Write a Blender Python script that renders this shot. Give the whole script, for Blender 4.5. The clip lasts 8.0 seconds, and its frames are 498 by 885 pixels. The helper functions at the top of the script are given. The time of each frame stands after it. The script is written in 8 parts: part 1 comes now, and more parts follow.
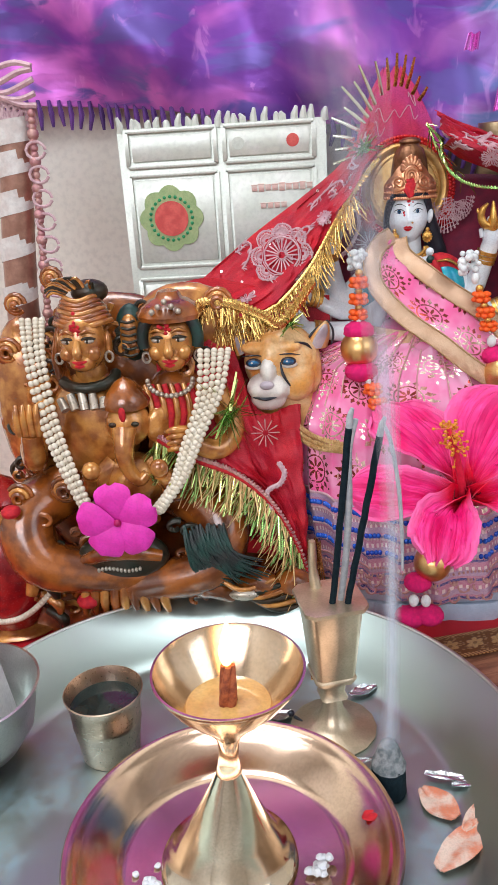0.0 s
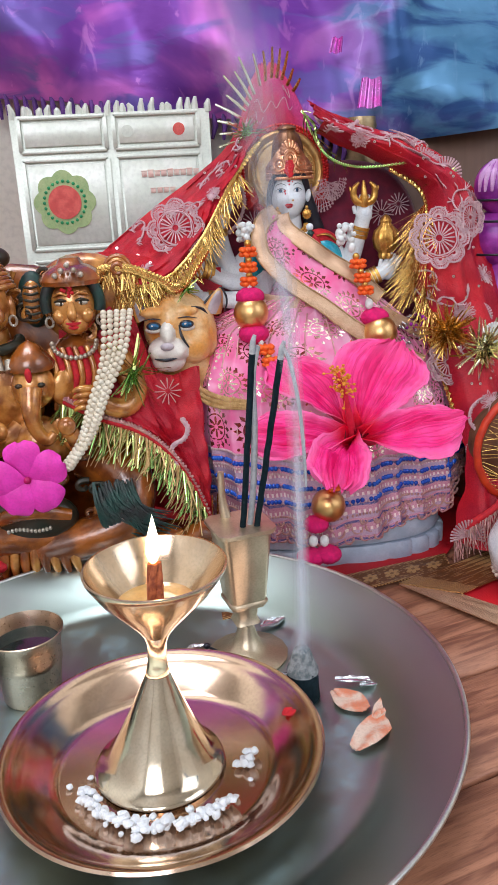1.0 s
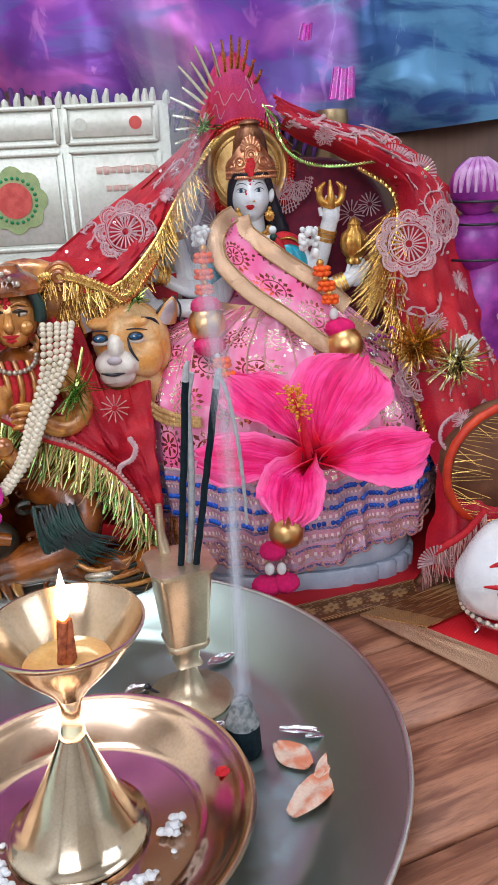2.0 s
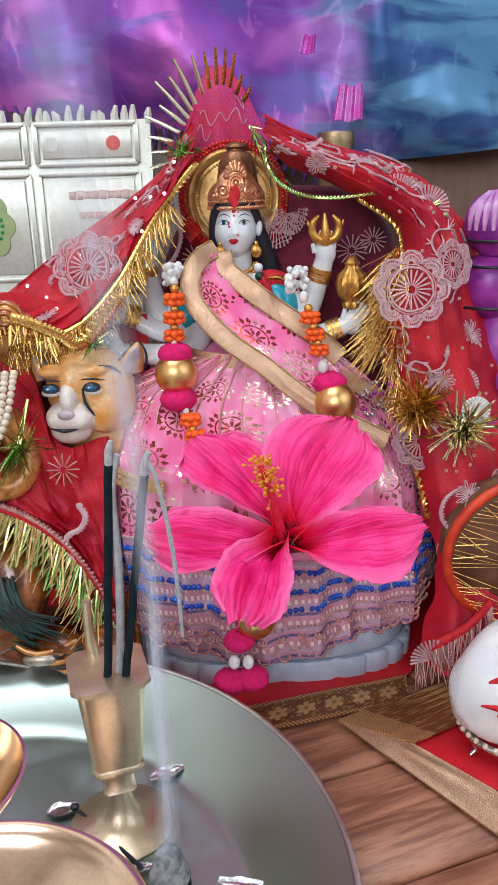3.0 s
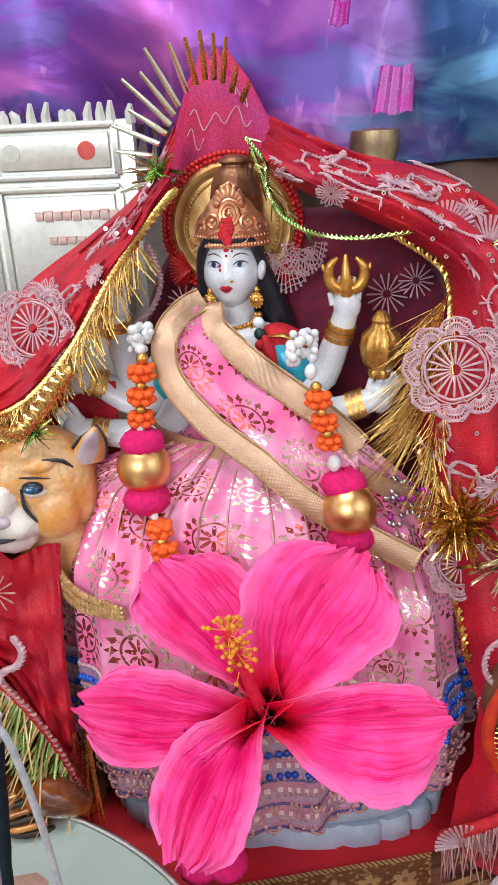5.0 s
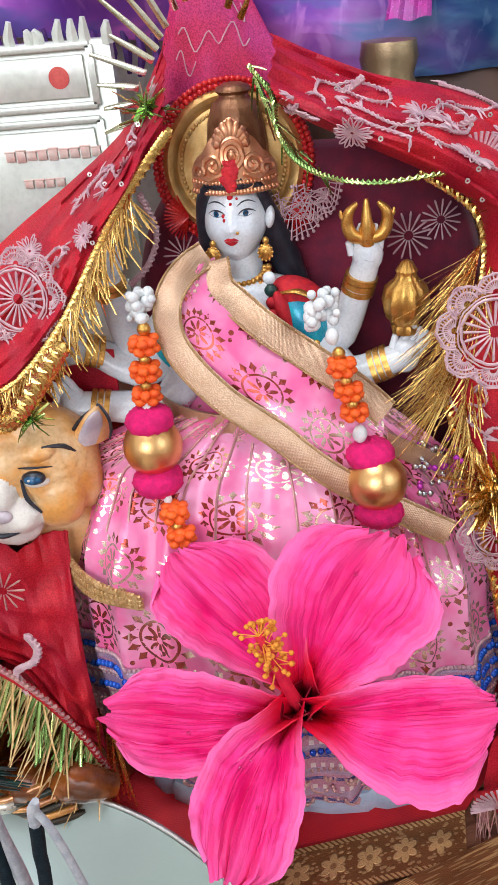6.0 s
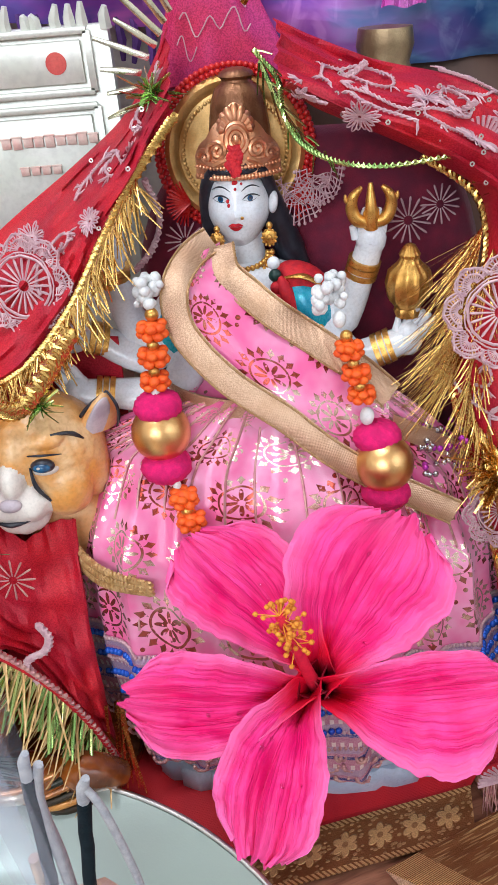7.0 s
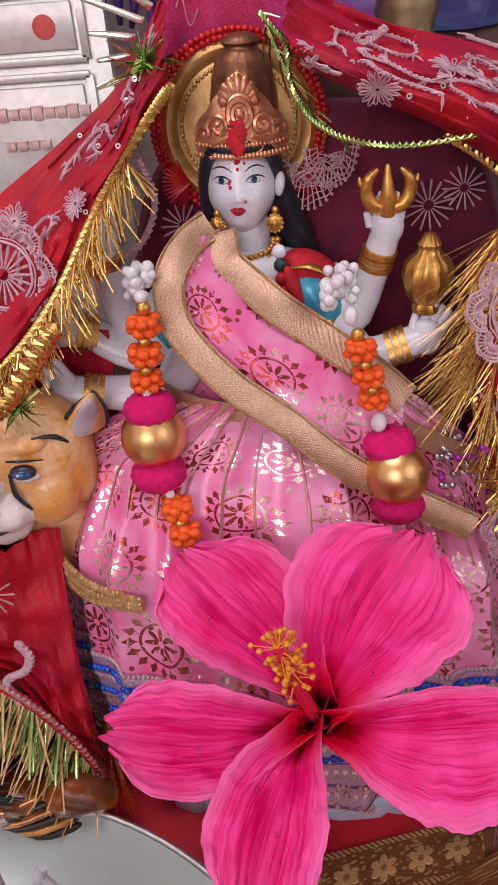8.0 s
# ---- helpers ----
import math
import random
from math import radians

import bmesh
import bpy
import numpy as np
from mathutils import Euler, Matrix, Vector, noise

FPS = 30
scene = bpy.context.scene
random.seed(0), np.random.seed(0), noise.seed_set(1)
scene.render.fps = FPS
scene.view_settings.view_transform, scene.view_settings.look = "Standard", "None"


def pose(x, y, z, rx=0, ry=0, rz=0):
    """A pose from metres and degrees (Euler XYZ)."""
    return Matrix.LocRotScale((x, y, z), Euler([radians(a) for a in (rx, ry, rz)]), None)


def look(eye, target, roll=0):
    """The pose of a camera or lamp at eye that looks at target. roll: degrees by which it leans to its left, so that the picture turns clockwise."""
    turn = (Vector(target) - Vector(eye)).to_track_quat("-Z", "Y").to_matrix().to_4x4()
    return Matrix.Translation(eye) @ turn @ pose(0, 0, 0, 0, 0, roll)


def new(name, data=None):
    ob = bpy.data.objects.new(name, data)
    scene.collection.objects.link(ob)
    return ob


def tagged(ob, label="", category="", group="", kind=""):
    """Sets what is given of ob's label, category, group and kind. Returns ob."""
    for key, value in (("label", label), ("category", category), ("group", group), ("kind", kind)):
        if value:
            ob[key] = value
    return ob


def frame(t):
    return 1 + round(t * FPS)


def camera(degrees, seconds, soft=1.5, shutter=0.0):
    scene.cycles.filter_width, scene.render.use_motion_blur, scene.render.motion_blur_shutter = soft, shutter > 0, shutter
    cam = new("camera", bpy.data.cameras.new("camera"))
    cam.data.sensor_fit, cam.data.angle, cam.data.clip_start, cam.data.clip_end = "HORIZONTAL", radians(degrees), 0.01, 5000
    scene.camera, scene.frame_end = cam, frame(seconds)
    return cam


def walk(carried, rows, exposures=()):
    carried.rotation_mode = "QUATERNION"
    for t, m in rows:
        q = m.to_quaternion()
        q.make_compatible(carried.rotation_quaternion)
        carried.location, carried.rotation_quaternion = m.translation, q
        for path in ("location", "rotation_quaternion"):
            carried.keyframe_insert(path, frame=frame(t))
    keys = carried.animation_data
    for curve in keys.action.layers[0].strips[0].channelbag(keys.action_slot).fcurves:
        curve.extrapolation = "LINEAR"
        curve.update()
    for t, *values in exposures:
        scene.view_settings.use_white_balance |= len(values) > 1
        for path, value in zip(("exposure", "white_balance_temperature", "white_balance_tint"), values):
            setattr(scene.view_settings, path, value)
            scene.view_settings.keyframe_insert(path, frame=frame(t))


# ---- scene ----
cam = camera(35.4, 8.0)
PATH = [
    (0, (0.028, -0.011, 0.304), (-0.097, 1.854, -0.406), -3.7),
    (0.5, (0.018, -0.04, 0.279), (0.034, 1.839, -0.406), -3.5),
    (1, (0.009, -0.057, 0.261), (0.2, 1.835, -0.361), -3.1),
    (1.5, (0.012, -0.047, 0.263), (0.277, 1.833, -0.365), -2.4),
    (1.7, (0.026, -0.038, 0.271), (0.233, 1.834, -0.401), -3.3),
    (2.8, (0.082, 0.034, 0.275), (0.187, 1.925, -0.367), -1.7),
    (3, (0.093, 0.048, 0.281), (0.167, 1.942, -0.357), -1.8),
    (3.5, (0.114, 0.077, 0.295), (0.104, 1.969, -0.353), -1.8),
    (4, (0.135, 0.113, 0.304), (0.036, 1.994, -0.368), -1.8),
    (4.2, (0.139, 0.123, 0.304), (0.006, 2.004, -0.362), -1.8),
    (5.3, (0.144, 0.188, 0.332), (-0.016, 1.971, -0.559), -3.1),
    (5.5, (0.136, 0.195, 0.338), (0.014, 1.938, -0.636), -3.1),
    (6, (0.128, 0.213, 0.34), (0.007, 1.922, -0.694), -5.2),
    (6.5, (0.117, 0.219, 0.332), (0.028, 1.926, -0.707), -5.8),
    (7, (0.111, 0.209, 0.338), (0.074, 1.912, -0.71), -4.8),
    (7.5, (0.114, 0.209, 0.343), (0.063, 1.892, -0.735), -5.0),
    (8, (0.115, 0.238, 0.333), (0.048, 1.909, -0.764), -4.5),
]
walk(cam, [(t, look(eye, target, roll)) for t, eye, target, roll in PATH], exposures=((0, -0.05, 6150, 9), (1.7, -0.18, 6050, 9), (3.0, -0.15, 6150, 9), (3.6, -0.03, 6250, 9), (5.3, 0.08, 6150, 9), (7.0, 0.05, 6050, 9), (7.5, -0.20, 6200, 16), (8, -0.50, 6750, 34)))

# ---- light ----
world = bpy.data.worlds.new("world")
scene.world = world
world.use_nodes = True
sky = world.node_tree.nodes.new("ShaderNodeTexSky")
sky.sky_type, sky.sun_disc = "NISHITA", False
sky.sun_elevation, sky.sun_rotation = radians(40), radians(200)
world.node_tree.nodes["Background"].inputs[1].default_value = 0.1
world.node_tree.links.new(sky.outputs[0], world.node_tree.nodes["Background"].inputs[0])


def area_light(name, m, sx, sy, watts, colour):
    d = bpy.data.lights.new(name, "AREA")
    d.shape, d.size, d.size_y, d.energy, d.color = "RECTANGLE", sx, sy, watts, colour
    ob = new(name, d)
    ob.matrix_world = m
    return ob


area_light("window_daylight", look((-0.55, -1.74, 1.25), (0.05, 0.45, 0.1)), 1.18, 1.08, 27, (0.97, 0.97, 1.0))
# added fill from the right, no source is known there
area_light("side_daylight", look((1.34, -0.6, 1.1), (0.1, 0.45, 0.1)), 0.88, 0.98, 7, (0.9, 0.95, 1.0))
area_light("ceiling_tube", look((-0.30, 0.22, 1.955), (-0.30, 0.23, 0.0)), 1.0, 0.45, 17, (0.95, 0.97, 1.0))


# ---- materials ----
def sock(nt, v, i):
    if isinstance(v, bpy.types.NodeSocket):
        nt.links.new(v, i)
    elif hasattr(i.default_value, "__len__") and not hasattr(v, "__len__"):
        i.default_value = (v, v, v, 1)[: len(i.default_value)]
    elif hasattr(v, "__len__") and len(v) == 3 and len(i.default_value) == 4:
        i.default_value = (*v, 1)
    else:
        i.default_value = v


class Mat:
    """A node material with short ways to add nodes."""

    def __init__(self, name):
        self.m = bpy.data.materials.new(name)
        self.m.use_nodes = True
        self.nt = self.m.node_tree
        self.b = self.nt.nodes["Principled BSDF"]
        self.tc = self.nt.nodes.new("ShaderNodeTexCoord")
        self.ob, self.uv = self.tc.outputs["Object"], self.tc.outputs["UV"]

    def math(self, op, a, b=0.0, clamp=False):
        n = self.nt.nodes.new("ShaderNodeMath")
        n.operation, n.use_clamp = op, clamp
        sock(self.nt, a, n.inputs[0]), sock(self.nt, b, n.inputs[1])
        return n.outputs[0]

    def mix(self, f, a, b):
        n = self.nt.nodes.new("ShaderNodeMix")
        n.data_type = "RGBA"
        sock(self.nt, f, n.inputs[0]), sock(self.nt, a, n.inputs[6]), sock(self.nt, b, n.inputs[7])
        return n.outputs[2]

    def scale(self, vec, s):
        n = self.nt.nodes.new("ShaderNodeMapping")
        sock(self.nt, vec, n.inputs[0])
        n.inputs["Scale"].default_value = s
        return n.outputs[0]

    def noise(self, scale, detail=3.0, vec=None, distort=0.0):
        n = self.nt.nodes.new("ShaderNodeTexNoise")
        n.inputs["Scale"].default_value, n.inputs["Detail"].default_value, n.inputs["Distortion"].default_value = scale, detail, distort
        sock(self.nt, self.ob if vec is None else vec, n.inputs["Vector"])
        return n.outputs[0]

    def voronoi(self, scale, vec=None, feature="F1"):
        n = self.nt.nodes.new("ShaderNodeTexVoronoi")
        n.feature = feature
        n.inputs["Scale"].default_value = scale
        sock(self.nt, self.ob if vec is None else vec, n.inputs["Vector"])
        return n.outputs["Distance"]

    def ramp(self, f, lo, hi):
        n = self.nt.nodes.new("ShaderNodeMapRange")
        n.interpolation_type = "SMOOTHSTEP"
        sock(self.nt, f, n.inputs[0])
        n.inputs[1].default_value, n.inputs[2].default_value = lo, hi
        return n.outputs[0]

    def split(self, vec):
        n = self.nt.nodes.new("ShaderNodeSeparateXYZ")
        sock(self.nt, vec, n.inputs[0])
        return n.outputs

    def island(self):
        return self.nt.nodes.new("ShaderNodeNewGeometry").outputs["Random Per Island"]

    def each(self):
        return self.nt.nodes.new("ShaderNodeObjectInfo").outputs["Random"]

    def bump(self, h, strength, dist=0.001):
        n = self.nt.nodes.new("ShaderNodeBump")
        n.inputs["Strength"].default_value, n.inputs["Distance"].default_value = strength, dist
        sock(self.nt, h, n.inputs["Height"])
        self.nt.links.new(n.outputs[0], self.b.inputs["Normal"])

    def set(self, **kw):
        for k, v in kw.items():
            sock(self.nt, v, self.b.inputs[k.replace("_", " ")])
        return self


def surf(name, c1, c2, scale=60, rough=(0.4, 0.6), metal=0.0, bump=0.2, fine=500, vary=0.0, stretch=(1, 1, 1), **kw):
    """A plain surface: two tones at a coarse scale, fine grain in relief and gloss."""
    a = Mat(name)
    vec = a.scale(a.ob, stretch)
    big, small = a.noise(scale, 4, vec), a.noise(fine, 3, vec)
    col = a.mix(a.ramp(big, 0.35, 0.65), c1, c2)
    col = a.mix(a.math("MULTIPLY", a.ramp(small, 0.4, 0.7), 0.25), col, tuple(c * 0.55 for c in c1))
    if vary:
        col = a.mix(a.math("MULTIPLY", a.island(), vary), col, c2)
    r = a.math("ADD", a.math("MULTIPLY", small, rough[1] - rough[0]), rough[0])
    a.set(Base_Color=col, Roughness=r, Metallic=metal, **kw)
    a.bump(a.math("ADD", a.math("MULTIPLY", big, 0.5), small), bump, 0.0004)
    return a.m


def tray_steel():
    """Grey steel rubbed in rings, with a dull bluish bloom of ash and water stains."""
    a = Mat("worn_steel")
    x, y, z = a.split(a.ob)
    rad = a.math("SQRT", a.math("ADD", a.math("MULTIPLY", x, x), a.math("MULTIPLY", y, y)))
    blot, fine, mid = a.noise(24, 5, None, 0.6), a.noise(1300, 3), a.noise(160, 4)
    ring = a.noise(1.0, 2, a.scale(rad, (900, 900, 900)))
    bloom = a.math("MULTIPLY", a.math("MULTIPLY", a.ramp(blot, 0.40, 0.66), a.ramp(mid, 0.15, 0.7)), a.ramp(rad, 0.119, 0.108))
    col = a.mix(bloom, (0.39, 0.470, 0.445), (0.37, 0.52, 0.56))
    col = a.mix(a.math("MULTIPLY", a.ramp(a.noise(9, 3), 0.45, 0.75), 0.35), col, (0.30, 0.31, 0.30))
    rough = a.math("ADD", a.math("ADD", 0.28, a.math("MULTIPLY", bloom, 0.16)), a.math("MULTIPLY", fine, 0.12))
    a.set(Base_Color=col, Metallic=a.math("SUBTRACT", 1.0, a.math("MULTIPLY", bloom, 0.22)), Roughness=rough)
    a.bump(a.math("ADD", a.math("MULTIPLY", ring, 0.5), fine), 0.12, 0.0003)
    return a.m


steel = surf("steel", (0.70, 0.69, 0.67), (0.58, 0.57, 0.55), 25, (0.22, 0.42), 1.0, 0.15, 900)
steel_worn = tray_steel()
tin = surf("tin", (0.68, 0.52, 0.40), (0.50, 0.37, 0.27), 60, (0.2, 0.4), 1.0, 0.2, 800)
brass = surf("brass", (0.84, 0.66, 0.48), (0.74, 0.54, 0.36), 40, (0.1, 0.22), 1.0, 0.04, 700)
brass_pale = surf("pale_brass", (0.66, 0.54, 0.39), (0.54, 0.43, 0.30), 60, (0.30, 0.44), 0.85, 0.15, 900)
copper = surf("copper_plate", (0.72, 0.53, 0.40), (0.58, 0.40, 0.29), 30, (0.10, 0.20), 1.0, 0.03, 700)
brass_bright = surf("bright_brass", (0.80, 0.70, 0.55), (0.66, 0.54, 0.40), 60, (0.07, 0.15), 1.0, 0.04, 900)
brass_old = surf("old_brass", (0.50, 0.38, 0.22), (0.36, 0.26, 0.15), 90, (0.3, 0.5), 1.0, 0.4, 1500)
gold = surf("gold_paint", (0.80, 0.46, 0.12), (0.62, 0.32, 0.07), 300, (0.2, 0.4), 0.85, 0.3, 2500)
bronze = surf("brown_bronze", (0.40, 0.110, 0.014), (0.13, 0.032, 0.006), 70, (0.16, 0.32), 0.12, 0.4, 600, Coat_Weight=1.0, Coat_Roughness=0.15)
# golden highlights and dark recesses of the bronze, mixed into its colour
bronze_light = surf("highlit_bronze", (0.72, 0.32, 0.070), (0.32, 0.095, 0.018), 90, (0.14, 0.28), 0.35, 0.4, 800, Coat_Weight=1.0, Coat_Roughness=0.15)
bronze_dark = surf("dark_bronze", (0.05, 0.028, 0.015), (0.025, 0.03, 0.02), 90, (0.2, 0.45), 0.3, 0.4, 900)
marble = surf("white_marble", (0.82, 0.84, 0.86), (0.74, 0.78, 0.83), 90, (0.18, 0.3), 0.0, 0.05, 900, Subsurface_Weight=0.15, Subsurface_Radius=(0.004, 0.003, 0.003), Subsurface_Scale=0.3)
base_stone = surf("blue_grey_marble", (0.50, 0.55, 0.66), (0.36, 0.42, 0.54), 60, (0.2, 0.4), 0.0, 0.2, 700)
hair = surf("black_paint", (0.012, 0.012, 0.02), (0.02, 0.022, 0.035), 300, (0.25, 0.4), 0.0, 0.3, 1500)
red_paint = surf("red_powder", (0.62, 0.012, 0.02), (0.45, 0.006, 0.02), 400, (0.6, 0.9), 0.0, 0.5, 2500)
teal = surf("turquoise_paint", (0.02, 0.42, 0.52), (0.03, 0.30, 0.45), 150, (0.2, 0.35), 0.1, 0.1, 900)
maroon = surf("maroon_velvet", (0.22, 0.006, 0.035), (0.13, 0.004, 0.03), 90, (0.7, 0.95), 0.0, 0.5, 1800, Sheen_Weight=0.4)
tan = surf("tan_paint", (0.78, 0.34, 0.075), (0.80, 0.52, 0.26), 62, (0.25, 0.4), 0.0, 0.2, 700)
cream_paint = surf("cream_paint", (0.80, 0.74, 0.66), (0.66, 0.56, 0.52), 90, (0.25, 0.45), 0.0, 0.2, 900)
mauve_paint = surf("mauve_paint", (0.62, 0.54, 0.56), (0.42, 0.35, 0.40), 90, (0.3, 0.45), 0.0, 0.2, 900)
eye_blue = surf("blue_eye", (0.02, 0.14, 0.30), (0.01, 0.05, 0.12), 200, (0.1, 0.2), 0.0, 0.0, 900)
orange = surf("orange_petals", (0.95, 0.16, 0.01), (0.85, 0.09, 0.005), 300, (0.5, 0.7), 0.0, 0.4, 1500, vary=0.5)
pom = surf("magenta_wool", (0.78, 0.005, 0.16), (0.62, 0.004, 0.13), 400, (0.8, 1.0), 0.0, 0.9, 2200)
white_petals = surf("white_petals", (0.85, 0.86, 0.84), (0.7, 0.72, 0.72), 300, (0.5, 0.7), 0.0, 0.3, 1500)
pearl = surf("pearl", (0.80, 0.73, 0.60), (0.70, 0.60, 0.46), 200, (0.2, 0.3), 0.0, 0.0, 900, vary=0.4)
blue_bead = surf("blue_bead", (0.01, 0.035, 0.42), (0.02, 0.12, 0.60), 200, (0.12, 0.2), 0.2, 0.0, 900, vary=0.6)
lace = surf("silver_lace", (0.70, 0.50, 0.52), (0.56, 0.34, 0.38), 300, (0.35, 0.6), 0.25, 0.6, 2500, vary=0.4)
gold_lace = surf("rose_gold_lace", (0.64, 0.40, 0.33), (0.5, 0.22, 0.24), 300, (0.3, 0.5), 0.5, 0.6, 2500, vary=0.5)
tinsel = surf("gold_tinsel", (0.80, 0.46, 0.14), (0.62, 0.40, 0.12), 40, (0.16, 0.36), 1.0, 0.1, 900, vary=0.9)
gold_thread = surf("gold_thread", (0.72, 0.50, 0.24), (0.50, 0.30, 0.11), 300, (0.3, 0.5), 0.6, 0.5, 2200, vary=0.4)
tinsel_green = surf("green_gold_tinsel", (0.80, 0.66, 0.26), (0.30, 0.52, 0.16), 40, (0.12, 0.3), 0.9, 0.1, 900, vary=1.0)
tinsel_silver = surf("silver_tinsel", (0.88, 0.86, 0.78), (0.80, 0.76, 0.5), 40, (0.08, 0.2), 1.0, 0.1, 900, vary=0.8)
sequin = surf("sequin", (0.9, 0.85, 0.8), (0.8, 0.7, 0.7), 90, (0.05, 0.15), 1.0, 0.0, 900)
ash = surf("ash", (0.52, 0.53, 0.55), (0.40, 0.42, 0.46), 400, (0.8, 1.0), 0.0, 0.8, 2500)
incense = surf("incense_paste", (0.006, 0.014, 0.020), (0.010, 0.022, 0.030), 400, (0.7, 0.95), 0.0, 0.5, 2500, Specular_IOR_Level=0.15)
cinder = surf("dark_cinder", (0.10, 0.12, 0.13), (0.30, 0.31, 0.32), 260, (0.8, 1.0), 0.0, 0.8, 1800)
camphor = surf("camphor", (0.86, 0.88, 0.90), (0.76, 0.80, 0.86), 300, (0.4, 0.6), 0.0, 0.4, 2000, Subsurface_Weight=0.2, Subsurface_Radius=(0.003, 0.003, 0.003), Subsurface_Scale=0.3)
ghee = surf("ghee", (0.80, 0.50, 0.18), (0.72, 0.40, 0.12), 90, (0.08, 0.16), 0.0, 0.05, 700, Coat_Weight=0.5)
wick_mat = surf("wick_cotton", (0.46, 0.13, 0.05), (0.20, 0.04, 0.02), 300, (0.6, 0.9), 0.0, 0.7, 2000)
shell = surf("conch_shell", (0.84, 0.84, 0.85), (0.74, 0.75, 0.80), 60, (0.2, 0.35), 0.0, 0.3, 500)
scrap_mat = surf("wilted_petal", (0.72, 0.54, 0.44), (0.66, 0.20, 0.10), 120, (0.5, 0.8), 0.0, 0.4, 1200)
foil = surf("foil", (0.75, 0.76, 0.78), (0.55, 0.57, 0.6), 200, (0.12, 0.3), 1.0, 0.6, 1200)
plaster = surf("cream_plaster", (0.88, 0.85, 0.76), (0.84, 0.80, 0.70), 6, (0.7, 0.9), 0.0, 0.2, 200)
room_paint = surf("room_paint", (0.82, 0.80, 0.77), (0.78, 0.76, 0.73), 2, (0.7, 0.9), 0.0, 0.1, 60)
floor_stone = surf("room_floor_tile", (0.42, 0.34, 0.28), (0.34, 0.27, 0.22), 3, (0.3, 0.5), 0.0, 0.1, 60)
brown_wood = surf("dark_wood", (0.17, 0.085, 0.055), (0.10, 0.05, 0.035), 30, (0.4, 0.6), 0.0, 0.3, 200, stretch=(1, 1, 0.1))
brown_cloth = surf("brown_fringe_cloth", (0.20, 0.085, 0.04), (0.12, 0.045, 0.02), 60, (0.6, 0.9), 0.1, 0.5, 900)
purple_doll = surf("purple_satin", (0.42, 0.05, 0.42), (0.20, 0.02, 0.26), 80, (0.25, 0.4), 0.1, 0.3, 700)
pale_violet = surf("violet_fabric", (0.66, 0.40, 0.68), (0.5, 0.22, 0.5), 120, (0.3, 0.5), 0.0, 0.3, 900)
vinca = surf("magenta_petal", (0.86, 0.045, 0.50), (0.76, 0.03, 0.40), 120, (0.4, 0.6), 0.0, 0.3, 700)
green_dark = surf("dark_green_feather", (0.012, 0.05, 0.04), (0.02, 0.02, 0.02), 90, (0.3, 0.6), 0.1, 0.5, 900)
board_metal = surf("silvered_board", (0.72, 0.74, 0.66), (0.62, 0.65, 0.57), 30, (0.25, 0.4), 0.2, 0.2, 500)
board_panel = surf("embossed_panel", (0.78, 0.79, 0.72), (0.68, 0.71, 0.62), 60, (0.25, 0.42), 0.1, 0.4, 260)
print_green = surf("green_print", (0.33, 0.45, 0.20), (0.42, 0.50, 0.24), 160, (0.4, 0.6), 0.2, 0.3, 900)
print_red = surf("red_print", (0.72, 0.12, 0.10), (0.60, 0.07, 0.06), 160, (0.4, 0.6), 0.1, 0.3, 900)
red_bead = surf("red_beads", (0.75, 0.03, 0.02), (0.55, 0.015, 0.02), 200, (0.2, 0.35), 0.1, 0.0, 900, vary=0.5)


def mesh_gold():
    a = Mat("gold_mesh_ball")
    v = a.voronoi(2600)
    a.set(Base_Color=a.mix(a.ramp(v, 0.25, 0.6), (0.66, 0.32, 0.09), (0.86, 0.54, 0.24)), Metallic=1.0, Roughness=0.3)
    a.bump(v, 0.22, 0.0002)
    return a.m


def gold_ribbon():
    a = Mat("gold_ribbon")
    x, y, z = a.split(a.uv)
    weave = a.math("MULTIPLY", a.math("SINE", a.math("MULTIPLY", x, 9000)), a.math("SINE", a.math("MULTIPLY", y, 9000)))
    n, big = a.noise(2400, 2), a.noise(70, 3)
    col = a.mix(a.ramp(n, 0.3, 0.7), (0.42, 0.25, 0.15), (0.78, 0.54, 0.37))
    col = a.mix(a.math("MULTIPLY", a.ramp(big, 0.45, 0.65), 0.45), col, (0.46, 0.26, 0.14))
    a.set(Base_Color=col, Metallic=0.75, Roughness=a.math("ADD", 0.26, a.math("MULTIPLY", n, 0.16)))
    a.bump(a.math("ADD", weave, a.math("MULTIPLY", n, 2)), 0.35, 0.0002)
    return a.m


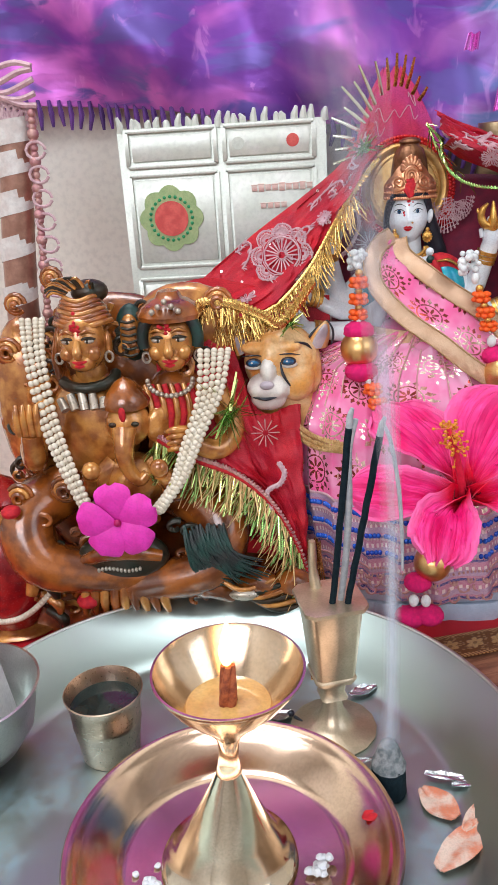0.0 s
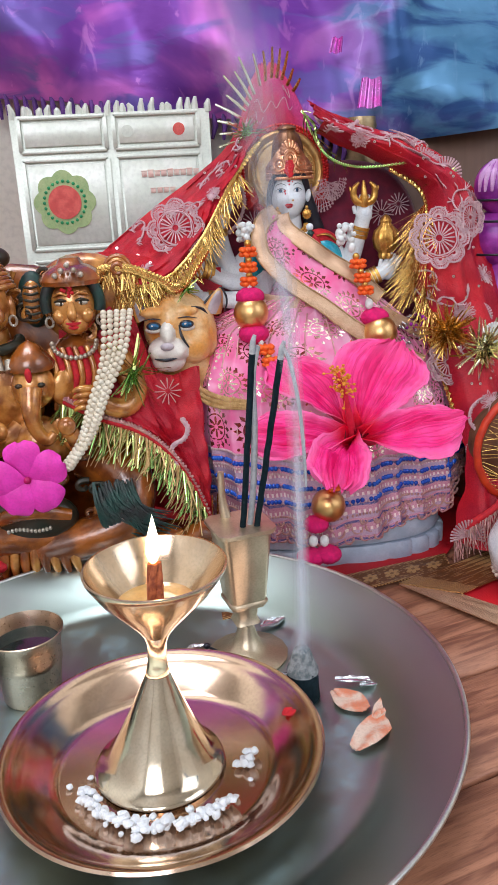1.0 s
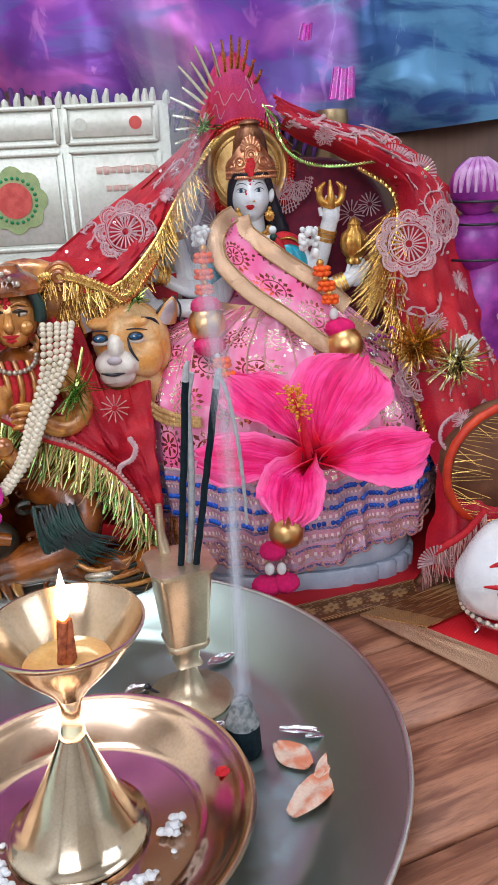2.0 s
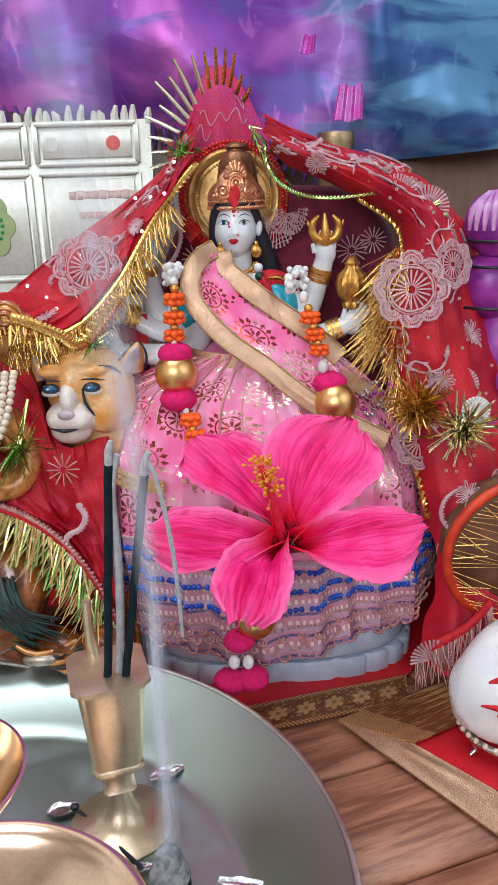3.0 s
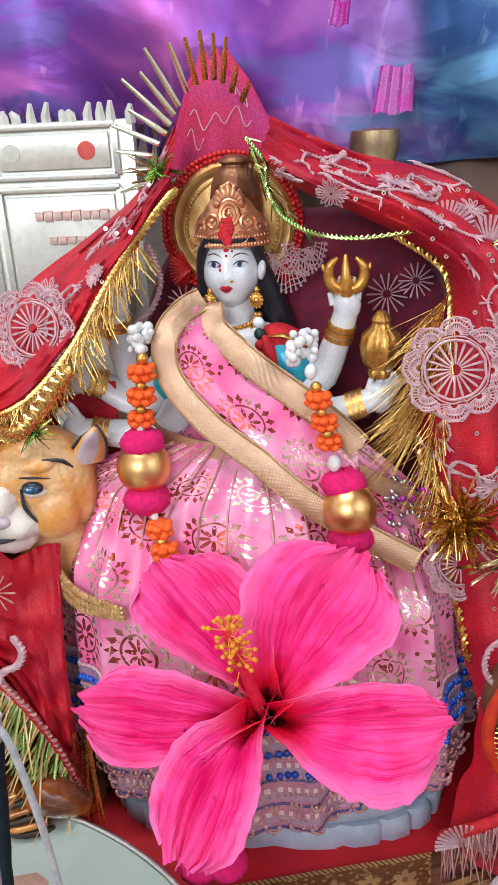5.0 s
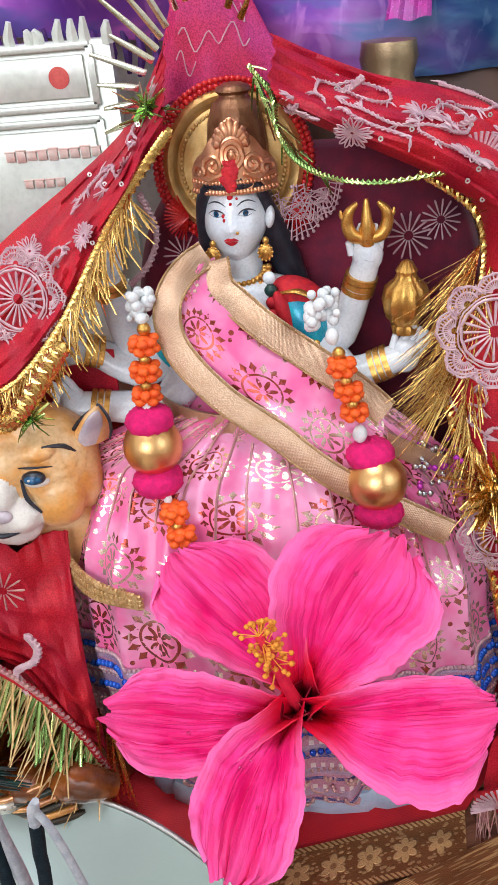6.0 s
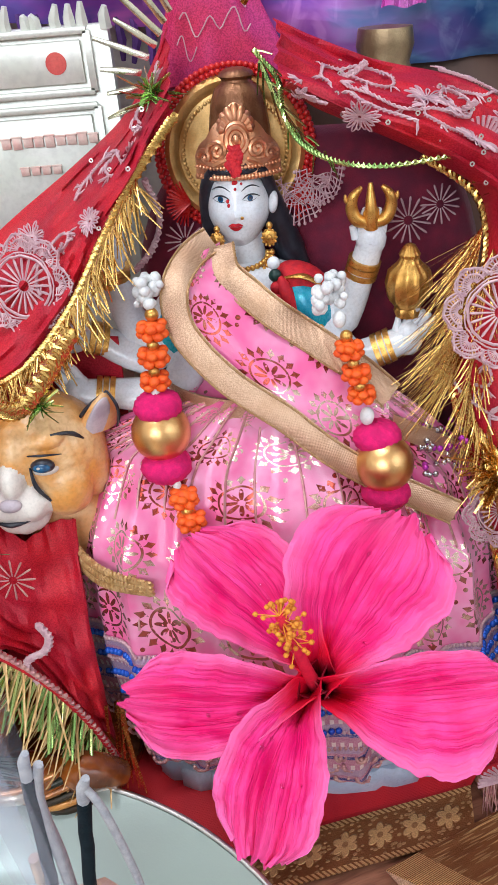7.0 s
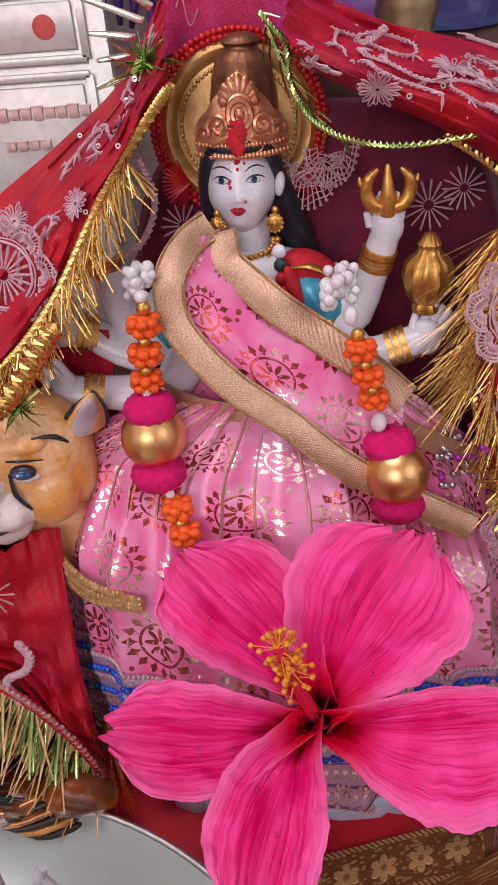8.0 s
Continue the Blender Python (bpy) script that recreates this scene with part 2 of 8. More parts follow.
def brocade():
    """Gold damask: rows of round flowers and leaves between two rope-stitched edges."""
    a = Mat("gold_brocade")
    x, y, z = a.split(a.uv)
    fx = a.math("SUBTRACT", a.math("FRACT", a.math("MULTIPLY", x, 62)), 0.5)
    fy = a.math("MULTIPLY", a.math("SUBTRACT", y, 0.0125), 62)
    r = a.math("SQRT", a.math("ADD", a.math("MULTIPLY", fx, fx), a.math("MULTIPLY", fy, fy)))
    ang = a.math("ARCTAN2", fy, fx)
    lob = a.math("ADD", 0.22, a.math("MULTIPLY", a.math("ABSOLUTE", a.math("SINE", a.math("MULTIPLY", ang, 3))), 0.17))
    flower = a.ramp(a.math("SUBTRACT", lob, r), -0.02, 0.05)
    heart = a.math("LESS_THAN", r, 0.09)
    leaf = a.ramp(a.voronoi(330, a.scale(a.uv, (1, 1.5, 1))), 0.42, 0.30)
    edge = a.math("GREATER_THAN", a.math("ABSOLUTE", a.math("SUBTRACT", y, 0.0125)), 0.0098)
    cord = a.math("GREATER_THAN", a.math("SINE", a.math("MULTIPLY", a.math("ADD", x, y), 2600)), -0.2)
    inside = a.math("MAXIMUM", flower, a.math("MULTIPLY", leaf, 0.55))
    h = a.math("SUBTRACT", a.math("ADD", a.math("MULTIPLY", inside, a.math("SUBTRACT", 1.0, edge)), a.math("MULTIPLY", edge, cord)), a.math("MULTIPLY", heart, 0.7), True)
    n = a.noise(1600, 3)
    col = a.mix(h, (0.26, 0.105, 0.035), (0.74, 0.47, 0.20))
    col = a.mix(a.math("MULTIPLY", a.ramp(n, 0.45, 0.7), 0.35), col, (0.30, 0.14, 0.06))
    a.set(Base_Color=col, Metallic=0.65, Roughness=0.36)
    a.bump(a.math("ADD", h, a.math("MULTIPLY", n, 0.6)), 0.7, 0.0006)
    return a.m


def satin_print():
    """Pink satin with a block print of foil flowers ringed by leaves, laid out in the cloth's own metres."""
    a = Mat("pink_printed_satin")
    x, y, z = a.split(a.uv)
    row = a.math("FLOOR", a.math("MULTIPLY", y, 33))
    fx = a.math("SUBTRACT", a.math("FRACT", a.math("ADD", a.math("MULTIPLY", x, 33), a.math("MULTIPLY", row, 0.5))), 0.5)
    fy = a.math("SUBTRACT", a.math("FRACT", a.math("MULTIPLY", y, 33)), 0.5)
    r = a.math("SQRT", a.math("ADD", a.math("MULTIPLY", fx, fx), a.math("MULTIPLY", fy, fy)))
    ang = a.math("ARCTAN2", fy, fx)
    lobes = a.math("ABSOLUTE", a.math("COSINE", a.math("MULTIPLY", ang, 4)))
    petals = a.math("MULTIPLY", a.math("GREATER_THAN", r, 0.045), a.math("LESS_THAN", r, a.math("SUBTRACT", a.math("MULTIPLY", lobes, 0.23), 0.015)))
    leaf = a.math("LESS_THAN", a.math("ADD", a.math("MULTIPLY", a.math("ABSOLUTE", a.math("SUBTRACT", r, 0.36)), 1.5), a.math("MULTIPLY", a.math("ABSOLUTE", a.math("SINE", a.math("MULTIPLY", ang, 8))), 0.13)), 0.125)
    line = a.math("LESS_THAN", a.math("ABSOLUTE", a.math("SUBTRACT", r, 0.255)), 0.016)
    stray = a.math("LESS_THAN", a.voronoi(150), 0.17)
    worn = a.ramp(a.noise(500, 3), 0.33, 0.42)
    motif = a.math("MULTIPLY", a.math("MAXIMUM", a.math("MAXIMUM", petals, leaf), a.math("MAXIMUM", line, stray)), worn)
    tone = a.noise(45, 3)
    cloth = a.mix(a.ramp(tone, 0.35, 0.65), (0.80, 0.13, 0.34), (0.84, 0.33, 0.53))
    foilc = a.mix(a.ramp(a.noise(38, 2), 0.44, 0.58), (0.34, 0.05, 0.03), (0.92, 0.72, 0.58))
    a.set(Base_Color=a.mix(motif, cloth, foilc), Metallic=a.math("MULTIPLY", motif, 0.75), Roughness=0.22, Sheen_Weight=0.2)
    a.bump(a.math("ADD", a.noise(1800, 2), a.math("MULTIPLY", motif, 0.6)), 0.25, 0.0003)
    return a.m


def border_print():
    """Woven skirt border: bands of lavender, navy, rose and silver thread across its width."""
    a = Mat("woven_border")
    x, y, z = a.split(a.uv)
    wob = a.math("ADD", y, a.math("MULTIPLY", a.math("SUBTRACT", a.noise(300, 2), 0.5), 0.0012))
    band = a.math("FRACT", a.math("MULTIPLY", wob, 92))
    thread = a.ramp(a.noise(1900, 3), 0.42, 0.6)
    cross = a.math("GREATER_THAN", a.math("SINE", a.math("MULTIPLY", x, 2600)), 0.1)
    col = a.mix(a.math("LESS_THAN", band, 0.30), (0.55, 0.20, 0.32), (0.46, 0.30, 0.46))
    navy = a.math("MULTIPLY", a.math("GREATER_THAN", band, 0.42), a.math("LESS_THAN", band, 0.56))
    col = a.mix(navy, col, (0.035, 0.045, 0.26))
    silver = a.math("MULTIPLY", a.math("GREATER_THAN", band, 0.80), cross)
    col = a.mix(silver, col, (0.86, 0.72, 0.70))
    col = a.mix(a.math("MULTIPLY", thread, 0.40), col, (0.80, 0.58, 0.60))
    a.set(Base_Color=col, Metallic=0.5, Roughness=0.28)
    a.bump(a.math("ADD", a.noise(1600, 2), a.math("ADD", navy, silver)), 0.9, 0.0005)
    return a.m


def net_cloth(name, c1, c2, alpha):
    """Thin net cloth: threads with gaps that let some of what lies behind it through."""
    a = Mat(name)
    x, y, z = a.split(a.uv)
    big, fine = a.noise(40, 3), a.noise(1500, 2)
    tx = a.math("ABSOLUTE", a.math("SINE", a.math("MULTIPLY", x, 3200)))
    ty = a.math("ABSOLUTE", a.math("SINE", a.math("MULTIPLY", y, 3200)))
    weave = a.math("MULTIPLY", tx, ty)
    a.set(Base_Color=a.mix(a.ramp(big, 0.3, 0.7), c1, c2), Roughness=0.55, Alpha=a.math("SUBTRACT", 1.0, a.math("MULTIPLY", a.ramp(fine, 0.35, 0.7), alpha)))
    a.bump(a.math("ADD", a.math("MULTIPLY", weave, 0.5), fine), 0.5, 0.0003)
    return a.m


def petal_mat():
    a = Mat("hibiscus_petal")
    x, y, z = a.split(a.uv)
    vein = a.noise(1.0, 5, a.scale(a.uv, (24, 1.8, 1)), 1.3)
    soft = a.noise(70, 4)
    rib = a.noise(1.0, 3, a.scale(a.uv, (6, 0.9, 1)), 0.5)
    col = a.mix(a.ramp(a.math("ADD", a.math("MULTIPLY", soft, 0.5), a.math("MULTIPLY", rib, 0.5)), 0.38, 0.62), (0.80, 0.003, 0.155), (0.92, 0.050, 0.30))
    col = a.mix(a.math("MULTIPLY", a.ramp(vein, 0.48, 0.60), 0.65), col, (0.62, 0.002, 0.12))
    col = a.mix(a.math("MULTIPLY", a.ramp(a.math("ABSOLUTE", a.math("SUBTRACT", x, 0.5)), 0.32, 0.5), 0.6), col, (0.93, 0.20, 0.47))
    col = a.mix(a.math("MULTIPLY", a.ramp(y, 0.72, 1.0), 0.35), col, (0.93, 0.15, 0.42))
    col = a.mix(a.ramp(a.math("ADD", y, a.math("MULTIPLY", vein, 0.22)), 0.52, 0.28), col, (0.72, 0.001, 0.03))
    col = a.mix(a.ramp(a.math("ADD", y, a.math("MULTIPLY", vein, 0.05)), 0.19, 0.09), col, (0.17, 0.0, 0.010))
    a.set(Base_Color=col, Roughness=0.45, Specular_IOR_Level=0.28, Subsurface_Weight=0.10, Subsurface_Radius=(0.004, 0.001, 0.002), Subsurface_Scale=0.3)
    a.bump(a.math("ADD", vein, soft), 0.9, 0.0012)
    return a.m


def backdrop_mat():
    """Crumpled metallic cloth dyed violet, magenta and blue, with fold shade and glints painted in."""
    a = Mat("violet_foil_cloth")
    x, y, z = a.split(a.ob)
    big = a.noise(9, 4, a.scale(a.ob, (1, 1, 1.6)), 0.8)
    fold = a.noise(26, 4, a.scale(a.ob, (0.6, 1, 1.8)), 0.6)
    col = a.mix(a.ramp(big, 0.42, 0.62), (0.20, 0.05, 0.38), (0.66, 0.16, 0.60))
    # shade of the folds, painted darker into the violet
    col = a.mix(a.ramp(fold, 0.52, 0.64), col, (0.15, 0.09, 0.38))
    side = a.ramp(a.math("ADD", x, a.math("MULTIPLY", a.math("SUBTRACT", big, 0.5), 0.35)), 0.06, 0.22)
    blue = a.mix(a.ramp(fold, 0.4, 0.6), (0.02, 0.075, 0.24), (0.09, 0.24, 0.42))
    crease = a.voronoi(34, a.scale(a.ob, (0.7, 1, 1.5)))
    # bright crumple highlights, painted into the colour on both sides
    glint = a.ramp(a.noise(40, 4, a.scale(a.ob, (1.6, 1, 0.8)), 1.0), 0.60, 0.70)
    both = a.mix(a.math("MULTIPLY", glint, 0.35), a.mix(side, col, blue), a.mix(side, (0.80, 0.30, 0.74), (0.20, 0.34, 0.55)))
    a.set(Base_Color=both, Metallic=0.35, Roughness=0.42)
    a.bump(a.math("ADD", a.math("ADD", big, a.math("MULTIPLY", crease, 0.5)), a.math("MULTIPLY", fold, 0.5)), 0.45, 0.005)
    return a.m


def wood_mat():
    a = Mat("teak_plank")
    vec = a.scale(a.ob, (1.0, 9.0, 9.0))
    shift = a.math("MULTIPLY", a.each(), 40.0)
    n = a.nt.nodes.new("ShaderNodeVectorMath")
    sock(a.nt, vec, n.inputs[0]), sock(a.nt, shift, n.inputs[1])
    grain, pores = a.noise(14, 6, n.outputs[0], 1.2), a.noise(160, 3, n.outputs[0])
    col = a.mix(a.ramp(grain, 0.32, 0.62), (0.19, 0.068, 0.038), (0.43, 0.19, 0.11))
    col = a.mix(a.math("MULTIPLY", a.ramp(pores, 0.5, 0.75), 0.4), col, (0.12, 0.045, 0.03))
    a.set(Base_Color=col, Roughness=a.math("ADD", 0.3, a.math("MULTIPLY", pores, 0.25)))
    a.bump(a.math("ADD", grain, pores), 0.25, 0.0006)
    return a.m


def smoke_mat(name, most, low, high):
    a = Mat(name)
    x, y, z = a.split(a.ob)
    wisps = a.ramp(a.noise(1.0, 3, a.scale(a.ob, (60, 60, 12)), 1.0), 0.25, 0.7)
    fade = a.math("MULTIPLY", a.ramp(z, high, low), wisps)
    a.set(Base_Color=(0.74, 0.80, 0.92), Roughness=1.0, Specular_IOR_Level=0.0, Alpha=a.math("MULTIPLY", fade, most))
    return a.m


def flame_mat():
    a = Mat("flame")
    x, y, z = a.split(a.ob)
    a.set(Base_Color=(0, 0, 0), Emission_Color=a.mix(a.ramp(z, 0.0, 0.02), (1.0, 0.55, 0.18), (1.0, 0.86, 0.6)), Emission_Strength=7.0)
    return a.m


water = Mat("water").set(Base_Color=(1, 1, 1), Roughness=0.02, IOR=1.33, Transmission_Weight=1.0).m
ball_gold, ribbon, brocade_mat, satin, border_mat = mesh_gold(), gold_ribbon(), brocade(), satin_print(), border_print()
veil_red = net_cloth("red_net", (0.64, 0.008, 0.022), (0.44, 0.003, 0.026), 0.34)
veil_pink = net_cloth("magenta_net", (0.66, 0.02, 0.10), (0.60, 0.04, 0.24), 0.42)
red_cloth = net_cloth("red_cloth", (0.60, 0.006, 0.014), (0.48, 0.004, 0.014), 0.0)
petal_pink, backdrop_cloth, wood, flame_glow = petal_mat(), backdrop_mat(), wood_mat(), flame_mat()


# ---- geometry ----
def V(*a):
    return Vector(a)


class G:
    """Collects vertices and faces of one mesh."""

    def __init__(self):
        self.v, self.f, self.m, self.uv = [], [], [], {}

    def grid(self, rows, m=0, wrap=False, uvs=None):
        b, nv, nu = len(self.v), len(rows), len(rows[0])
        for j, row in enumerate(rows):
            for i, p in enumerate(row):
                if uvs:
                    self.uv[len(self.v)] = uvs[j][i]
                self.v.append(tuple(p))
        for j in range(nv - 1):
            for i in range(nu if wrap else nu - 1):
                k = (i + 1) % nu
                self.f.append((b + j * nu + i, b + j * nu + k, b + (j + 1) * nu + k, b + (j + 1) * nu + i))
                self.m.append(m)
        return b

    def cap(self, idx, m=0):
        self.f.append(tuple(idx)), self.m.append(m)

    def tube(self, pts, r, n=10, m=0, squash=1.0, steps=1, caps=True):
        pts = [Vector(p) for p in pts]
        rs = list(r) if hasattr(r, "__len__") else [r] * len(pts)
        if steps > 1:
            pts, rs = smooth(pts, rs, steps)
        t0 = (pts[1] - pts[0]).normalized()
        up = t0.orthogonal().normalized() if abs(t0.z) > 0.9 else V(0, 0, 1).cross(t0).normalized()
        rows = []
        for i, p in enumerate(pts):
            t = (pts[min(i + 1, len(pts) - 1)] - pts[max(i - 1, 0)]).normalized()
            up = (up - t * up.dot(t)).normalized()
            side = t.cross(up)
            rows.append([p + (up * math.cos(q) + side * math.sin(q) * squash) * rs[i] for q in [2 * math.pi * k / n for k in range(n)]])
        b = self.grid(rows, m, True)
        if caps:
            self.cap([b + n - 1 - k for k in range(n)], m)
            self.cap([b + (len(rows) - 1) * n + k for k in range(n)], m)

    def ball(self, c, r, m=0, n=12, k=8, rot=None):
        r = V(*r) if hasattr(r, "__len__") else V(r, r, r)
        c, rows = Vector(c), []
        q = Euler([radians(a) for a in rot]).to_matrix() if rot else Matrix.Identity(3)
        for j in range(k + 1):
            th = math.pi * (0.004 + 0.992 * j / k)
            rows.append([c + q @ V(r.x * math.sin(th) * math.cos(2 * math.pi * i / n), r.y * math.sin(th) * math.sin(2 * math.pi * i / n), -r.z * math.cos(th)) for i in range(n)])
        self.grid(rows, m, True)

    def lathe(self, prof, c, n=40, m=0, mat=None, wave=0.0, lobes=0):
        rows = []
        for r, z in prof:
            row = []
            for i in range(n):
                a = 2 * math.pi * i / n
                rr = r * (1 + wave * abs(math.cos(lobes * a / 2))) if lobes else r
                p = V(rr * math.cos(a), rr * math.sin(a), z)
                row.append((mat @ p if mat else p) + Vector(c))
            rows.append(row)
        self.grid(rows, m, True)

    def box(self, c, s, m=0, rot=None):
        q = Euler([radians(a) for a in rot]).to_matrix() if rot else Matrix.Identity(3)
        b = len(self.v)
        e = min(s) * 0.12
        for z, d in ((-1, e), (-1, 0), (1, 0), (1, e)):
            for x, y in ((-1, -1), (1, -1), (1, 1), (-1, 1)):
                zz = z * (s[2] / 2 - (0 if d else e))
                p = V(x * (s[0] / 2 - d), y * (s[1] / 2 - d), zz)
                self.v.append(tuple(Vector(c) + q @ p))
        for j in range(3):
            for i in range(4):
                k = (i + 1) % 4
                self.f.append((b + j * 4 + i, b + j * 4 + k, b + j * 4 + 4 + k, b + j * 4 + 4 + i)), self.m.append(m)
        self.cap((b + 3, b + 2, b + 1, b), m), self.cap((b + 12, b + 13, b + 14, b + 15), m)

    def blade(self, p, q, w, m=0, side=None):
        """A thin tapering strand."""
        p, q = Vector(p), Vector(q)
        d = (q - p).normalized()
        s = (Vector(side) if side else d.orthogonal()).normalized() * w
        u = d.cross(s).normalized() * w * 0.4
        b = len(self.v)
        mid = (p + q) / 2 + u * 1.5
        for c, k in ((p, 1.0), (mid, 0.9), (q, 0.55)):
            self.v += [tuple(c + s * k), tuple(c - s * k), tuple(c + u * k)]
        for j in (0, 3):
            for i in range(3):
                k = (i + 1) % 3
                self.f.append((b + j + i, b + j + k, b + j + 3 + k, b + j + 3 + i)), self.m.append(m)

    def sheet(self, f, nu, nv, thick, m=0, uvscale=(1, 1), edge=None):
        """A cloth or petal f(u, v) with thickness."""
        rows = [[Vector(f(i / nu, j / nv)) for i in range(nu + 1)] for j in range(nv + 1)]
        uvs = [[(uvscale[0] * i / nu, uvscale[1] * j / nv) for i in range(nu + 1)] for j in range(nv + 1)]
        back = []
        for j in range(nv + 1):
            row = []
            for i in range(nu + 1):
                du = rows[j][min(i + 1, nu)] - rows[j][max(i - 1, 0)]
                dv = rows[min(j + 1, nv)][i] - rows[max(j - 1, 0)][i]
                row.append(rows[j][i] - du.cross(dv).normalized() * thick)
            back.append(row)
        a, b = self.grid(rows, m, False, uvs), self.grid(back, m, False, uvs)
        w = nu + 1
        rim = [j for j in range(w)] + [w * j + nu for j in range(1, nv + 1)] + [w * nv + i for i in range(nu - 1, -1, -1)] + [w * j for j in range(nv - 1, 0, -1)]
        for i in range(len(rim)):
            k = (i + 1) % len(rim)
            self.f.append((a + rim[k], a + rim[i], b + rim[i], b + rim[k])), self.m.append(m)
        return rows

    def mesh(self, name, base, mats):
        me = bpy.data.meshes.new(name)
        o = Vector(base)
        me.from_pydata([tuple(Vector(p) - o) for p in self.v], [], self.f)
        for a in mats:
            me.materials.append(a)
        me.polygons.foreach_set("material_index", self.m)
        me.polygons.foreach_set("use_smooth", [True] * len(self.f))
        if self.uv:
            lay = me.uv_layers.new(name="UVMap")
            idx = np.zeros(len(me.loops), dtype=np.int32)
            me.loops.foreach_get("vertex_index", idx)
            lay.data.foreach_set("uv", np.array([self.uv.get(int(i), (0, 0)) for i in idx], dtype=np.float32).ravel())
        me.update()
        bm = bmesh.new()
        bm.from_mesh(me)
        for e in bm.edges:
            e.smooth = not (len(e.link_faces) == 2 and e.calc_face_angle(0) > radians(48))
        bm.to_mesh(me)
        bm.free()
        return me


def smooth(pts, rs, steps):
    """Catmull-Rom through the points."""
    out, ro = [], []
    for i in range(len(pts) - 1):
        a, b, c, d = pts[max(i - 1, 0)], pts[i], pts[i + 1], pts[min(i + 2, len(pts) - 1)]
        for k in range(steps):
            t = k / steps
            out.append(0.5 * (2 * b + (c - a) * t + (2 * a - 5 * b + 4 * c - d) * t * t + (3 * b - a - 3 * c + d) * t ** 3))
            ro.append(rs[i] + (rs[i + 1] - rs[i]) * t)
    return out + [pts[-1]], ro + [rs[-1]]


def curve_at(pts, t):
    pts = [Vector(p) for p in pts]
    x = min(max(t, 0), 0.9999) * (len(pts) - 1)
    i, t = int(x), x - int(x)
    a, b, c, d = pts[max(i - 1, 0)], pts[i], pts[i + 1], pts[min(i + 2, len(pts) - 1)]
    return 0.5 * (2 * b + (c - a) * t + (2 * a - 5 * b + 4 * c - d) * t * t + (3 * b - a - 3 * c + d) * t ** 3)


def thing(name, base, label, category, group="", kind=""):
    ob = new(name)
    ob.location, ob.empty_display_size = base, 0.01
    return tagged(ob, label, category, group, kind)


def part(name, g, mats, parent, label="", kind=""):
    base = Vector(parent.location) if parent.parent is None else Vector(parent.location) + Vector(parent.parent.location)
    ob = new(name, g.mesh(name, base, mats if hasattr(mats, "__len__") else [mats]))
    ob.parent = parent
    return tagged(ob, label, kind=kind)


def solid(name, g, mats, base, label, category, group="", kind=""):
    ob = new(name, g.mesh(name, base, mats if hasattr(mats, "__len__") else [mats]))
    ob.location = base
    return tagged(ob, label, category, group, kind)


rnd = random.Random(7)


def jit(p, s):
    return Vector(p) + V(rnd.uniform(-s, s), rnd.uniform(-s, s), rnd.uniform(-s, s))


def fringe(g, pts, n, drop, length, w, m=0, spread=0.25):
    """Strands that hang from a curve."""
    for i in range(n):
        p = curve_at(pts, (i + rnd.random()) / n)
        d = (Vector(drop) + V(rnd.uniform(-spread, spread), rnd.uniform(-spread, spread), rnd.uniform(-spread, spread))).normalized()
        g.blade(p, p + d * length * rnd.uniform(0.6, 1.15), w, m, side=(1, 0.2, 0.3))


def rope(g, pts, r, m=0, n=2, turns=40, seg=160):
    """A twisted cord along a curve."""
    for k in range(n):
        out = []
        for i in range(seg + 1):
            t = i / seg
            a = 2 * math.pi * (turns * t + k / n)
            out.append(curve_at(pts, t) + V(math.cos(a) * r, 0, math.sin(a) * r))
        g.tube(out, r * 0.9, 6, m)


# ---- structure ----
def slab(name, c, s, mat, label=""):
    g = G()
    g.box(c, s)
    return solid(name, g, mat, c, label, "", kind="structure")


slab("wall_north", (0.0, 0.70, 0.7), (3.0, 0.08, 2.6), plaster, "cream plastered wall behind the shrine")
# unseen room shell, added in pale paint for the metals to reflect
slab("wall_west", (-1.44, -0.6, 0.7), (0.08, 2.52, 2.6), room_paint)
slab("ceiling", (0.0, -0.56, 2.04), (3.0, 2.6, 0.08), room_paint)
slab("floor", (0.0, -0.56, -0.64), (3.0, 2.6, 0.08), floor_stone)


def holed_wall(name, fixed, axis, lo, hi, w0, w1, h0, h1):
    """A wall with one window opening right through it."""
    g = G()
    for a, b, c, d in ((lo, w0, -0.6, 2.0), (w1, hi, -0.6, 2.0), (w0, w1, -0.6, h0), (w0, w1, h1, 2.0)):
        mid, size = ((a + b) / 2, (c + d) / 2), (b - a, d - c)
        if axis == "x":
            g.box((mid[0], fixed, mid[1]), (size[0], 0.08, size[1]))
        else:
            g.box((fixed, mid[0], mid[1]), (0.08, size[0], size[1]))
    return solid(name, g, room_paint, (0, 0, 0), "", "", kind="structure")


holed_wall("wall_south", -1.82, "x", -1.4, 1.4, -1.15, 0.05, 0.7, 1.8)
# unseen wall; its opening is added only for the side fill lamp
holed_wall("wall_east", 1.44, "y", -1.78, 0.66, -1.05, -0.15, 0.6, 1.6)

lamp = thing("ceiling_light", (-0.30, 0.22, 2.0), "white framed ceiling light above the shrine", "ceiling light")
g = G()
for x, y, a, b in ((0, 0.245, 1.08, 0.04), (0, -0.245, 1.08, 0.04), (0.52, 0, 0.04, 0.45), (-0.52, 0, 0.04, 0.45)):
    g.box((-0.30 + x, 0.22 + y, 1.975), (a, b, 0.05))
part("frame", g, room_paint, lamp)

# ---- shrine top, backdrop, board ----
table = thing("altar_table", (0.0, 0.3, -0.6), "low altar table with a reddish teak plank top", "table")
gb = G()
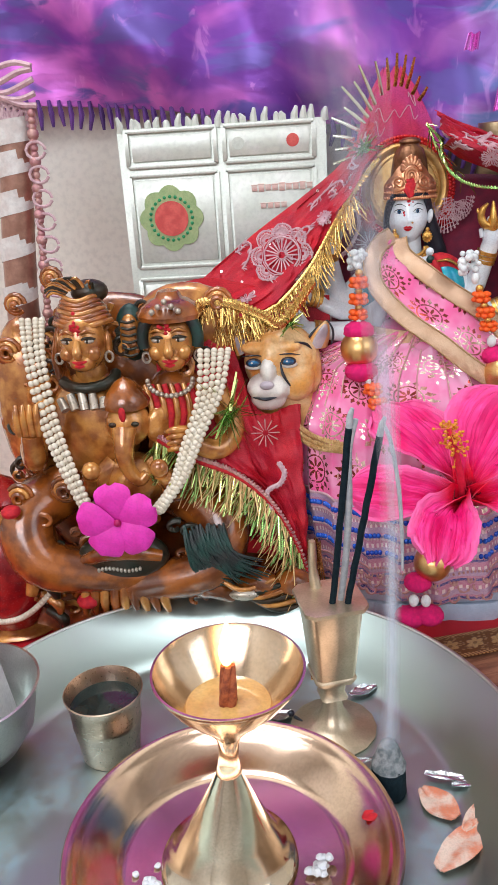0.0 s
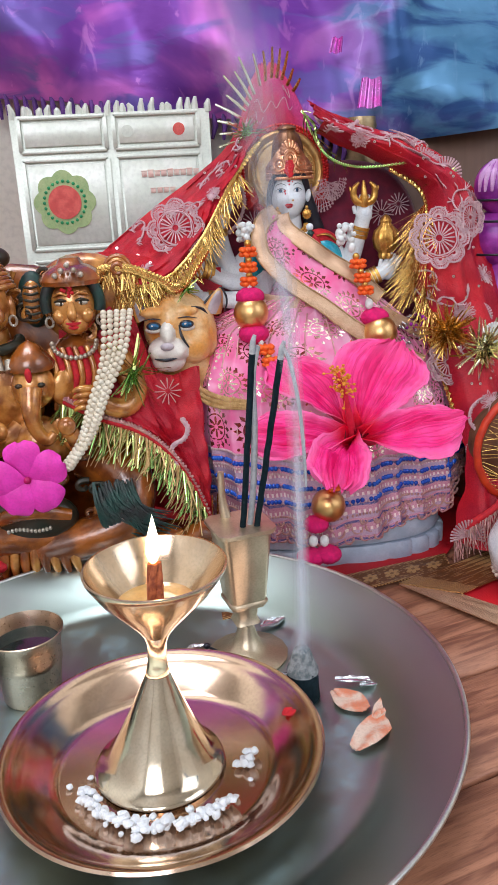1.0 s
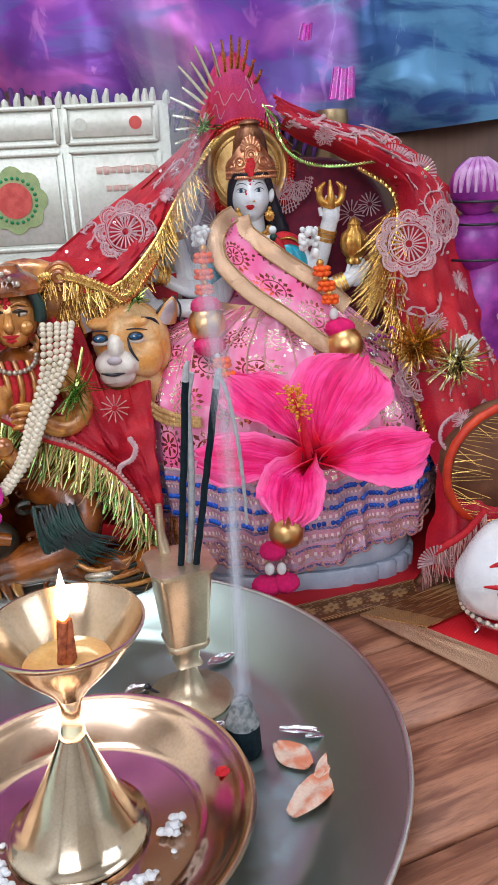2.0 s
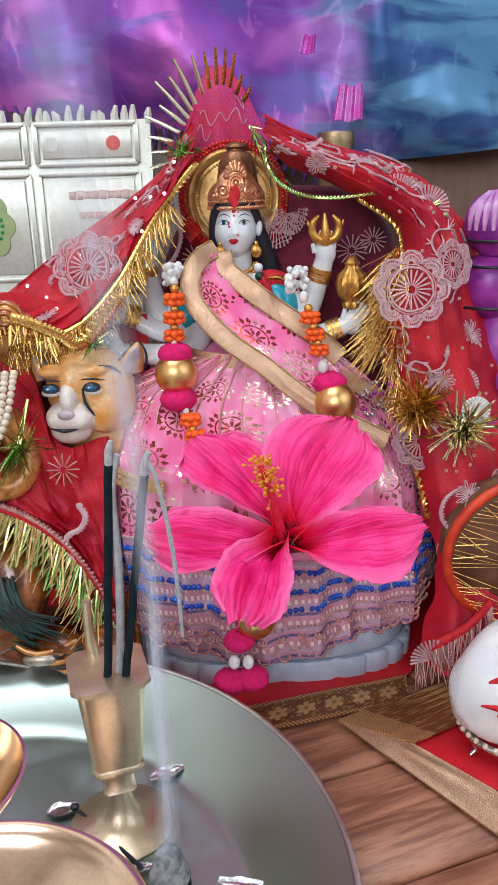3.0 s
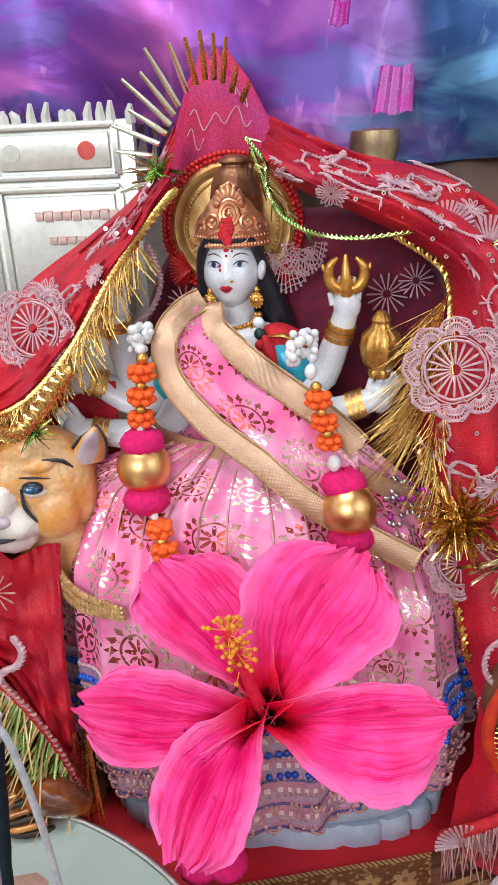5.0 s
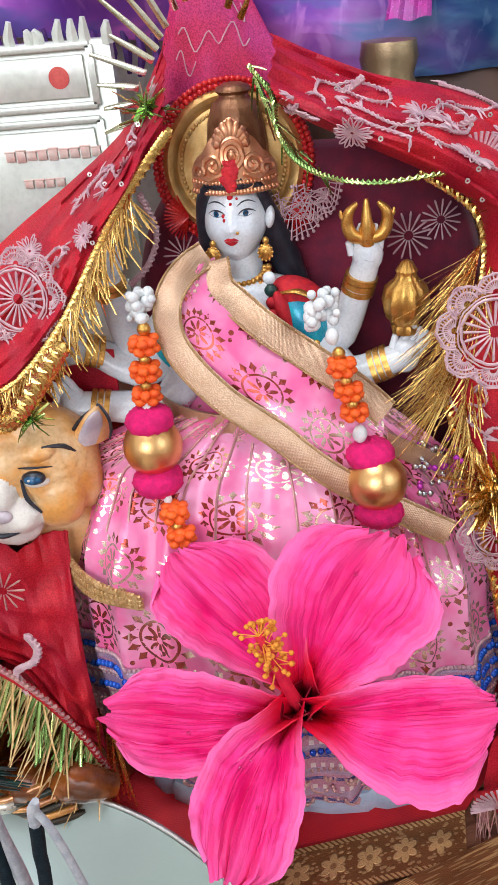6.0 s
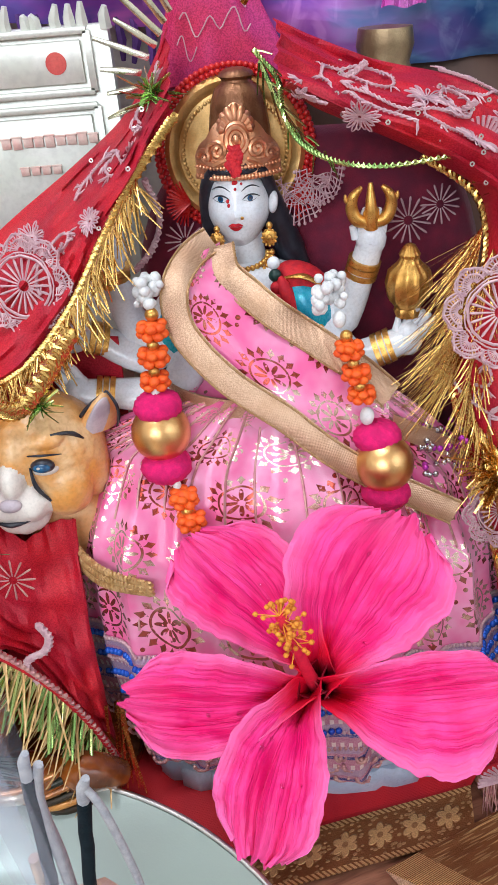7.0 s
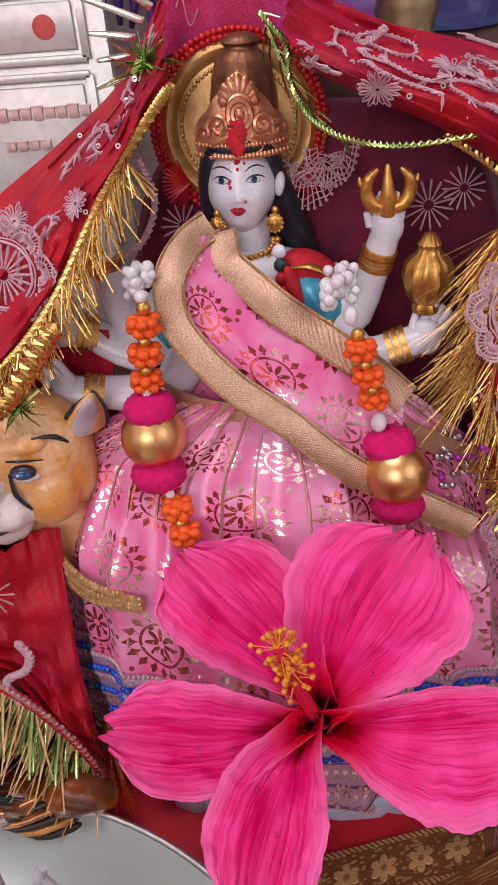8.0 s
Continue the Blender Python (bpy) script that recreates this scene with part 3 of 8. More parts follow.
for x in (-0.6, 0.6):
    for y in (-0.02, 0.6):
        gb.box((x, y, -0.32), (0.06, 0.06, 0.56))
gb.box((0, 0.3, -0.034), (1.3, 0.7, 0.02))
part("table_frame", gb, brown_wood, table)


def hanging(u, v):
    x = -0.45 + 1.0 * u
    z = 0.322 + 0.035 * max(0, -x) ** 0.8 - 0.012 * math.sin(9 * x) + 0.42 * v
    if x > 0.12:
        z -= 0.02 * min(1, (x - 0.12) / 0.05)
    y = 0.625 + 0.012 * math.sin(38 * x + 3 * math.sin(4 * v)) + 0.016 * noise.noise(V(x * 14, v * 5, 1)) - 0.010 * math.sin(5 * v * math.pi + 3 * x) - 0.012 * abs(noise.noise(V(x * 26, v * 5, 5))) - 0.003 * abs(noise.noise(V(x * 45 + 3, v * 12, 8)))
    return (x, y - 0.02 * v, z)


drape = thing("backdrop_cloth", (0.05, 0.62, 0.33), "shiny violet, magenta and blue backdrop cloth with a fringed hem", "cloth")
g = G()
g.sheet(hanging, 150, 50, 0.0008, uvscale=(1.0, 0.42))
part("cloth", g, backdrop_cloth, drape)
g = G()
for i in range(70):
    u = 0.12 + 0.52 * i / 70
    p = V(*hanging(u, 0))
    g.tube([p + V(0, -0.001, 0.004), p + V(0.001, -0.001, -0.006), p + V(rnd.uniform(-0.002, 0.002), 0, -0.014 - rnd.random() * 0.004)], [0.0016, 0.0024, 0.0012], 6)
part("tassel_fringe", g, surf("violet_tassel", (0.16, 0.05, 0.28), (0.08, 0.03, 0.16), 90, (0.6, 0.8)), drape, "dark violet tassels")
magenta_foil = surf("magenta_foil", (0.72, 0.10, 0.55), (0.6, 0.2, 0.6), 90, (0.15, 0.35), 0.6)
for cx, cz, w in ((0.187, 0.327, 0.018), (0.160, 0.362, 0.009)):
    g = G()
    g.sheet(lambda u, v: (cx + w * (u - 0.5) * (1.1 - 0.2 * v) + 0.002 * v, 0.602 + 0.0010 * math.sin(u * 20), cz + 1.2 * w * (v - 0.5) + 0.0008 * math.sin(9 * u)), 16, 8, 0.0006, uvscale=(0.02, 0.02))
    part("foil_patch", g, magenta_foil, drape, "bright magenta foil patch")

board = thing("yantra_board", (-0.02, 0.59, 0.0), "silvered yantra board with embossed framed panels", "plaque")
g = G()
g.box((-0.018, 0.592, 0.16), (0.15, 0.008, 0.32))
part("backing", g, board_metal, board)
for cx, cz, w, h in ((-0.0545, 0.306, 0.064, 0.024), (0.016, 0.306, 0.064, 0.024), (-0.0545, 0.255, 0.064, 0.066), (0.016, 0.255, 0.064, 0.066), (-0.0545, 0.18, 0.064, 0.066), (0.016, 0.18, 0.064, 0.066)):
    g = G()
    for dx, dz, a, b in ((0, h / 2, w, 0.003), (0, -h / 2, w, 0.003), (w / 2, 0, 0.003, h), (-w / 2, 0, 0.003, h)):
        g.box((cx + dx, 0.5870, cz + dz), (a, 0.003, b))
    pf = part("panel_frame", g, board_metal, board)
    g = G()
    g.box((cx, 0.5875, cz), (w - 0.007, 0.003, h - 0.007))
    part("panel", g, board_panel, pf)
for cx, cz in ((-0.0585, 0.257),):
    g = G()
    M = Matrix.Rotation(radians(90), 3, "X")
    g.lathe([(0.0205, 0.0), (0.0205, 0.0012), (0.0, 0.0012)], (cx, 0.586, cz), 48, 0, M, 0.16, 8)
    yt = part("rosette", g, print_green, board, "green rosette print")
    g = G()
    g.lathe([(0.0125, 0.001), (0.0125, 0.0022), (0.0, 0.0022)], (cx, 0.586, cz), 40, 0, M)
    part("disc", g, print_red, yt, "red round centre")
    g = G()
    for i in range(24):
        a = 2 * math.pi * i / 24
        g.ball((cx + 0.0155 * math.cos(a), 0.5845, cz + 0.0155 * math.sin(a)), (0.0013, 0.0008, 0.0013), 0, 6, 4)
    part("dot_ring", g, surf("emerald_print", (0.02, 0.26, 0.10), (0.03, 0.34, 0.12), 90), yt)
# red letters paled in their colour for the wash of smoke and light
pale_red = surf("pale_red_print", (0.74, 0.46, 0.40), (0.76, 0.58, 0.50), 200, (0.4, 0.6))
for x, z, w, h in [(0.004 + 0.0050 * i, 0.2745, 0.0040, (0.0050, 0.0062, 0.0046)[i % 3]) for i in range(9)] + [(0.010 + 0.0050 * i, 0.2620, 0.0038, 0.0042) for i in range(4)]:
    g = G()
    g.box((x, 0.5854, z), (w, 0.0010, h * 0.8))
    g.box((x, 0.5854, z + h * 0.45), (w * 1.2, 0.0010, 0.0008))
    part("letter_bar", g, pale_red, board)
for cx in (-0.006, 0.033):
    g = G()
    g.lathe([(0.0045, 0), (0.0045, 0.001), (0.0, 0.001)], (cx, 0.5865, 0.306), 24, 0, M)
    part("round_seal", g, print_red if cx > 0 else board_metal, board)
for i in range(22):
    x = -0.09 + 0.145 * i / 21 + rnd.uniform(-0.002, 0.002)
    g = G()
    g.tube([(x, 0.590, 0.318), (x, 0.589, 0.323), (x + rnd.uniform(-0.002, 0.002), 0.588, 0.324 + rnd.random() * 0.005)], [0.0030, 0.0026, 0.0012], 6)
    part("finial", g, board_panel, board)
slab("panel_back", (0.30, 0.64, 0.14), (0.34, 0.02, 0.33), brown_wood, "dark brown wooden panel")

vase = thing("brass_pot", (0.175, 0.605, 0.0), "dull brass pot on a tall neck behind the veil", "pot")
g = G()
g.lathe([(0.0, 0), (0.02, 0), (0.024, 0.1), (0.018, 0.2), (0.011, 0.255), (0.0105, 0.27), (0.0125, 0.278), (0.0105, 0.283), (0.0130, 0.289), (0.0110, 0.295), (0.0130, 0.302), (0.0120, 0.309), (0.0, 0.310)], (0.178, 0.598, 0), 36)
part("body", g, brass_old, vase)

# ---- ornate column beside the bronze group ----
col = thing("ornate_column", (-0.150, 0.50, 0.0), "silver and copper column wound with ribbon under a coiled finial", "column")
g = G()
g.tube([(-0.158, 0.50, 0.0), (-0.152, 0.50, 0.2), (-0.138, 0.50, 0.32)], 0.0105, 16, steps=8)
part("shaft", g, surf("copper_ribbon", (0.48, 0.26, 0.19), (0.36, 0.18, 0.13), 120, (0.25, 0.4), 0.5), col)
g = G()
for k in range(7):
    rows = []
    for i in range(17):
        a = 2 * math.pi * i / 16
        z = 0.10 + 0.033 * k + 0.016 * i / 16
        c = curve_at([(-0.158, 0.50, 0.0), (-0.152, 0.50, 0.2), (-0.138, 0.50, 0.32)], min(1, z / 0.325))
        rows.append([c + V(0.0112 * math.cos(a), 0.0112 * math.sin(a), dz) for dz in (0, 0.014)])
    g.grid(rows)
part("ribbon_winding", g, surf("white_ribbon", (0.78, 0.74, 0.70), (0.66, 0.58, 0.54), 120, (0.3, 0.5)), col)
g = G()
for i in range(60):
    t = i / 59
    g.ball(V(-0.140, 0.492, 0.1) * (1 - t) + V(-0.124, 0.492, 0.33) * t, 0.0026 if i % 4 else 0.0038, 0, 8, 6)
part("bead_string", g, gold_lace, col, kind="stuff")
g = G()
for i in range(9):
    a = radians(-70 + 17 * i)
    g.tube([(-0.14 + 0.006 * math.cos(k) + 0.012 * math.sin(a), 0.496, 0.322 + 0.010 * math.cos(a) + 0.006 * math.sin(k)) for k in [x * 0.6 for x in range(14)]], 0.0014, 6)
for i in range(7):
    g.tube([(-0.124 + 0.006 * math.cos(k), 0.49, 0.225 + 0.014 * i + 0.005 * math.sin(k)) for k in [x * 0.6 for x in range(11)]], 0.001, 6)
for i in range(5):
    g.tube([(-0.165 + 0.009 * k, 0.492, 0.338 + 0.004 * i + 0.004 * math.sin(k + i)) for k in range(6)], 0.0018, 6, steps=3)
part("finial", g, lace, col, "coiled silver wire finial")


# ---- goddess ----
def hand(g, p, d, m=0, s=1.0):
    p, d = Vector(p), Vector(d).normalized()
    g.ball(p, (0.0062 * s, 0.005 * s, 0.0075 * s), m)
    side = d.cross(V(0, 1, 0)).normalized()
    for k in range(4):
        b = p + side * (k - 1.5) * 0.0028 * s + d * 0.003 * s
        g.tube([b, b + d * 0.006 * s + V(0, -0.001, 0), b + d * 0.0095 * s + V(0, -0.003, 0)], [0.0017 * s, 0.0016 * s, 0.001 * s], 8, m, steps=2)
    g.tube([p + side * 0.006 * s, p + side * 0.008 * s + d * 0.005 * s], [0.0019 * s, 0.0013 * s], 8, m)


def lean(g, top=0.21):
    """The upper body leans back against the throne."""
    out = []
    for p in g.v:
        k = 0.031 * min(1.0, max(0.0, (p[2] - 0.178) / (top - 0.178)))
        out.append((p[0] + (p[0] - 0.10) * k, p[1] + (p[1] - 0.10) * k, p[2] + (p[2] - 0.30) * k))
    g.v = out


HX, HY, HZ = 0.1078, 0.5400, 0.2525


def face_half(z):
    """Half width and depth of the head at a height."""
    t = max(0.0, 1 - ((z - HZ) / 0.0190) ** 2) ** 0.5
    jaw = 1 - 0.20 * min(1.0, max(0.0, (0.2495 - z) / 0.012)) ** 1.3
    return max(0.0003, 0.0134 * t * jaw), max(0.0003, 0.0152 * t ** 0.8 * (1 - 0.10 * min(1.0, max(0.0, (0.2450 - z) / 0.010))))


def bump2(x, z, cx, cz, sx, sz):
    return math.exp(-(((x - cx) / sx) ** 2 + ((z - cz) / sz) ** 2))


def face_y(x, z):
    """The front of the face: brow, sockets, nose, cheeks, lips and chin."""
    w, d = face_half(z)
    y = HY - d * math.sqrt(max(0.0, 1 - min(1.0, ((x - HX) / w) ** 2)))
    m = 0.1068
    y -= 0.0024 * bump2(x, z, m - 0.0004, 0.2512, 0.0015, 0.0018) + 0.0012 * bump2(x, z, m, 0.2550, 0.0012, 0.0036)
    y -= 0.0007 * (bump2(x, z, m - 0.0021, 0.2505, 0.0012, 0.0010) + bump2(x, z, m + 0.0021, 0.2505, 0.0012, 0.0010))
    y += 0.0010 * (bump2(x, z, 0.1010, 0.2570, 0.0040, 0.0024) + bump2(x, z, 0.1130, 0.2570, 0.0040, 0.0024))
    y -= 0.0009 * (bump2(x, z, 0.1000, 0.2490, 0.0040, 0.0036) + bump2(x, z, 0.1140, 0.2490, 0.0040, 0.0036))
    y -= 0.0009 * bump2(x, z, m - 0.0004, 0.2470, 0.0032, 0.0014) + 0.0014 * bump2(x, z, m - 0.0002, 0.2410, 0.0034, 0.0022)
    return y


def paint_on(g, m, left, right, low, high, lift=0.00022, n=14, k=5):
    """A dab of paint on the face between two curves low(t) and high(t)."""
    rows = []
    for j in range(k + 1):
        row = []
        for i in range(n + 1):
            t = i / n
            x, z = left + (right - left) * t, low(t) + (high(t) - low(t)) * j / k
            row.append((x, face_y(x, z) - lift, z))
        rows.append(row)
    g.grid(rows, m)


def stroke(g, m, pts, w, lift=0.0002):
    """A painted line on the face."""
    out = [curve_at([(x, 0, z) for x, z in pts], i / 12) for i in range(13)]
    g.tube([(p.x, face_y(p.x, p.z) - lift * 0.5, p.z) for p in out], [w * (0.25 + 0.75 * math.sin(math.pi * i / 12)) for i in range(13)], 6, m)


ARMS = (((0.088, 0.522, 0.224), (0.064, 0.512, 0.206), (0.055, 0.512, 0.233), (0.056, 0.510, 0.243), (0.0, 0, 1)),
        ((0.085, 0.518, 0.214), (0.066, 0.510, 0.198), (0.045, 0.507, 0.208), (0.036, 0.505, 0.211), (-1, 0, 0.2)),
        ((0.085, 0.512, 0.200), (0.074, 0.502, 0.186), (0.046, 0.501, 0.187), (0.035, 0.500, 0.189), (-0.5, 0, 1)),
        ((0.134, 0.520, 0.219), (0.146, 0.513, 0.205), (0.156, 0.512, 0.228), (0.159, 0.510, 0.240), (0.1, 0, 1)),
        ((0.136, 0.514, 0.206), (0.150, 0.508, 0.192), (0.164, 0.505, 0.196), (0.174, 0.504, 0.2), (0.6, 0, 1)))
g = G()
# slots: marble, hair, red, gold, teal, eye white, eye blue, satin
g.ball((0.110, 0.525, 0.196), (0.027, 0.018, 0.032), 7, 20, 14)
g.ball((0.111, 0.512, 0.176), (0.038, 0.026, 0.016), 7, 20, 10)
g.ball((0.110, 0.522, 0.219), (0.028, 0.0135, 0.0125), 0, 22, 12)
for a, b, c, d, aim in ARMS:
    g.tube([a, b, c, d], [0.0095, 0.0075, 0.0058, 0.0052], 14, 0, steps=5)
    hand(g, d, aim)
    w = (Vector(d) - Vector(c)).normalized()
    for k in (-1.6, -0.5, 0.6):
        g.tube([Vector(c) + w * 0.0025 * k, Vector(c) + w * (0.0025 * k + 0.0022)], 0.0068, 16, 3)
g.ball((0.1335, 0.5130, 0.2115), (0.0098, 0.0100, 0.0150), 4, 22, 14, (0, -24, 0))
g.ball((0.1320, 0.5160, 0.2225), (0.0125, 0.0085, 0.0075), 2, 20, 12, (0, 30, 0))
g.tube([(0.1240, 0.5105, 0.2265), (0.1320, 0.5075, 0.2275), (0.1400, 0.5095, 0.2215)], [0.0012, 0.0022, 0.0012], 8, 3, squash=0.5, steps=5)
g.ball((0.1262, 0.5085, 0.2150), (0.0036, 0.0050, 0.0140), 2, 16, 12, (0, -18, 0))
for k in range(7):
    a = 0.9 * k
    g.ball((0.1362 + 0.0024 * math.cos(a), 0.5030, 0.2045 + 0.0030 * math.sin(a)), (0.0014, 0.0010, 0.0016), 3, 8, 6)
g.ball((0.0790, 0.5120, 0.2090), (0.0095, 0.0100, 0.0130), 4, 18, 12, (0, 22, 0))
lean(g)
# neck, head and painted face
g.tube([(0.1092, 0.5420, 0.212), (0.1085, 0.5410, 0.226), (0.1078, 0.5405, 0.241)], [0.0125, 0.0098, 0.0090], 20, 0, steps=4)
rows = []
for j in range(41):
    z = HZ - 0.01895 * math.cos(math.pi * (0.01 + 0.98 * j / 40))
    w, d = face_half(z)
    row = []
    for i in range(48):
        a = 2 * math.pi * i / 48
        x = HX + w * math.sin(a)
        row.append((x, face_y(x, z) if math.cos(a) > 0.02 else HY - d * math.cos(a), z))
    rows.append(row)
g.grid(rows, 0, True)
for ex, q in ((0.1010, -1), (0.1130, 1)):
    arch = lambda t, h: h * max(0.0, 1 - (2 * t - 1) ** 2) ** 0.75
    ez = 0.2570
    paint_on(g, 5, ex - 0.0030, ex + 0.0030, lambda t: ez - arch(t, 0.0009), lambda t: ez + arch(t, 0.0014), 0.00018)
    ix = ex - 0.0002
    disc = lambda r: (lambda t: ez + 0.0002 - r * math.sqrt(max(0.0, 1 - (2 * t - 1) ** 2)), lambda t: ez + 0.0002 + r * math.sqrt(max(0.0, 1 - (2 * t - 1) ** 2)))
    for m, r, lift in ((6, 0.00115, 0.00030), (1, 0.00055, 0.00038)):
        lo, hi = disc(r)
        paint_on(g, m, ix - r, ix + r, lo, hi, lift, 12, 4)
    stroke(g, 1, [(ex - 0.0034, ez - 0.0001), (ex - 0.0018, ez + 0.0012), (ex, ez + 0.0016), (ex + 0.0020, ez + 0.0012), (ex + 0.0038 * (1 if q > 0 else 0.95), ez + 0.0001)], 0.00034)
    stroke(g, 1, [(ex - 0.0031, ez - 0.0002), (ex, ez - 0.0010), (ex + 0.0031, ez)], 0.00014)
    stroke(g, 1, [(ex - 0.0036, ez + 0.0032), (ex - 0.0012, ez + 0.0047), (ex + 0.0014, ez + 0.0048), (ex + 0.0040, ez + 0.0033)], 0.00030)
lx, lz = 0.1062, 0.2468
paint_on(g, 2, lx - 0.0032, lx + 0.0032, lambda t: lz, lambda t: lz + 0.0016 * math.sin(math.pi * t) ** 0.8 - 0.0005 * math.exp(-((t - 0.5) * 9) ** 2), 0.00040, 18)
paint_on(g, 2, lx - 0.0028, lx + 0.0028, lambda t: lz - 0.0021 * math.sin(math.pi * t) ** 0.7, lambda t: lz - 0.0001, 0.00046, 18)
# red powder on the brow and beside the eye, a nose stud
for x, z, r in ((0.1072, 0.2672, 0.0024), (0.1060, 0.2655, 0.0018), (0.1082, 0.2660, 0.0017), (0.1070, 0.2635, 0.0012), (0.1070, 0.2612, 0.0006), (0.1092, 0.2668, 0.0010), (0.1038, 0.2566, 0.0008), (0.1040, 0.2550, 0.0007), (0.1096, 0.2630, 0.0005)):
    g.ball((x, face_y(x, z), z), (r, 0.0004, r * 1.15), 2, 10, 6)
g.ball((0.1090, face_y(0.1090, 0.2502) - 0.0002, 0.2502), 0.0007, 3, 10, 6)
# hair: a cap with a side lock before each ear and a fall behind the shoulder
g.ball((0.1090, 0.5475, 0.2545), (0.0152, 0.0112, 0.0178), 1, 26, 16)
g.ball((0.1082, 0.5400, 0.2675), (0.0140, 0.0138, 0.0052), 1, 24, 10)
g.tube([(0.0985, 0.5305, 0.2672), (0.0958, 0.5335, 0.2630), (0.0945, 0.5365, 0.2550), (0.0945, 0.5385, 0.2440), (0.0940, 0.5410, 0.2300)], [0.0022, 0.0026, 0.0028, 0.0030, 0.0014], 12, 1, steps=5)
g.tube([(0.1165, 0.5300, 0.2680), (0.1196, 0.5325, 0.2645), (0.1214, 0.5380, 0.2560), (0.1242, 0.5430, 0.2430), (0.1290, 0.5450, 0.2290), (0.1360, 0.5450, 0.2150)], [0.0020, 0.0022, 0.0034, 0.0062, 0.0068, 0.0030], 12, 1, steps=5)
for k in range(9):
    a = radians(25 + 16 * k)
    g.tube([(0.1082 + 0.0142 * math.cos(a) * q, 0.5400 - 0.0138 * math.sin(a) * q, 0.2672 + 0.0052 * (1 - q * q) ** 0.5) for q in (0.995, 0.85, 0.6)], 0.0007, 6, 1)
g.ball((0.1222, 0.5345, 0.2530), (0.0020, 0.0030, 0.0046), 0, 14, 10, (0, 8, 0))
g.ball((0.1228, 0.5325, 0.2532), (0.0011, 0.0012, 0.0028), 0, 10, 8, (0, 8, 0))
for x, y, z in ((0.0978, 0.5290, 0.2402), (0.1196, 0.5290, 0.2402)):
    g.ball((x, y, z), (0.0031, 0.0014, 0.0036), 3, 16, 10)
    for k in range(12):
        a = 2 * math.pi * k / 12
        g.ball((x + 0.0029 * math.cos(a), y - 0.0008, z + 0.0034 * math.sin(a)), 0.0006, 3, 6, 5)
    g.ball((x, y - 0.0012, z), (0.0013, 0.0009, 0.0015), 3, 8, 6)
    g.ball((x + 0.0003, y + 0.001, z + 0.0045), (0.0014, 0.0014, 0.0016), 3, 8, 6)
for row, (rx, dz, r) in enumerate(((0.0112, 0.0050, 0.0013), (0.0128, 0.0085, 0.0015))):
    for i in range(17):
        a = math.pi * i / 16
        g.ball((0.1075 + rx * math.cos(a), 0.5330 - 0.0055 * math.sin(a), 0.2325 - dz * math.sin(a)), r, 3, 7, 5)
g.ball((0.1075, 0.5262, 0.2222), (0.0034, 0.0014, 0.0026), 3, 14, 8)
# a red and green garland bit over the shoulder seam
for k in range(5):
    g.ball((0.1205 + 0.0004 * k, 0.5230 - 0.0010 * k, 0.2310 - 0.0050 * k), (0.0028, 0.0022, 0.0028), (5, 8, 2, 2, 8)[k], 10, 8)
solid("goddess_statue", g, [marble, hair, red_paint, gold, teal, marble, eye_blue, satin, green_dark], (0.11, 0.50, 0.03), "seated white marble goddess figure with gold bangles and black hair", "statue")


def dress(u, v):
    """The skirt: pleats that fall from the waist over the knees to the hem."""
    a = radians(-112 + 224 * u)
    w = float(np.interp(v, [0, 0.12, 0.32, 0.55, 0.78, 1], [0.034, 0.050, 0.080, 0.091, 0.094, 0.094]))
    d = float(np.interp(v, [0, 0.12, 0.32, 0.55, 0.78, 1], [0.012, 0.014, 0.022, 0.047, 0.062, 0.070]))
    z = float(np.interp(v, [0, 0.12, 0.32, 0.55, 0.78, 1], [0.186, 0.176, 0.153, 0.118, 0.070, 0.022]))
    s = math.sin(a)
    pl = 0.0042 * (1 - abs(math.sin(15 * a + v + 0.8 * math.sin(3 * a)))) * (0.7 + 0.4 * v) + 0.0035 * noise.noise(V(3 * s, 4 * v, 2)) + 0.004 * v * math.sin(9 * a + 1)
    s = math.copysign(abs(s) ** 0.8, s)
    x = 0.118 + (w + pl) * s + 0.006 * v - 0.013 * max(0, -s) * math.sin(math.pi * min(1, v * 0.85)) + 0.004 * max(0, s)
    y = 0.502 - (d + pl) * math.cos(a) * (1 if math.cos(a) > 0 else 0.4)
    z += -0.16 * (x - 0.118) * math.sin(math.pi * min(v * 1.1, 1)) + 0.002 * math.sin(7 * a) * v
    z += 0.022 * v * v * max(0, s) ** 1.5 + 0.010 * v * v * max(0, -s) ** 2
    return V(x, y, z)


skirt = thing("skirt", (0.118, 0.50, 0.03), "pleated pink satin skirt with gold flower print and beaded border", "skirt")
g = G()
g.sheet(lambda u, v: dress(u, v * 0.745), 190, 60, 0.0006, uvscale=(0.36, 0.15))
part("pleated_cloth", g, satin, skirt)
g = G()
g.sheet(lambda u, v: dress(u, 0.740 + 0.250 * v + 0.012 * v * abs(math.sin(75 * u))) + V(0, -0.0012, 0), 228, 18, 0.0008, uvscale=(0.36, 0.050))
part("woven_border", g, border_mat, skirt, "lavender, navy and rose woven border")
for vv in (0.768, 0.818, 0.866):
    g = G()
    for i in range(150):
        if i % 5 == 4:
            continue
        g.ball(dress(0.09 + 0.82 * i / 150, vv) + V(0, -0.0026, 0), (0.0016, 0.0013, 0.0018), 0, 7, 5)
    part("bead_trim", g, blue_bead, skirt, "row of bright blue beads", "stuff")
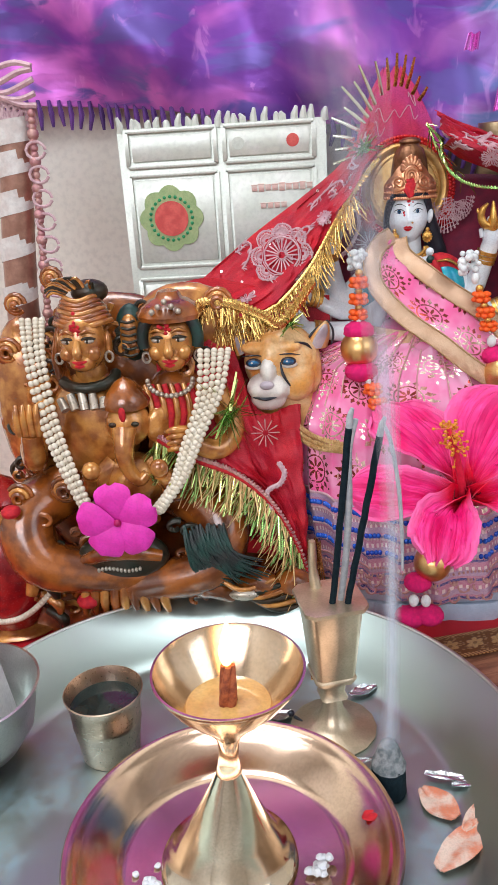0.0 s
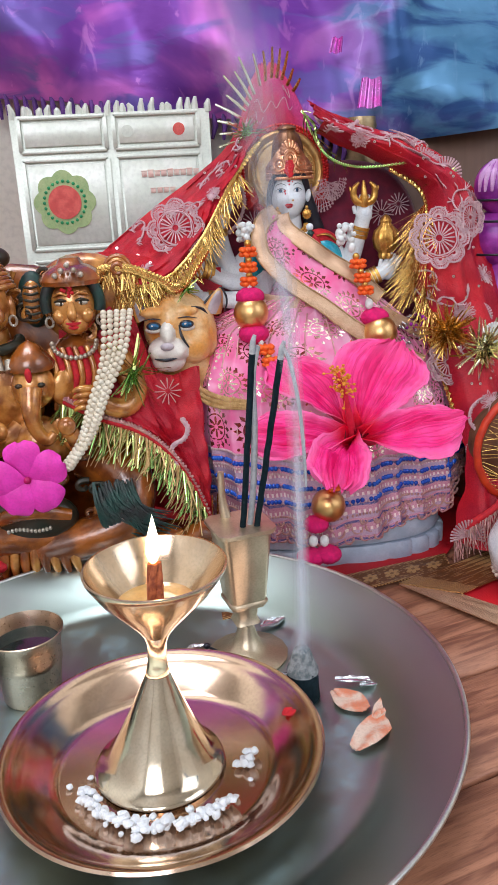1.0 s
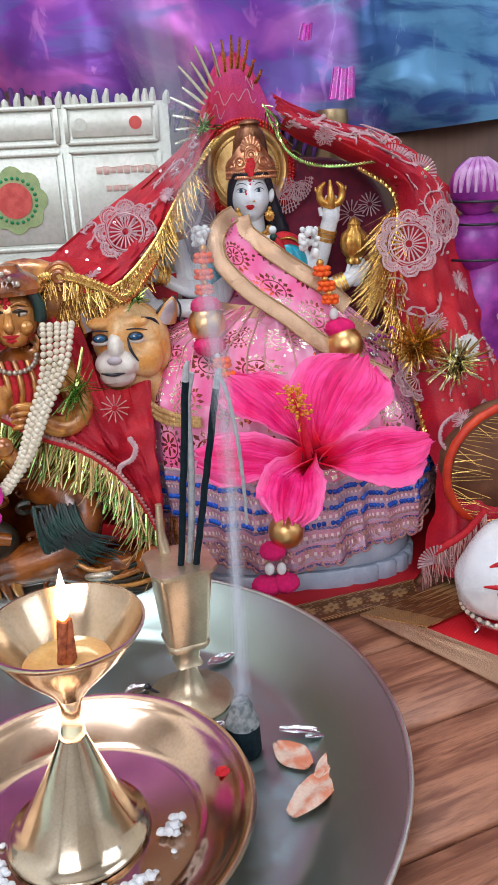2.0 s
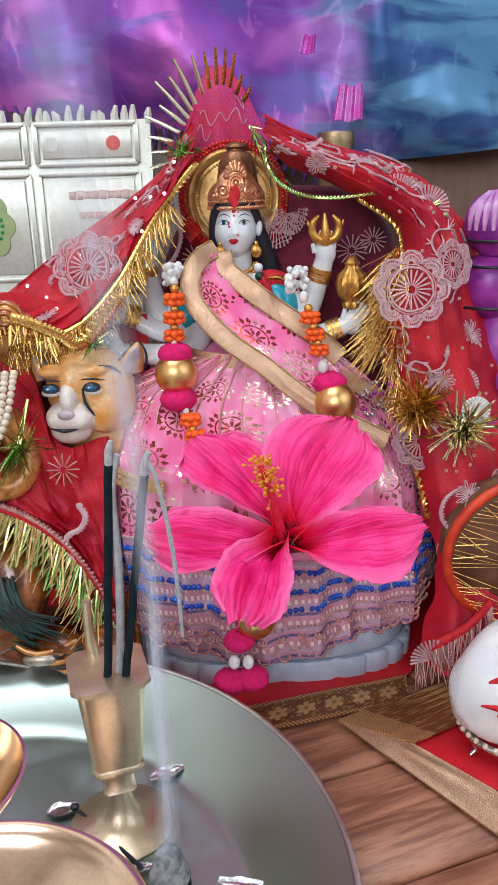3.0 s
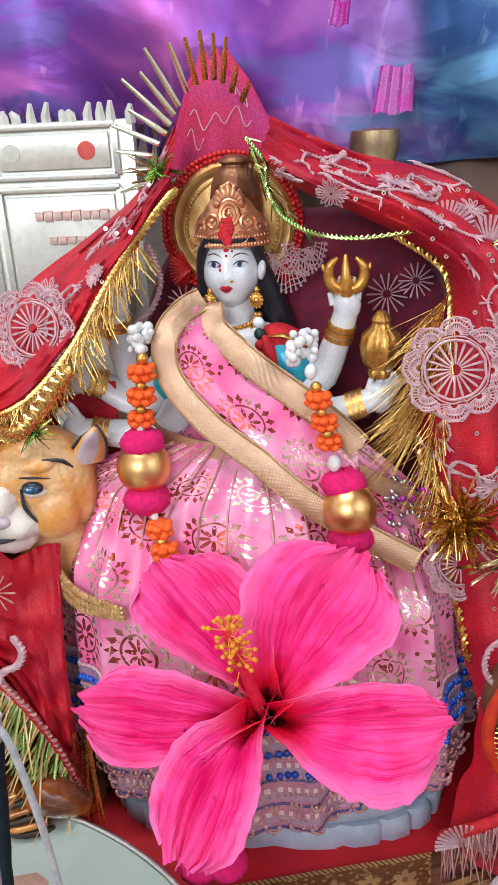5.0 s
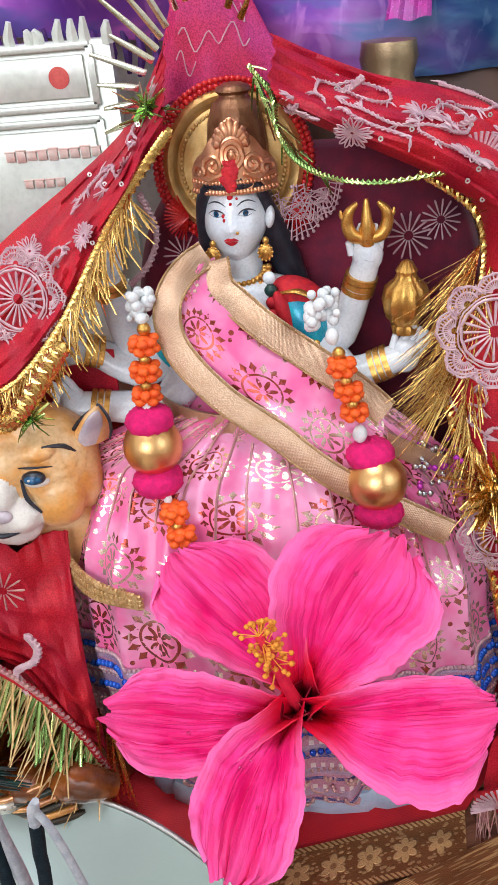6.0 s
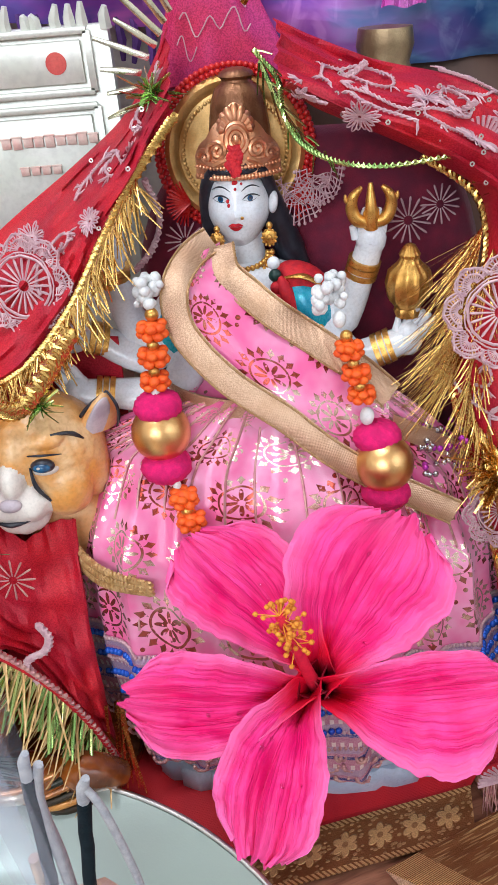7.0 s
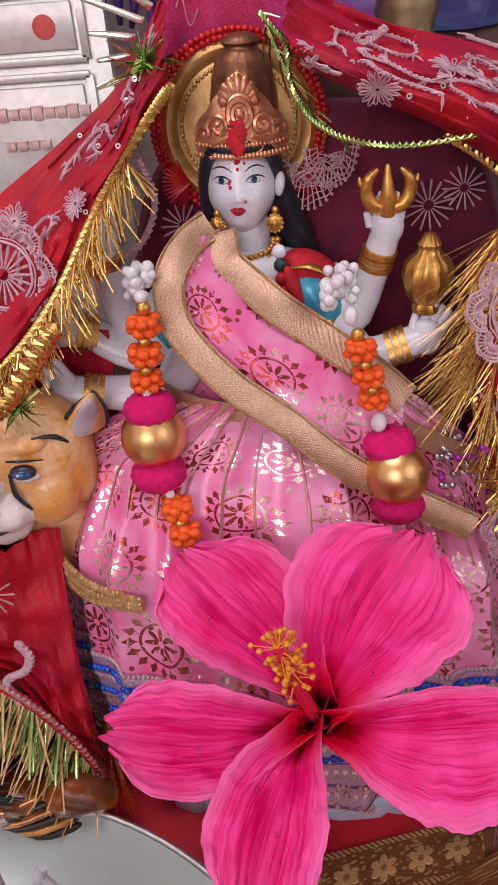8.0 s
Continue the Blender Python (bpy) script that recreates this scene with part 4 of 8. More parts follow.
for vv in (0.742, 0.784, 0.828, 0.872, 0.912):
    g = G()
    for i in range(200):
        g.ball(dress(0.09 + 0.82 * i / 200, vv) + V(0, -0.0022, 0), (0.0009, 0.0009, 0.0011), 0, 6, 4)
    part("bead_trim", g, lace if vv < 0.9 else gold_lace, skirt, "row of tiny silver rose beads", "stuff")
g = G()
for i in range(52):
    u = 0.08 + 0.84 * i / 52
    for row, (v0, r, n) in enumerate(((0.935, 0.0022, 8), (0.955, 0.0036, 11), (0.985, 0.0030, 10))):
        c = dress(u + 0.008 * (row % 2), v0) + V(0, -0.0022, 0)
        for k in range(n):
            a = math.pi * k / (n - 1)
            g.ball(c + V(r * math.cos(a), 0.0002 * rnd.uniform(-1, 1), -r * 1.1 * math.sin(a)), rnd.uniform(0.0007, 0.0011), 0, 6, 4)
    g.ball(dress(u, 0.935) + V(0, -0.0022, -0.0006), 0.0012, 0, 6, 4)
part("scalloped_trim", g, gold_lace, skirt, "scalloped rose gold bead lace", "stuff")
g = G()
for k in range(22):
    u = 0.14 + 0.034 * k + rnd.uniform(-0.005, 0.005)
    g.tube([dress(u, v) + V(0, -0.0009, 0) for v in (0.03, 0.1, 0.2, 0.3, 0.4, rnd.uniform(0.45, 0.7))], 0.0006, 5, steps=3)
part("pleat_piping", g, gold_lace, skirt)
g = G()
for off in (0.0, 0.016, 0.030):
    rope(g, [dress(0.17, 0.50 + off) + V(-0.002, -0.0055, 0), dress(0.23, 0.545 + off) + V(-0.002, -0.0055, 0), dress(0.30, 0.575 + off) + V(-0.002, -0.0055, 0), dress(0.37, 0.575 + off * 0.6) + V(-0.002, -0.0055, 0)], 0.0010, 0, 3, 16, 110)
part("gold_cord", g, gold_thread, skirt, "triple gold cord over the knee", "stuff")


waist = thing("waistband", (0.11, 0.48, 0.18), "narrow beige gold waistband", "belt")
g = G()
g.sheet(lambda u, v: (0.112 + 0.042 * math.sin(radians(-80 + 150 * u)), 0.510 - 0.0215 * math.cos(radians(-80 + 150 * u)), 0.190 - 0.010 * v - 0.006 * math.cos(radians(-80 + 150 * u)) + 0.004 * (1 - u)), 40, 4, 0.001, uvscale=(0.1, 0.01))
part("band", g, ribbon, waist)

LOWER = ((0.096, 0.512, 0.245), (0.087, 0.503, 0.241), (0.081, 0.495, 0.232), (0.083, 0.491, 0.216), (0.1, 0.488, 0.196), (0.121, 0.484, 0.18), (0.138, 0.481, 0.166), (0.16, 0.477, 0.151), (0.189, 0.474, 0.136))
UPPER = ((0.099, 0.511, 0.243), (0.101, 0.505, 0.234), (0.111, 0.5, 0.225), (0.13, 0.497, 0.21), (0.147, 0.495, 0.198), (0.165, 0.497, 0.181))


def band(pts, w):
    """A ribbon along a curve that lies against the chest."""
    def f(u, v):
        c = curve_at(pts, u)
        t = (curve_at(pts, min(u + 0.02, 1)) - curve_at(pts, max(u - 0.02, 0))).normalized()
        side = t.cross(V(0, -1, 0.3)).normalized()
        return c + side * w * (v - 0.5) + V(0, -0.0012 * math.cos(3 * (v - 0.5)) + 0.0008 * math.sin(23 * u) - 0.001, 0)
    return f


sash = thing("sash", (0.12, 0.49, 0.19), "pink printed sash with wide gold borders across the chest", "sash")
g = G()
g.sheet(lambda u, v: curve_at(LOWER, 0.10 + 0.78 * u).lerp(curve_at(UPPER, u), v) + V(0, -0.0030 * math.sin(math.pi * v) + 0.0006 * math.sin(14 * u + 9 * v), 0), 60, 16, 0.0006, uvscale=(0.13, 0.045))
lean(g, 0.235)
part("cloth", g, satin, sash)
for pts, w, nm in ((UPPER, 0.0115, "upper_border"), (LOWER, 0.0108, "lower_border")):
    f = band(pts, w)
    g = G()
    g.sheet(lambda u, v: f(u, v) + V(0, -0.0018, 0), 60, 6, 0.0006, uvscale=(0.14, 0.009))
    lean(g, 0.235)
    bd = part(nm, g, ribbon, sash, "gold woven border")
    g = G()
    for e in (0.03, 0.97):
        rope(g, [f(i / 16, e) + V(0, -0.0028, 0) for i in range(17)], 0.00035, 0, 2, 60, 200)
    lean(g, 0.235)
    part("edge_cord", g, surf("gold_cord", (0.52, 0.33, 0.16), (0.40, 0.24, 0.11), 300, (0.3, 0.5), 0.8), bd)
g = G()
g.sheet(lambda u, v: (0.165 + 0.036 * u, 0.487, 0.176 - 0.020 * u - 0.010 * v), 16, 4, 0.0012, uvscale=(0.05, 0.012))
part("second_end", g, ribbon, sash)

ped = thing("idol_pedestal", (0.12, 0.47, 0.0), "low blue-grey fluted stone pedestal", "pedestal")
g = G()
for z0, z1, k in ((0.0, 0.014, 1.0), (0.015, 0.03, 0.95)):
    rows = []
    for z, q in ((z0, 0.985), (z0 + 0.002, 1.0), (z1 - 0.002, 1.0), (z1, 0.975)):
        row = []
        for i in range(120):
            a = 2 * math.pi * i / 120
            c, s = math.cos(a), math.sin(a)
            f = 1 - (0.035 if (z1 < 0.02 and i % 5 == 0) else 0)
            row.append((0.124 + 0.084 * k * q * f * math.copysign(abs(c) ** 0.7, c), 0.484 + 0.050 * k * q * f * math.copysign(abs(s) ** 0.75, s), z))
        rows.append(row)
    b = g.grid(rows, 0, True)
    g.cap([b + 360 + i for i in range(120)])
    g.cap([b + 119 - i for i in range(120)])
part("plinth", g, base_stone, ped)
g = G()
g.ball((0.115, 0.505, 0.09), (0.072, 0.035, 0.075), 0, 20, 12)
part("seat", g, maroon, ped)

crown = thing("crown", (0.109, 0.53, 0.262), "embossed gold crown with red powder before a beaded halo", "crown")
HALO = V(0.1080, 0.5550, 0.2705)
Mx = Matrix.Rotation(radians(86), 3, "X")
g = G()
g.lathe([(0.0, 0.0), (0.0290, 0.0), (0.0296, 0.0016), (0.0275, 0.0036), (0.0246, 0.0030), (0.0236, 0.0014), (0.0200, 0.0020), (0.0, 0.0020)], HALO, 72, 0, Mx)
for k in range(72):
    a = 2 * math.pi * k / 72
    g.ball(HALO + Mx @ V(0.0218 * math.cos(a), 0.0218 * math.sin(a), 0.0022), (0.0009, 0.0009, 0.0009), 0, 6, 4)
part("halo", g, surf("matt_gold_disc", (0.84, 0.56, 0.22), (0.66, 0.36, 0.11), 140, (0.3, 0.5), 0.7, 0.4, 1600), crown)
g = G()
for k, (rr, n) in enumerate(((0.0308, 84), (0.0330, 90))):
    for i in range(n):
        a = 2 * math.pi * (i + 0.5 * k) / n
        g.ball(HALO + Mx @ V(rr * math.cos(a), rr * math.sin(a), 0.001 + 0.0008 * rnd.random()), (0.0015, 0.0015, 0.0013), 0, 7, 5)
part("bead_ring", g, red_bead, crown, "double ring of red beads", "stuff")


def plate_y(x, z):
    """The curved front plate of the crown leans back as it rises."""
    return 0.5470 - math.sqrt(max(0.00002, 0.0200 ** 2 - (x - 0.109) ** 2)) + 0.22 * (z - 0.265)


def plate_top(q):
    return 0.2725 + 0.0200 * max(0.0, 1 - abs(q)) ** 0.85 + 0.0010 * abs(math.sin(9 * q))


g = G()
g.sheet(lambda u, v: (0.109 + 0.0172 * (2 * u - 1), plate_y(0.109 + 0.0172 * (2 * u - 1), 0.2645 + (plate_top(2 * u - 1) - 0.2645) * v), 0.2645 + (plate_top(2 * u - 1) - 0.2645) * v), 48, 12, 0.0012)


def raised(pts, r, n=6):
    g.tube([(x, plate_y(x, z) - 0.0007, z) for x, z in pts], [q * 1.3 for q in r] if hasattr(r, "__len__") else r * 1.3, n)


for k in range(9):
    a = radians(-72 + 18 * k)
    l = 0.0105 - 0.0030 * abs(k - 4) / 4
    raised([(0.109 + 0.0045 * math.sin(a), 0.2815 + 0.0045 * math.cos(a)), (0.109 + l * 0.8 * math.sin(a), 0.2815 + l * 0.8 * math.cos(a)), (0.109 + l * math.sin(a), 0.2815 + l * math.cos(a))], [0.0009, 0.0017, 0.0008], 8)
ring = [2 * math.pi * i / 18 for i in range(19)]
for q, w in ((0.0048, 0.0009), (0.0030, 0.0007)):
    raised([(0.109 + q * 0.85 * math.cos(a), 0.2790 + q * math.sin(a)) for a in ring], w)
g.ball((0.109, plate_y(0.109, 0.2790) - 0.0006, 0.2790), (0.0015, 0.0010, 0.0019), 0, 10, 8)
for q in (-1, 1):
    for cx, cz, r0 in ((0.0078, 0.2752, 0.0040), (0.0130, 0.2730, 0.0030)):
        raised([(0.109 + q * (cx + (r0 - 0.00022 * i) * math.cos(0.55 * i)), cz + (r0 - 0.00022 * i) * math.sin(0.55 * i)) for i in range(16)], 0.0008)
    raised([(0.109 + q * 0.004, 0.2722), (0.109 + q * 0.009, 0.2700), (0.109 + q * 0.016, 0.2712)], [0.0007, 0.0012, 0.0006])
for z, r in ((0.2655, 0.0012), (0.2690, 0.0009)):
    for i in range(25):
        x = 0.109 + 0.0166 * (i / 12 - 1)
        g.ball((x, plate_y(x, z) - 0.0006, z), r, 0, 7, 5)
part("tiara", g, surf("rose_gold_relief", (0.84, 0.44, 0.26), (0.66, 0.29, 0.14), 120, (0.24, 0.36), 0.75, 0.15, 900), crown)
g = G()
g.lathe([(0.0120, 0.270), (0.0120, 0.280), (0.0108, 0.289), (0.0086, 0.2955), (0.0058, 0.2975), (0.0056, 0.2985), (0.0070, 0.2998), (0.0064, 0.3012), (0.0034, 0.3026), (0.0, 0.303)], (0.1105, 0.5500, 0.0), 48, 0, None, 0.05, 18)
part("dome", g, surf("brown_gold", (0.36, 0.17, 0.08), (0.22, 0.09, 0.04), 160, (0.3, 0.45), 0.6, 0.4, 1200), crown, "dull brown gold dome behind the tiara")
def smear(u, v):
    """Powder pressed into the relief, wide at the top and running down in a drip."""
    z = 0.2775 - 0.0115 * v
    w = 0.0034 * (1.0 - 0.35 * math.cos(5 * v)) * (1 - 0.55 * v) * (1 + 0.35 * noise.noise(V(v * 9, 3, 1 if u < 0.5 else 6)))
    x = 0.1076 + w * (2 * u - 1) + 0.0005 * math.sin(7 * v)
    return (x, plate_y(x, z) - 0.0013 - 0.0006 * math.sin(math.pi * u) - 0.0005 * noise.noise(V(x * 900, z * 900, 2)), z)


g = G()
g.sheet(smear, 14, 26, 0.0007)
part("powder", g, red_paint, crown, "smear of red powder")
for s, cx, cz in ((1, 0.131, 0.252), (-1, 0.087, 0.252)):
    g = G()
    for i in range(16):
        a = radians(-80 + 10 * i)
        g.blade(V(cx, 0.548, cz), V(cx + s * 0.010 * math.cos(a), 0.546, cz + 0.010 * math.sin(a)), 0.0007)
    part("side_rosette", g, red_bead, crown, kind="stuff")

# ---- things held in the hands ----
tri = thing("trident", (0.159, 0.508, 0.245), "small gold trident head with curled prongs", "trident")
g = G()
g.tube([(0.1585, 0.508, 0.246), (0.1585, 0.506, 0.252), (0.158, 0.506, 0.260), (0.158, 0.507, 0.268)], [0.004, 0.0034, 0.0026, 0.0010], 12, steps=4)
for s in (-1, 1):
    g.tube([(0.1585, 0.508, 0.248), (0.1585 + s * 0.0070, 0.507, 0.2500), (0.1585 + s * 0.0098, 0.507, 0.2560), (0.1585 + s * 0.0090, 0.506, 0.2620), (0.1585 + s * 0.0050, 0.506, 0.2665)], [0.003, 0.0034, 0.0032, 0.0026, 0.0010], 12, steps=5)
    g.tube([(0.1585 + s * 0.0100, 0.507, 0.2590), (0.1585 + s * 0.0125, 0.507, 0.2600), (0.1585 + s * 0.0130, 0.507, 0.2630)], [0.0016, 0.0014, 0.0006], 8, steps=3)
g.ball((0.1585, 0.507, 0.2535), (0.0045, 0.003, 0.0035))
g.v = [tuple(V(0.1585, 0.508, 0.244) + (Vector(p) - V(0.1585, 0.508, 0.244)) * 0.77) for p in g.v]
lean(g)
part("prong_head", g, gold, tri)
mace = thing("mace", (0.1735, 0.506, 0.208), "gold ribbed mace head held upright", "mace")
g = G()
g.lathe([(0.0, -0.013), (0.005, -0.0128), (0.0058, -0.0105), (0.0052, -0.009), (0.0085, -0.005), (0.0096, 0.001), (0.0085, 0.0065), (0.0050, 0.0095), (0.0038, 0.0115), (0.0044, 0.013), (0.0022, 0.0165), (0.0, 0.0175)], (0.1735, 0.505, 0.2215), 48, 0, None, -0.08, 12)
lean(g)
part("head", g, gold, mace)


# ---- garlands ----
def flower_bead(g, c, r):
    for k in range(2):
        for i in range(6):
            a = 2 * math.pi * (i + 0.5 * k) / 6 + rnd.uniform(-0.15, 0.15)
            g.ball(Vector(c) + V(r * 0.70 * math.cos(a), r * 0.70 * math.sin(a), (k - 0.5) * r * 0.55), (r * 0.42, r * 0.42, r * 0.30), 0, 8, 6, (rnd.uniform(-20, 20), rnd.uniform(-20, 20), 0))
    g.ball(c, (r * 0.75, r * 0.75, r * 0.6), 0, 8, 6)


def pompom(g, c, r):
    rows = []
    for j in range(19):
        th = math.pi * (0.01 + 0.98 * j / 18)
        rows.append([Vector(c) + V(math.sin(th) * math.cos(a), math.sin(th) * math.sin(a), -0.66 * math.cos(th)) * r * (1 + 0.10 * noise.noise(V(math.cos(a) * 7, math.sin(a) * 7, th * 7)) + 0.05 * noise.noise(V(math.cos(a) * 20, math.sin(a) * 20, th * 18))) for a in [2 * math.pi * i / 40 for i in range(40)]])
    g.grid(rows, 0, True)


def garland(base, items, label):
    th = thing("garland", base, label, "garland", "garlands on the statue")
    for kind, c, r in items:
        g = G()
        if kind == "flower":
            flower_bead(g, c, r)
            part("orange_flower", g, orange, th)
        elif kind == "gold":
            g.ball(c, r, 0, 10, 8)
            part("gold_bead", g, gold, th)
        elif kind == "white":
            g.ball(c, (r * 0.75, r * 0.75, r), 0, 10, 8)
            part("white_bead", g, white_petals, th)
        elif kind == "fluff":
            for i in range(26):
                g.ball(jit(c, r), r * rnd.uniform(0.28, 0.5), 0, 7, 5)
            part("white_tuft", g, white_petals, th)
        elif kind == "pom":
            pompom(g, c, r)
            part("pompom", g, pom, th, "magenta wool pompom")
        else:
            g.lathe([(0.0, -1), (0.2, -0.98), (0.38, -0.925), (0.55, -0.835), (0.7, -0.714), (0.85, -0.527), (0.95, -0.31), (1.0, 0), (0.95, 0.31), (0.85, 0.527), (0.7, 0.714), (0.55, 0.835), (0.38, 0.925), (0.2, 0.98), (0.0, 1)], (0, 0, 0), 40)
            g.v = [tuple(Vector(c) + Vector(p) * r) for p in g.v]
            part("mesh_ball", g, ball_gold, th, "hollow gold mesh ball")
    return th


garland((0.071, 0.485, 0.15), [("fluff", (0.0705, 0.500, 0.2315), 0.0052), ("gold", (0.0712, 0.494, 0.2240), 0.0028), ("flower", (0.0708, 0.492, 0.2185), 0.0060), ("gold", (0.0706, 0.489, 0.2135), 0.0024), ("flower", (0.0703, 0.489, 0.2085), 0.0060), ("gold", (0.0701, 0.486, 0.2035), 0.0024), ("flower", (0.0698, 0.487, 0.1990), 0.0058), ("white", (0.0698, 0.484, 0.1940), 0.0030), ("pom", (0.0698, 0.484, 0.1890), 0.0098), ("ball", (0.0698, 0.4825, 0.1778), 0.0122), ("pom", (0.0705, 0.4785, 0.1640), 0.0105), ("white", (0.0745, 0.4720, 0.1585), 0.0025), ("flower", (0.0770, 0.4680, 0.1545), 0.0058), ("gold", (0.0780, 0.4650, 0.1500), 0.0026), ("flower", (0.0795, 0.4630, 0.1465), 0.0058), ("gold", (0.081, 0.461, 0.1420), 0.0026)], "orange flower garland with gold mesh ball and pompoms at the arm")
garland((0.155, 0.485, 0.14), [("fluff", (0.1405, 0.4970, 0.2265), 0.0055), ("white", (0.1440, 0.492, 0.2170), 0.0036), ("gold", (0.1462, 0.489, 0.2110), 0.0026), ("flower", (0.1470, 0.4870, 0.2062), 0.0056), ("gold", (0.1483, 0.4845, 0.2014), 0.0024), ("flower", (0.1495, 0.4845, 0.1968), 0.0056), ("gold", (0.1505, 0.4820, 0.1924), 0.0024), ("flower", (0.1515, 0.4830, 0.1882), 0.0054), ("white", (0.1535, 0.482, 0.1785), 0.0040), ("pom", (0.1575, 0.4815, 0.1690), 0.0100), ("ball", (0.1600, 0.4770, 0.1585), 0.0122), ("pom", (0.1605, 0.4750, 0.1460), 0.0105)], "orange flower garland with gold mesh ball resting at the hip")
garland((0.10, 0.42, 0.02), [("flower", (0.112, 0.418, 0.0700), 0.0055), ("ball", (0.1080, 0.4180, 0.0560), 0.0115), ("pom", (0.0985, 0.414, 0.0450), 0.0085), ("white", (0.0955, 0.409, 0.0350), 0.0042), ("white", (0.1030, 0.409, 0.0345), 0.0042), ("pom", (0.0930, 0.408, 0.0240), 0.0095), ("pom", (0.1050, 0.408, 0.0250), 0.0090)], "garland end with gold ball and pink pompoms over the pedestal")

# ---- hibiscus ----
hib = thing("hibiscus_flower", (0.125, 0.414, 0.095), "large fresh pink hibiscus with dark red throat", "flower")
C = V(0.125, 0.4165, 0.0960)
# each petal: tip, half widths to either side, the way it faces, sideways bend, curl of the tip
PETALS = (((0.0800, 0.446, 0.1520), (0.0240, 0.0220), (0.5, -0.75, 0.45), 0.004, 0.006), ((0.1610, 0.438, 0.1600), (0.0300, 0.0290), (-0.3, -0.8, 0.4), -0.003, 0.004), ((0.1900, 0.394, 0.1210), (0.0120, 0.0290), (-0.25, -0.5, 0.8), 0.004, 0.010),
          ((0.0985, 0.350, 0.0975), (0.0175, 0.0185), (0.2, 0.1, 1.0), -0.004, 0.008), ((0.0560, 0.398, 0.1190), (0.0170, 0.0185), (0.3, -0.5, 0.8), 0.005, 0.010))
for k, (tip, wide, up, bend, curl) in enumerate(PETALS):
    T, n = Vector(tip), Vector(up).normalized()
    ax = T - C
    sd = ax.cross(n).normalized()
    if sd.dot(V(0, 0, -1) if k in (2, 4) else V(1, 0, 0)) < 0:
        sd = -sd
    nn = n - ax * (n.dot(ax) / ax.length_squared)
    nn.normalize()

    def petal(u, v, ax=ax, sd=sd, nn=nn, k=k, wide=wide, bend=bend, curl=curl):
        q = 2 * u - 1
        w = (wide[0] if q < 0 else wide[1]) * float(np.interp(v, [0, 0.12, 0.25, 0.42, 0.6, 0.75, 0.87, 0.94, 1.0], [0.13, 0.20, 0.38, 0.72, 0.97, 1.05, 1.00, 0.86, 0.52]))
        w *= 1 + 0.07 * noise.noise(V(math.copysign(2, q), v * 7, k * 5)) + 0.04 * noise.noise(V(math.copysign(3, q), v * 21, k * 3))
        s = v * (1 - 0.07 * q * q * v) + v ** 3 * (0.050 * noise.noise(V(q * 3.0, k * 7, 1)) + 0.030 * noise.noise(V(q * 9, k * 7, 4)))
        p = C + ax * s + sd * (w * q + bend * math.sin(math.pi * v))
        rim = v * abs(q) ** 1.5
        ruf = 0.0042 * noise.noise(V(q * 1.5, v * 6, k * 9)) * rim + 0.0020 * noise.noise(V(q * 4, v * 15, k * 9 + 2)) * rim
        tipf = (0.0040 * noise.noise(V(q * 3.2, 2, k * 4)) + 0.0016 * noise.noise(V(q * 9, 5, k * 4))) * v ** 3
        cup = 0.016 * q * q * (1 - v) + 0.006 * math.sin(math.pi * v) - curl * max(0, v - 0.6) * (0.4 + abs(q))
        pleat = 0.0013 * math.sin(11 * q + 4 * noise.noise(V(1.5 * q, 2.5 * v, k))) * v * (1.15 - 0.5 * v) + 0.0005 * math.sin(27 * q + 5 * noise.noise(V(3 * q, 4 * v, k + 3))) * v
        return p + nn * (ruf + tipf + cup + pleat - 0.0022 * math.exp(-(q * 5) ** 2) * v + 0.003 * noise.noise(V(3 * q, 4 * v, k * 3)))

    g = G()
    g.sheet(petal, 56, 64, 0.0006, uvscale=(1.0, 1.0))
    part("petal", g, petal_pink, hib)
    for _ in range(5 if k in (0, 3, 4) else 2):
        g = G()
        r = rnd.uniform(0.0005, 0.0012)
        g.ball(petal(rnd.uniform(0.2, 0.8), rnd.uniform(0.35, 0.8)) + nn * (r * 0.4), (r, r, r * 0.8), 0, 10, 8)
        part("water_drop", g, water, hib, "clear water drop")
S = V(0.112, 0.402, 0.150)
g = G()
stem = [C, C + (S - C) * 0.35 + V(0.001, -0.004, 0), C + (S - C) * 0.75 + V(0.001, -0.003, 0), S]
g.tube(stem, [0.0032, 0.0024, 0.002, 0.0016], 10, steps=6)
stam = part("stamen_column", g, surf("crimson_column", (0.72, 0.02, 0.06), (0.55, 0.01, 0.04), 200, (0.3, 0.5)), hib)
g = G()
for i in range(70):
    t = rnd.uniform(0.62, 1.02)
    c = curve_at(stem, t)
    d = V(rnd.gauss(0, 1), rnd.gauss(0, 1), rnd.gauss(0.2, 0.7)).normalized()
    e = c + d * rnd.uniform(0.004, 0.0085)
    g.tube([c, e], 0.00025, 4)
    g.ball(e, (0.0011, 0.0011, 0.0009), 0, 6, 4)
part("anther_tuft", g, surf("yellow_anther", (0.85, 0.38, 0.03), (0.72, 0.24, 0.02), 400, (0.6, 0.8), vary=0.6), stam, "orange yellow anthers")

# ---- lion ----
g = G()
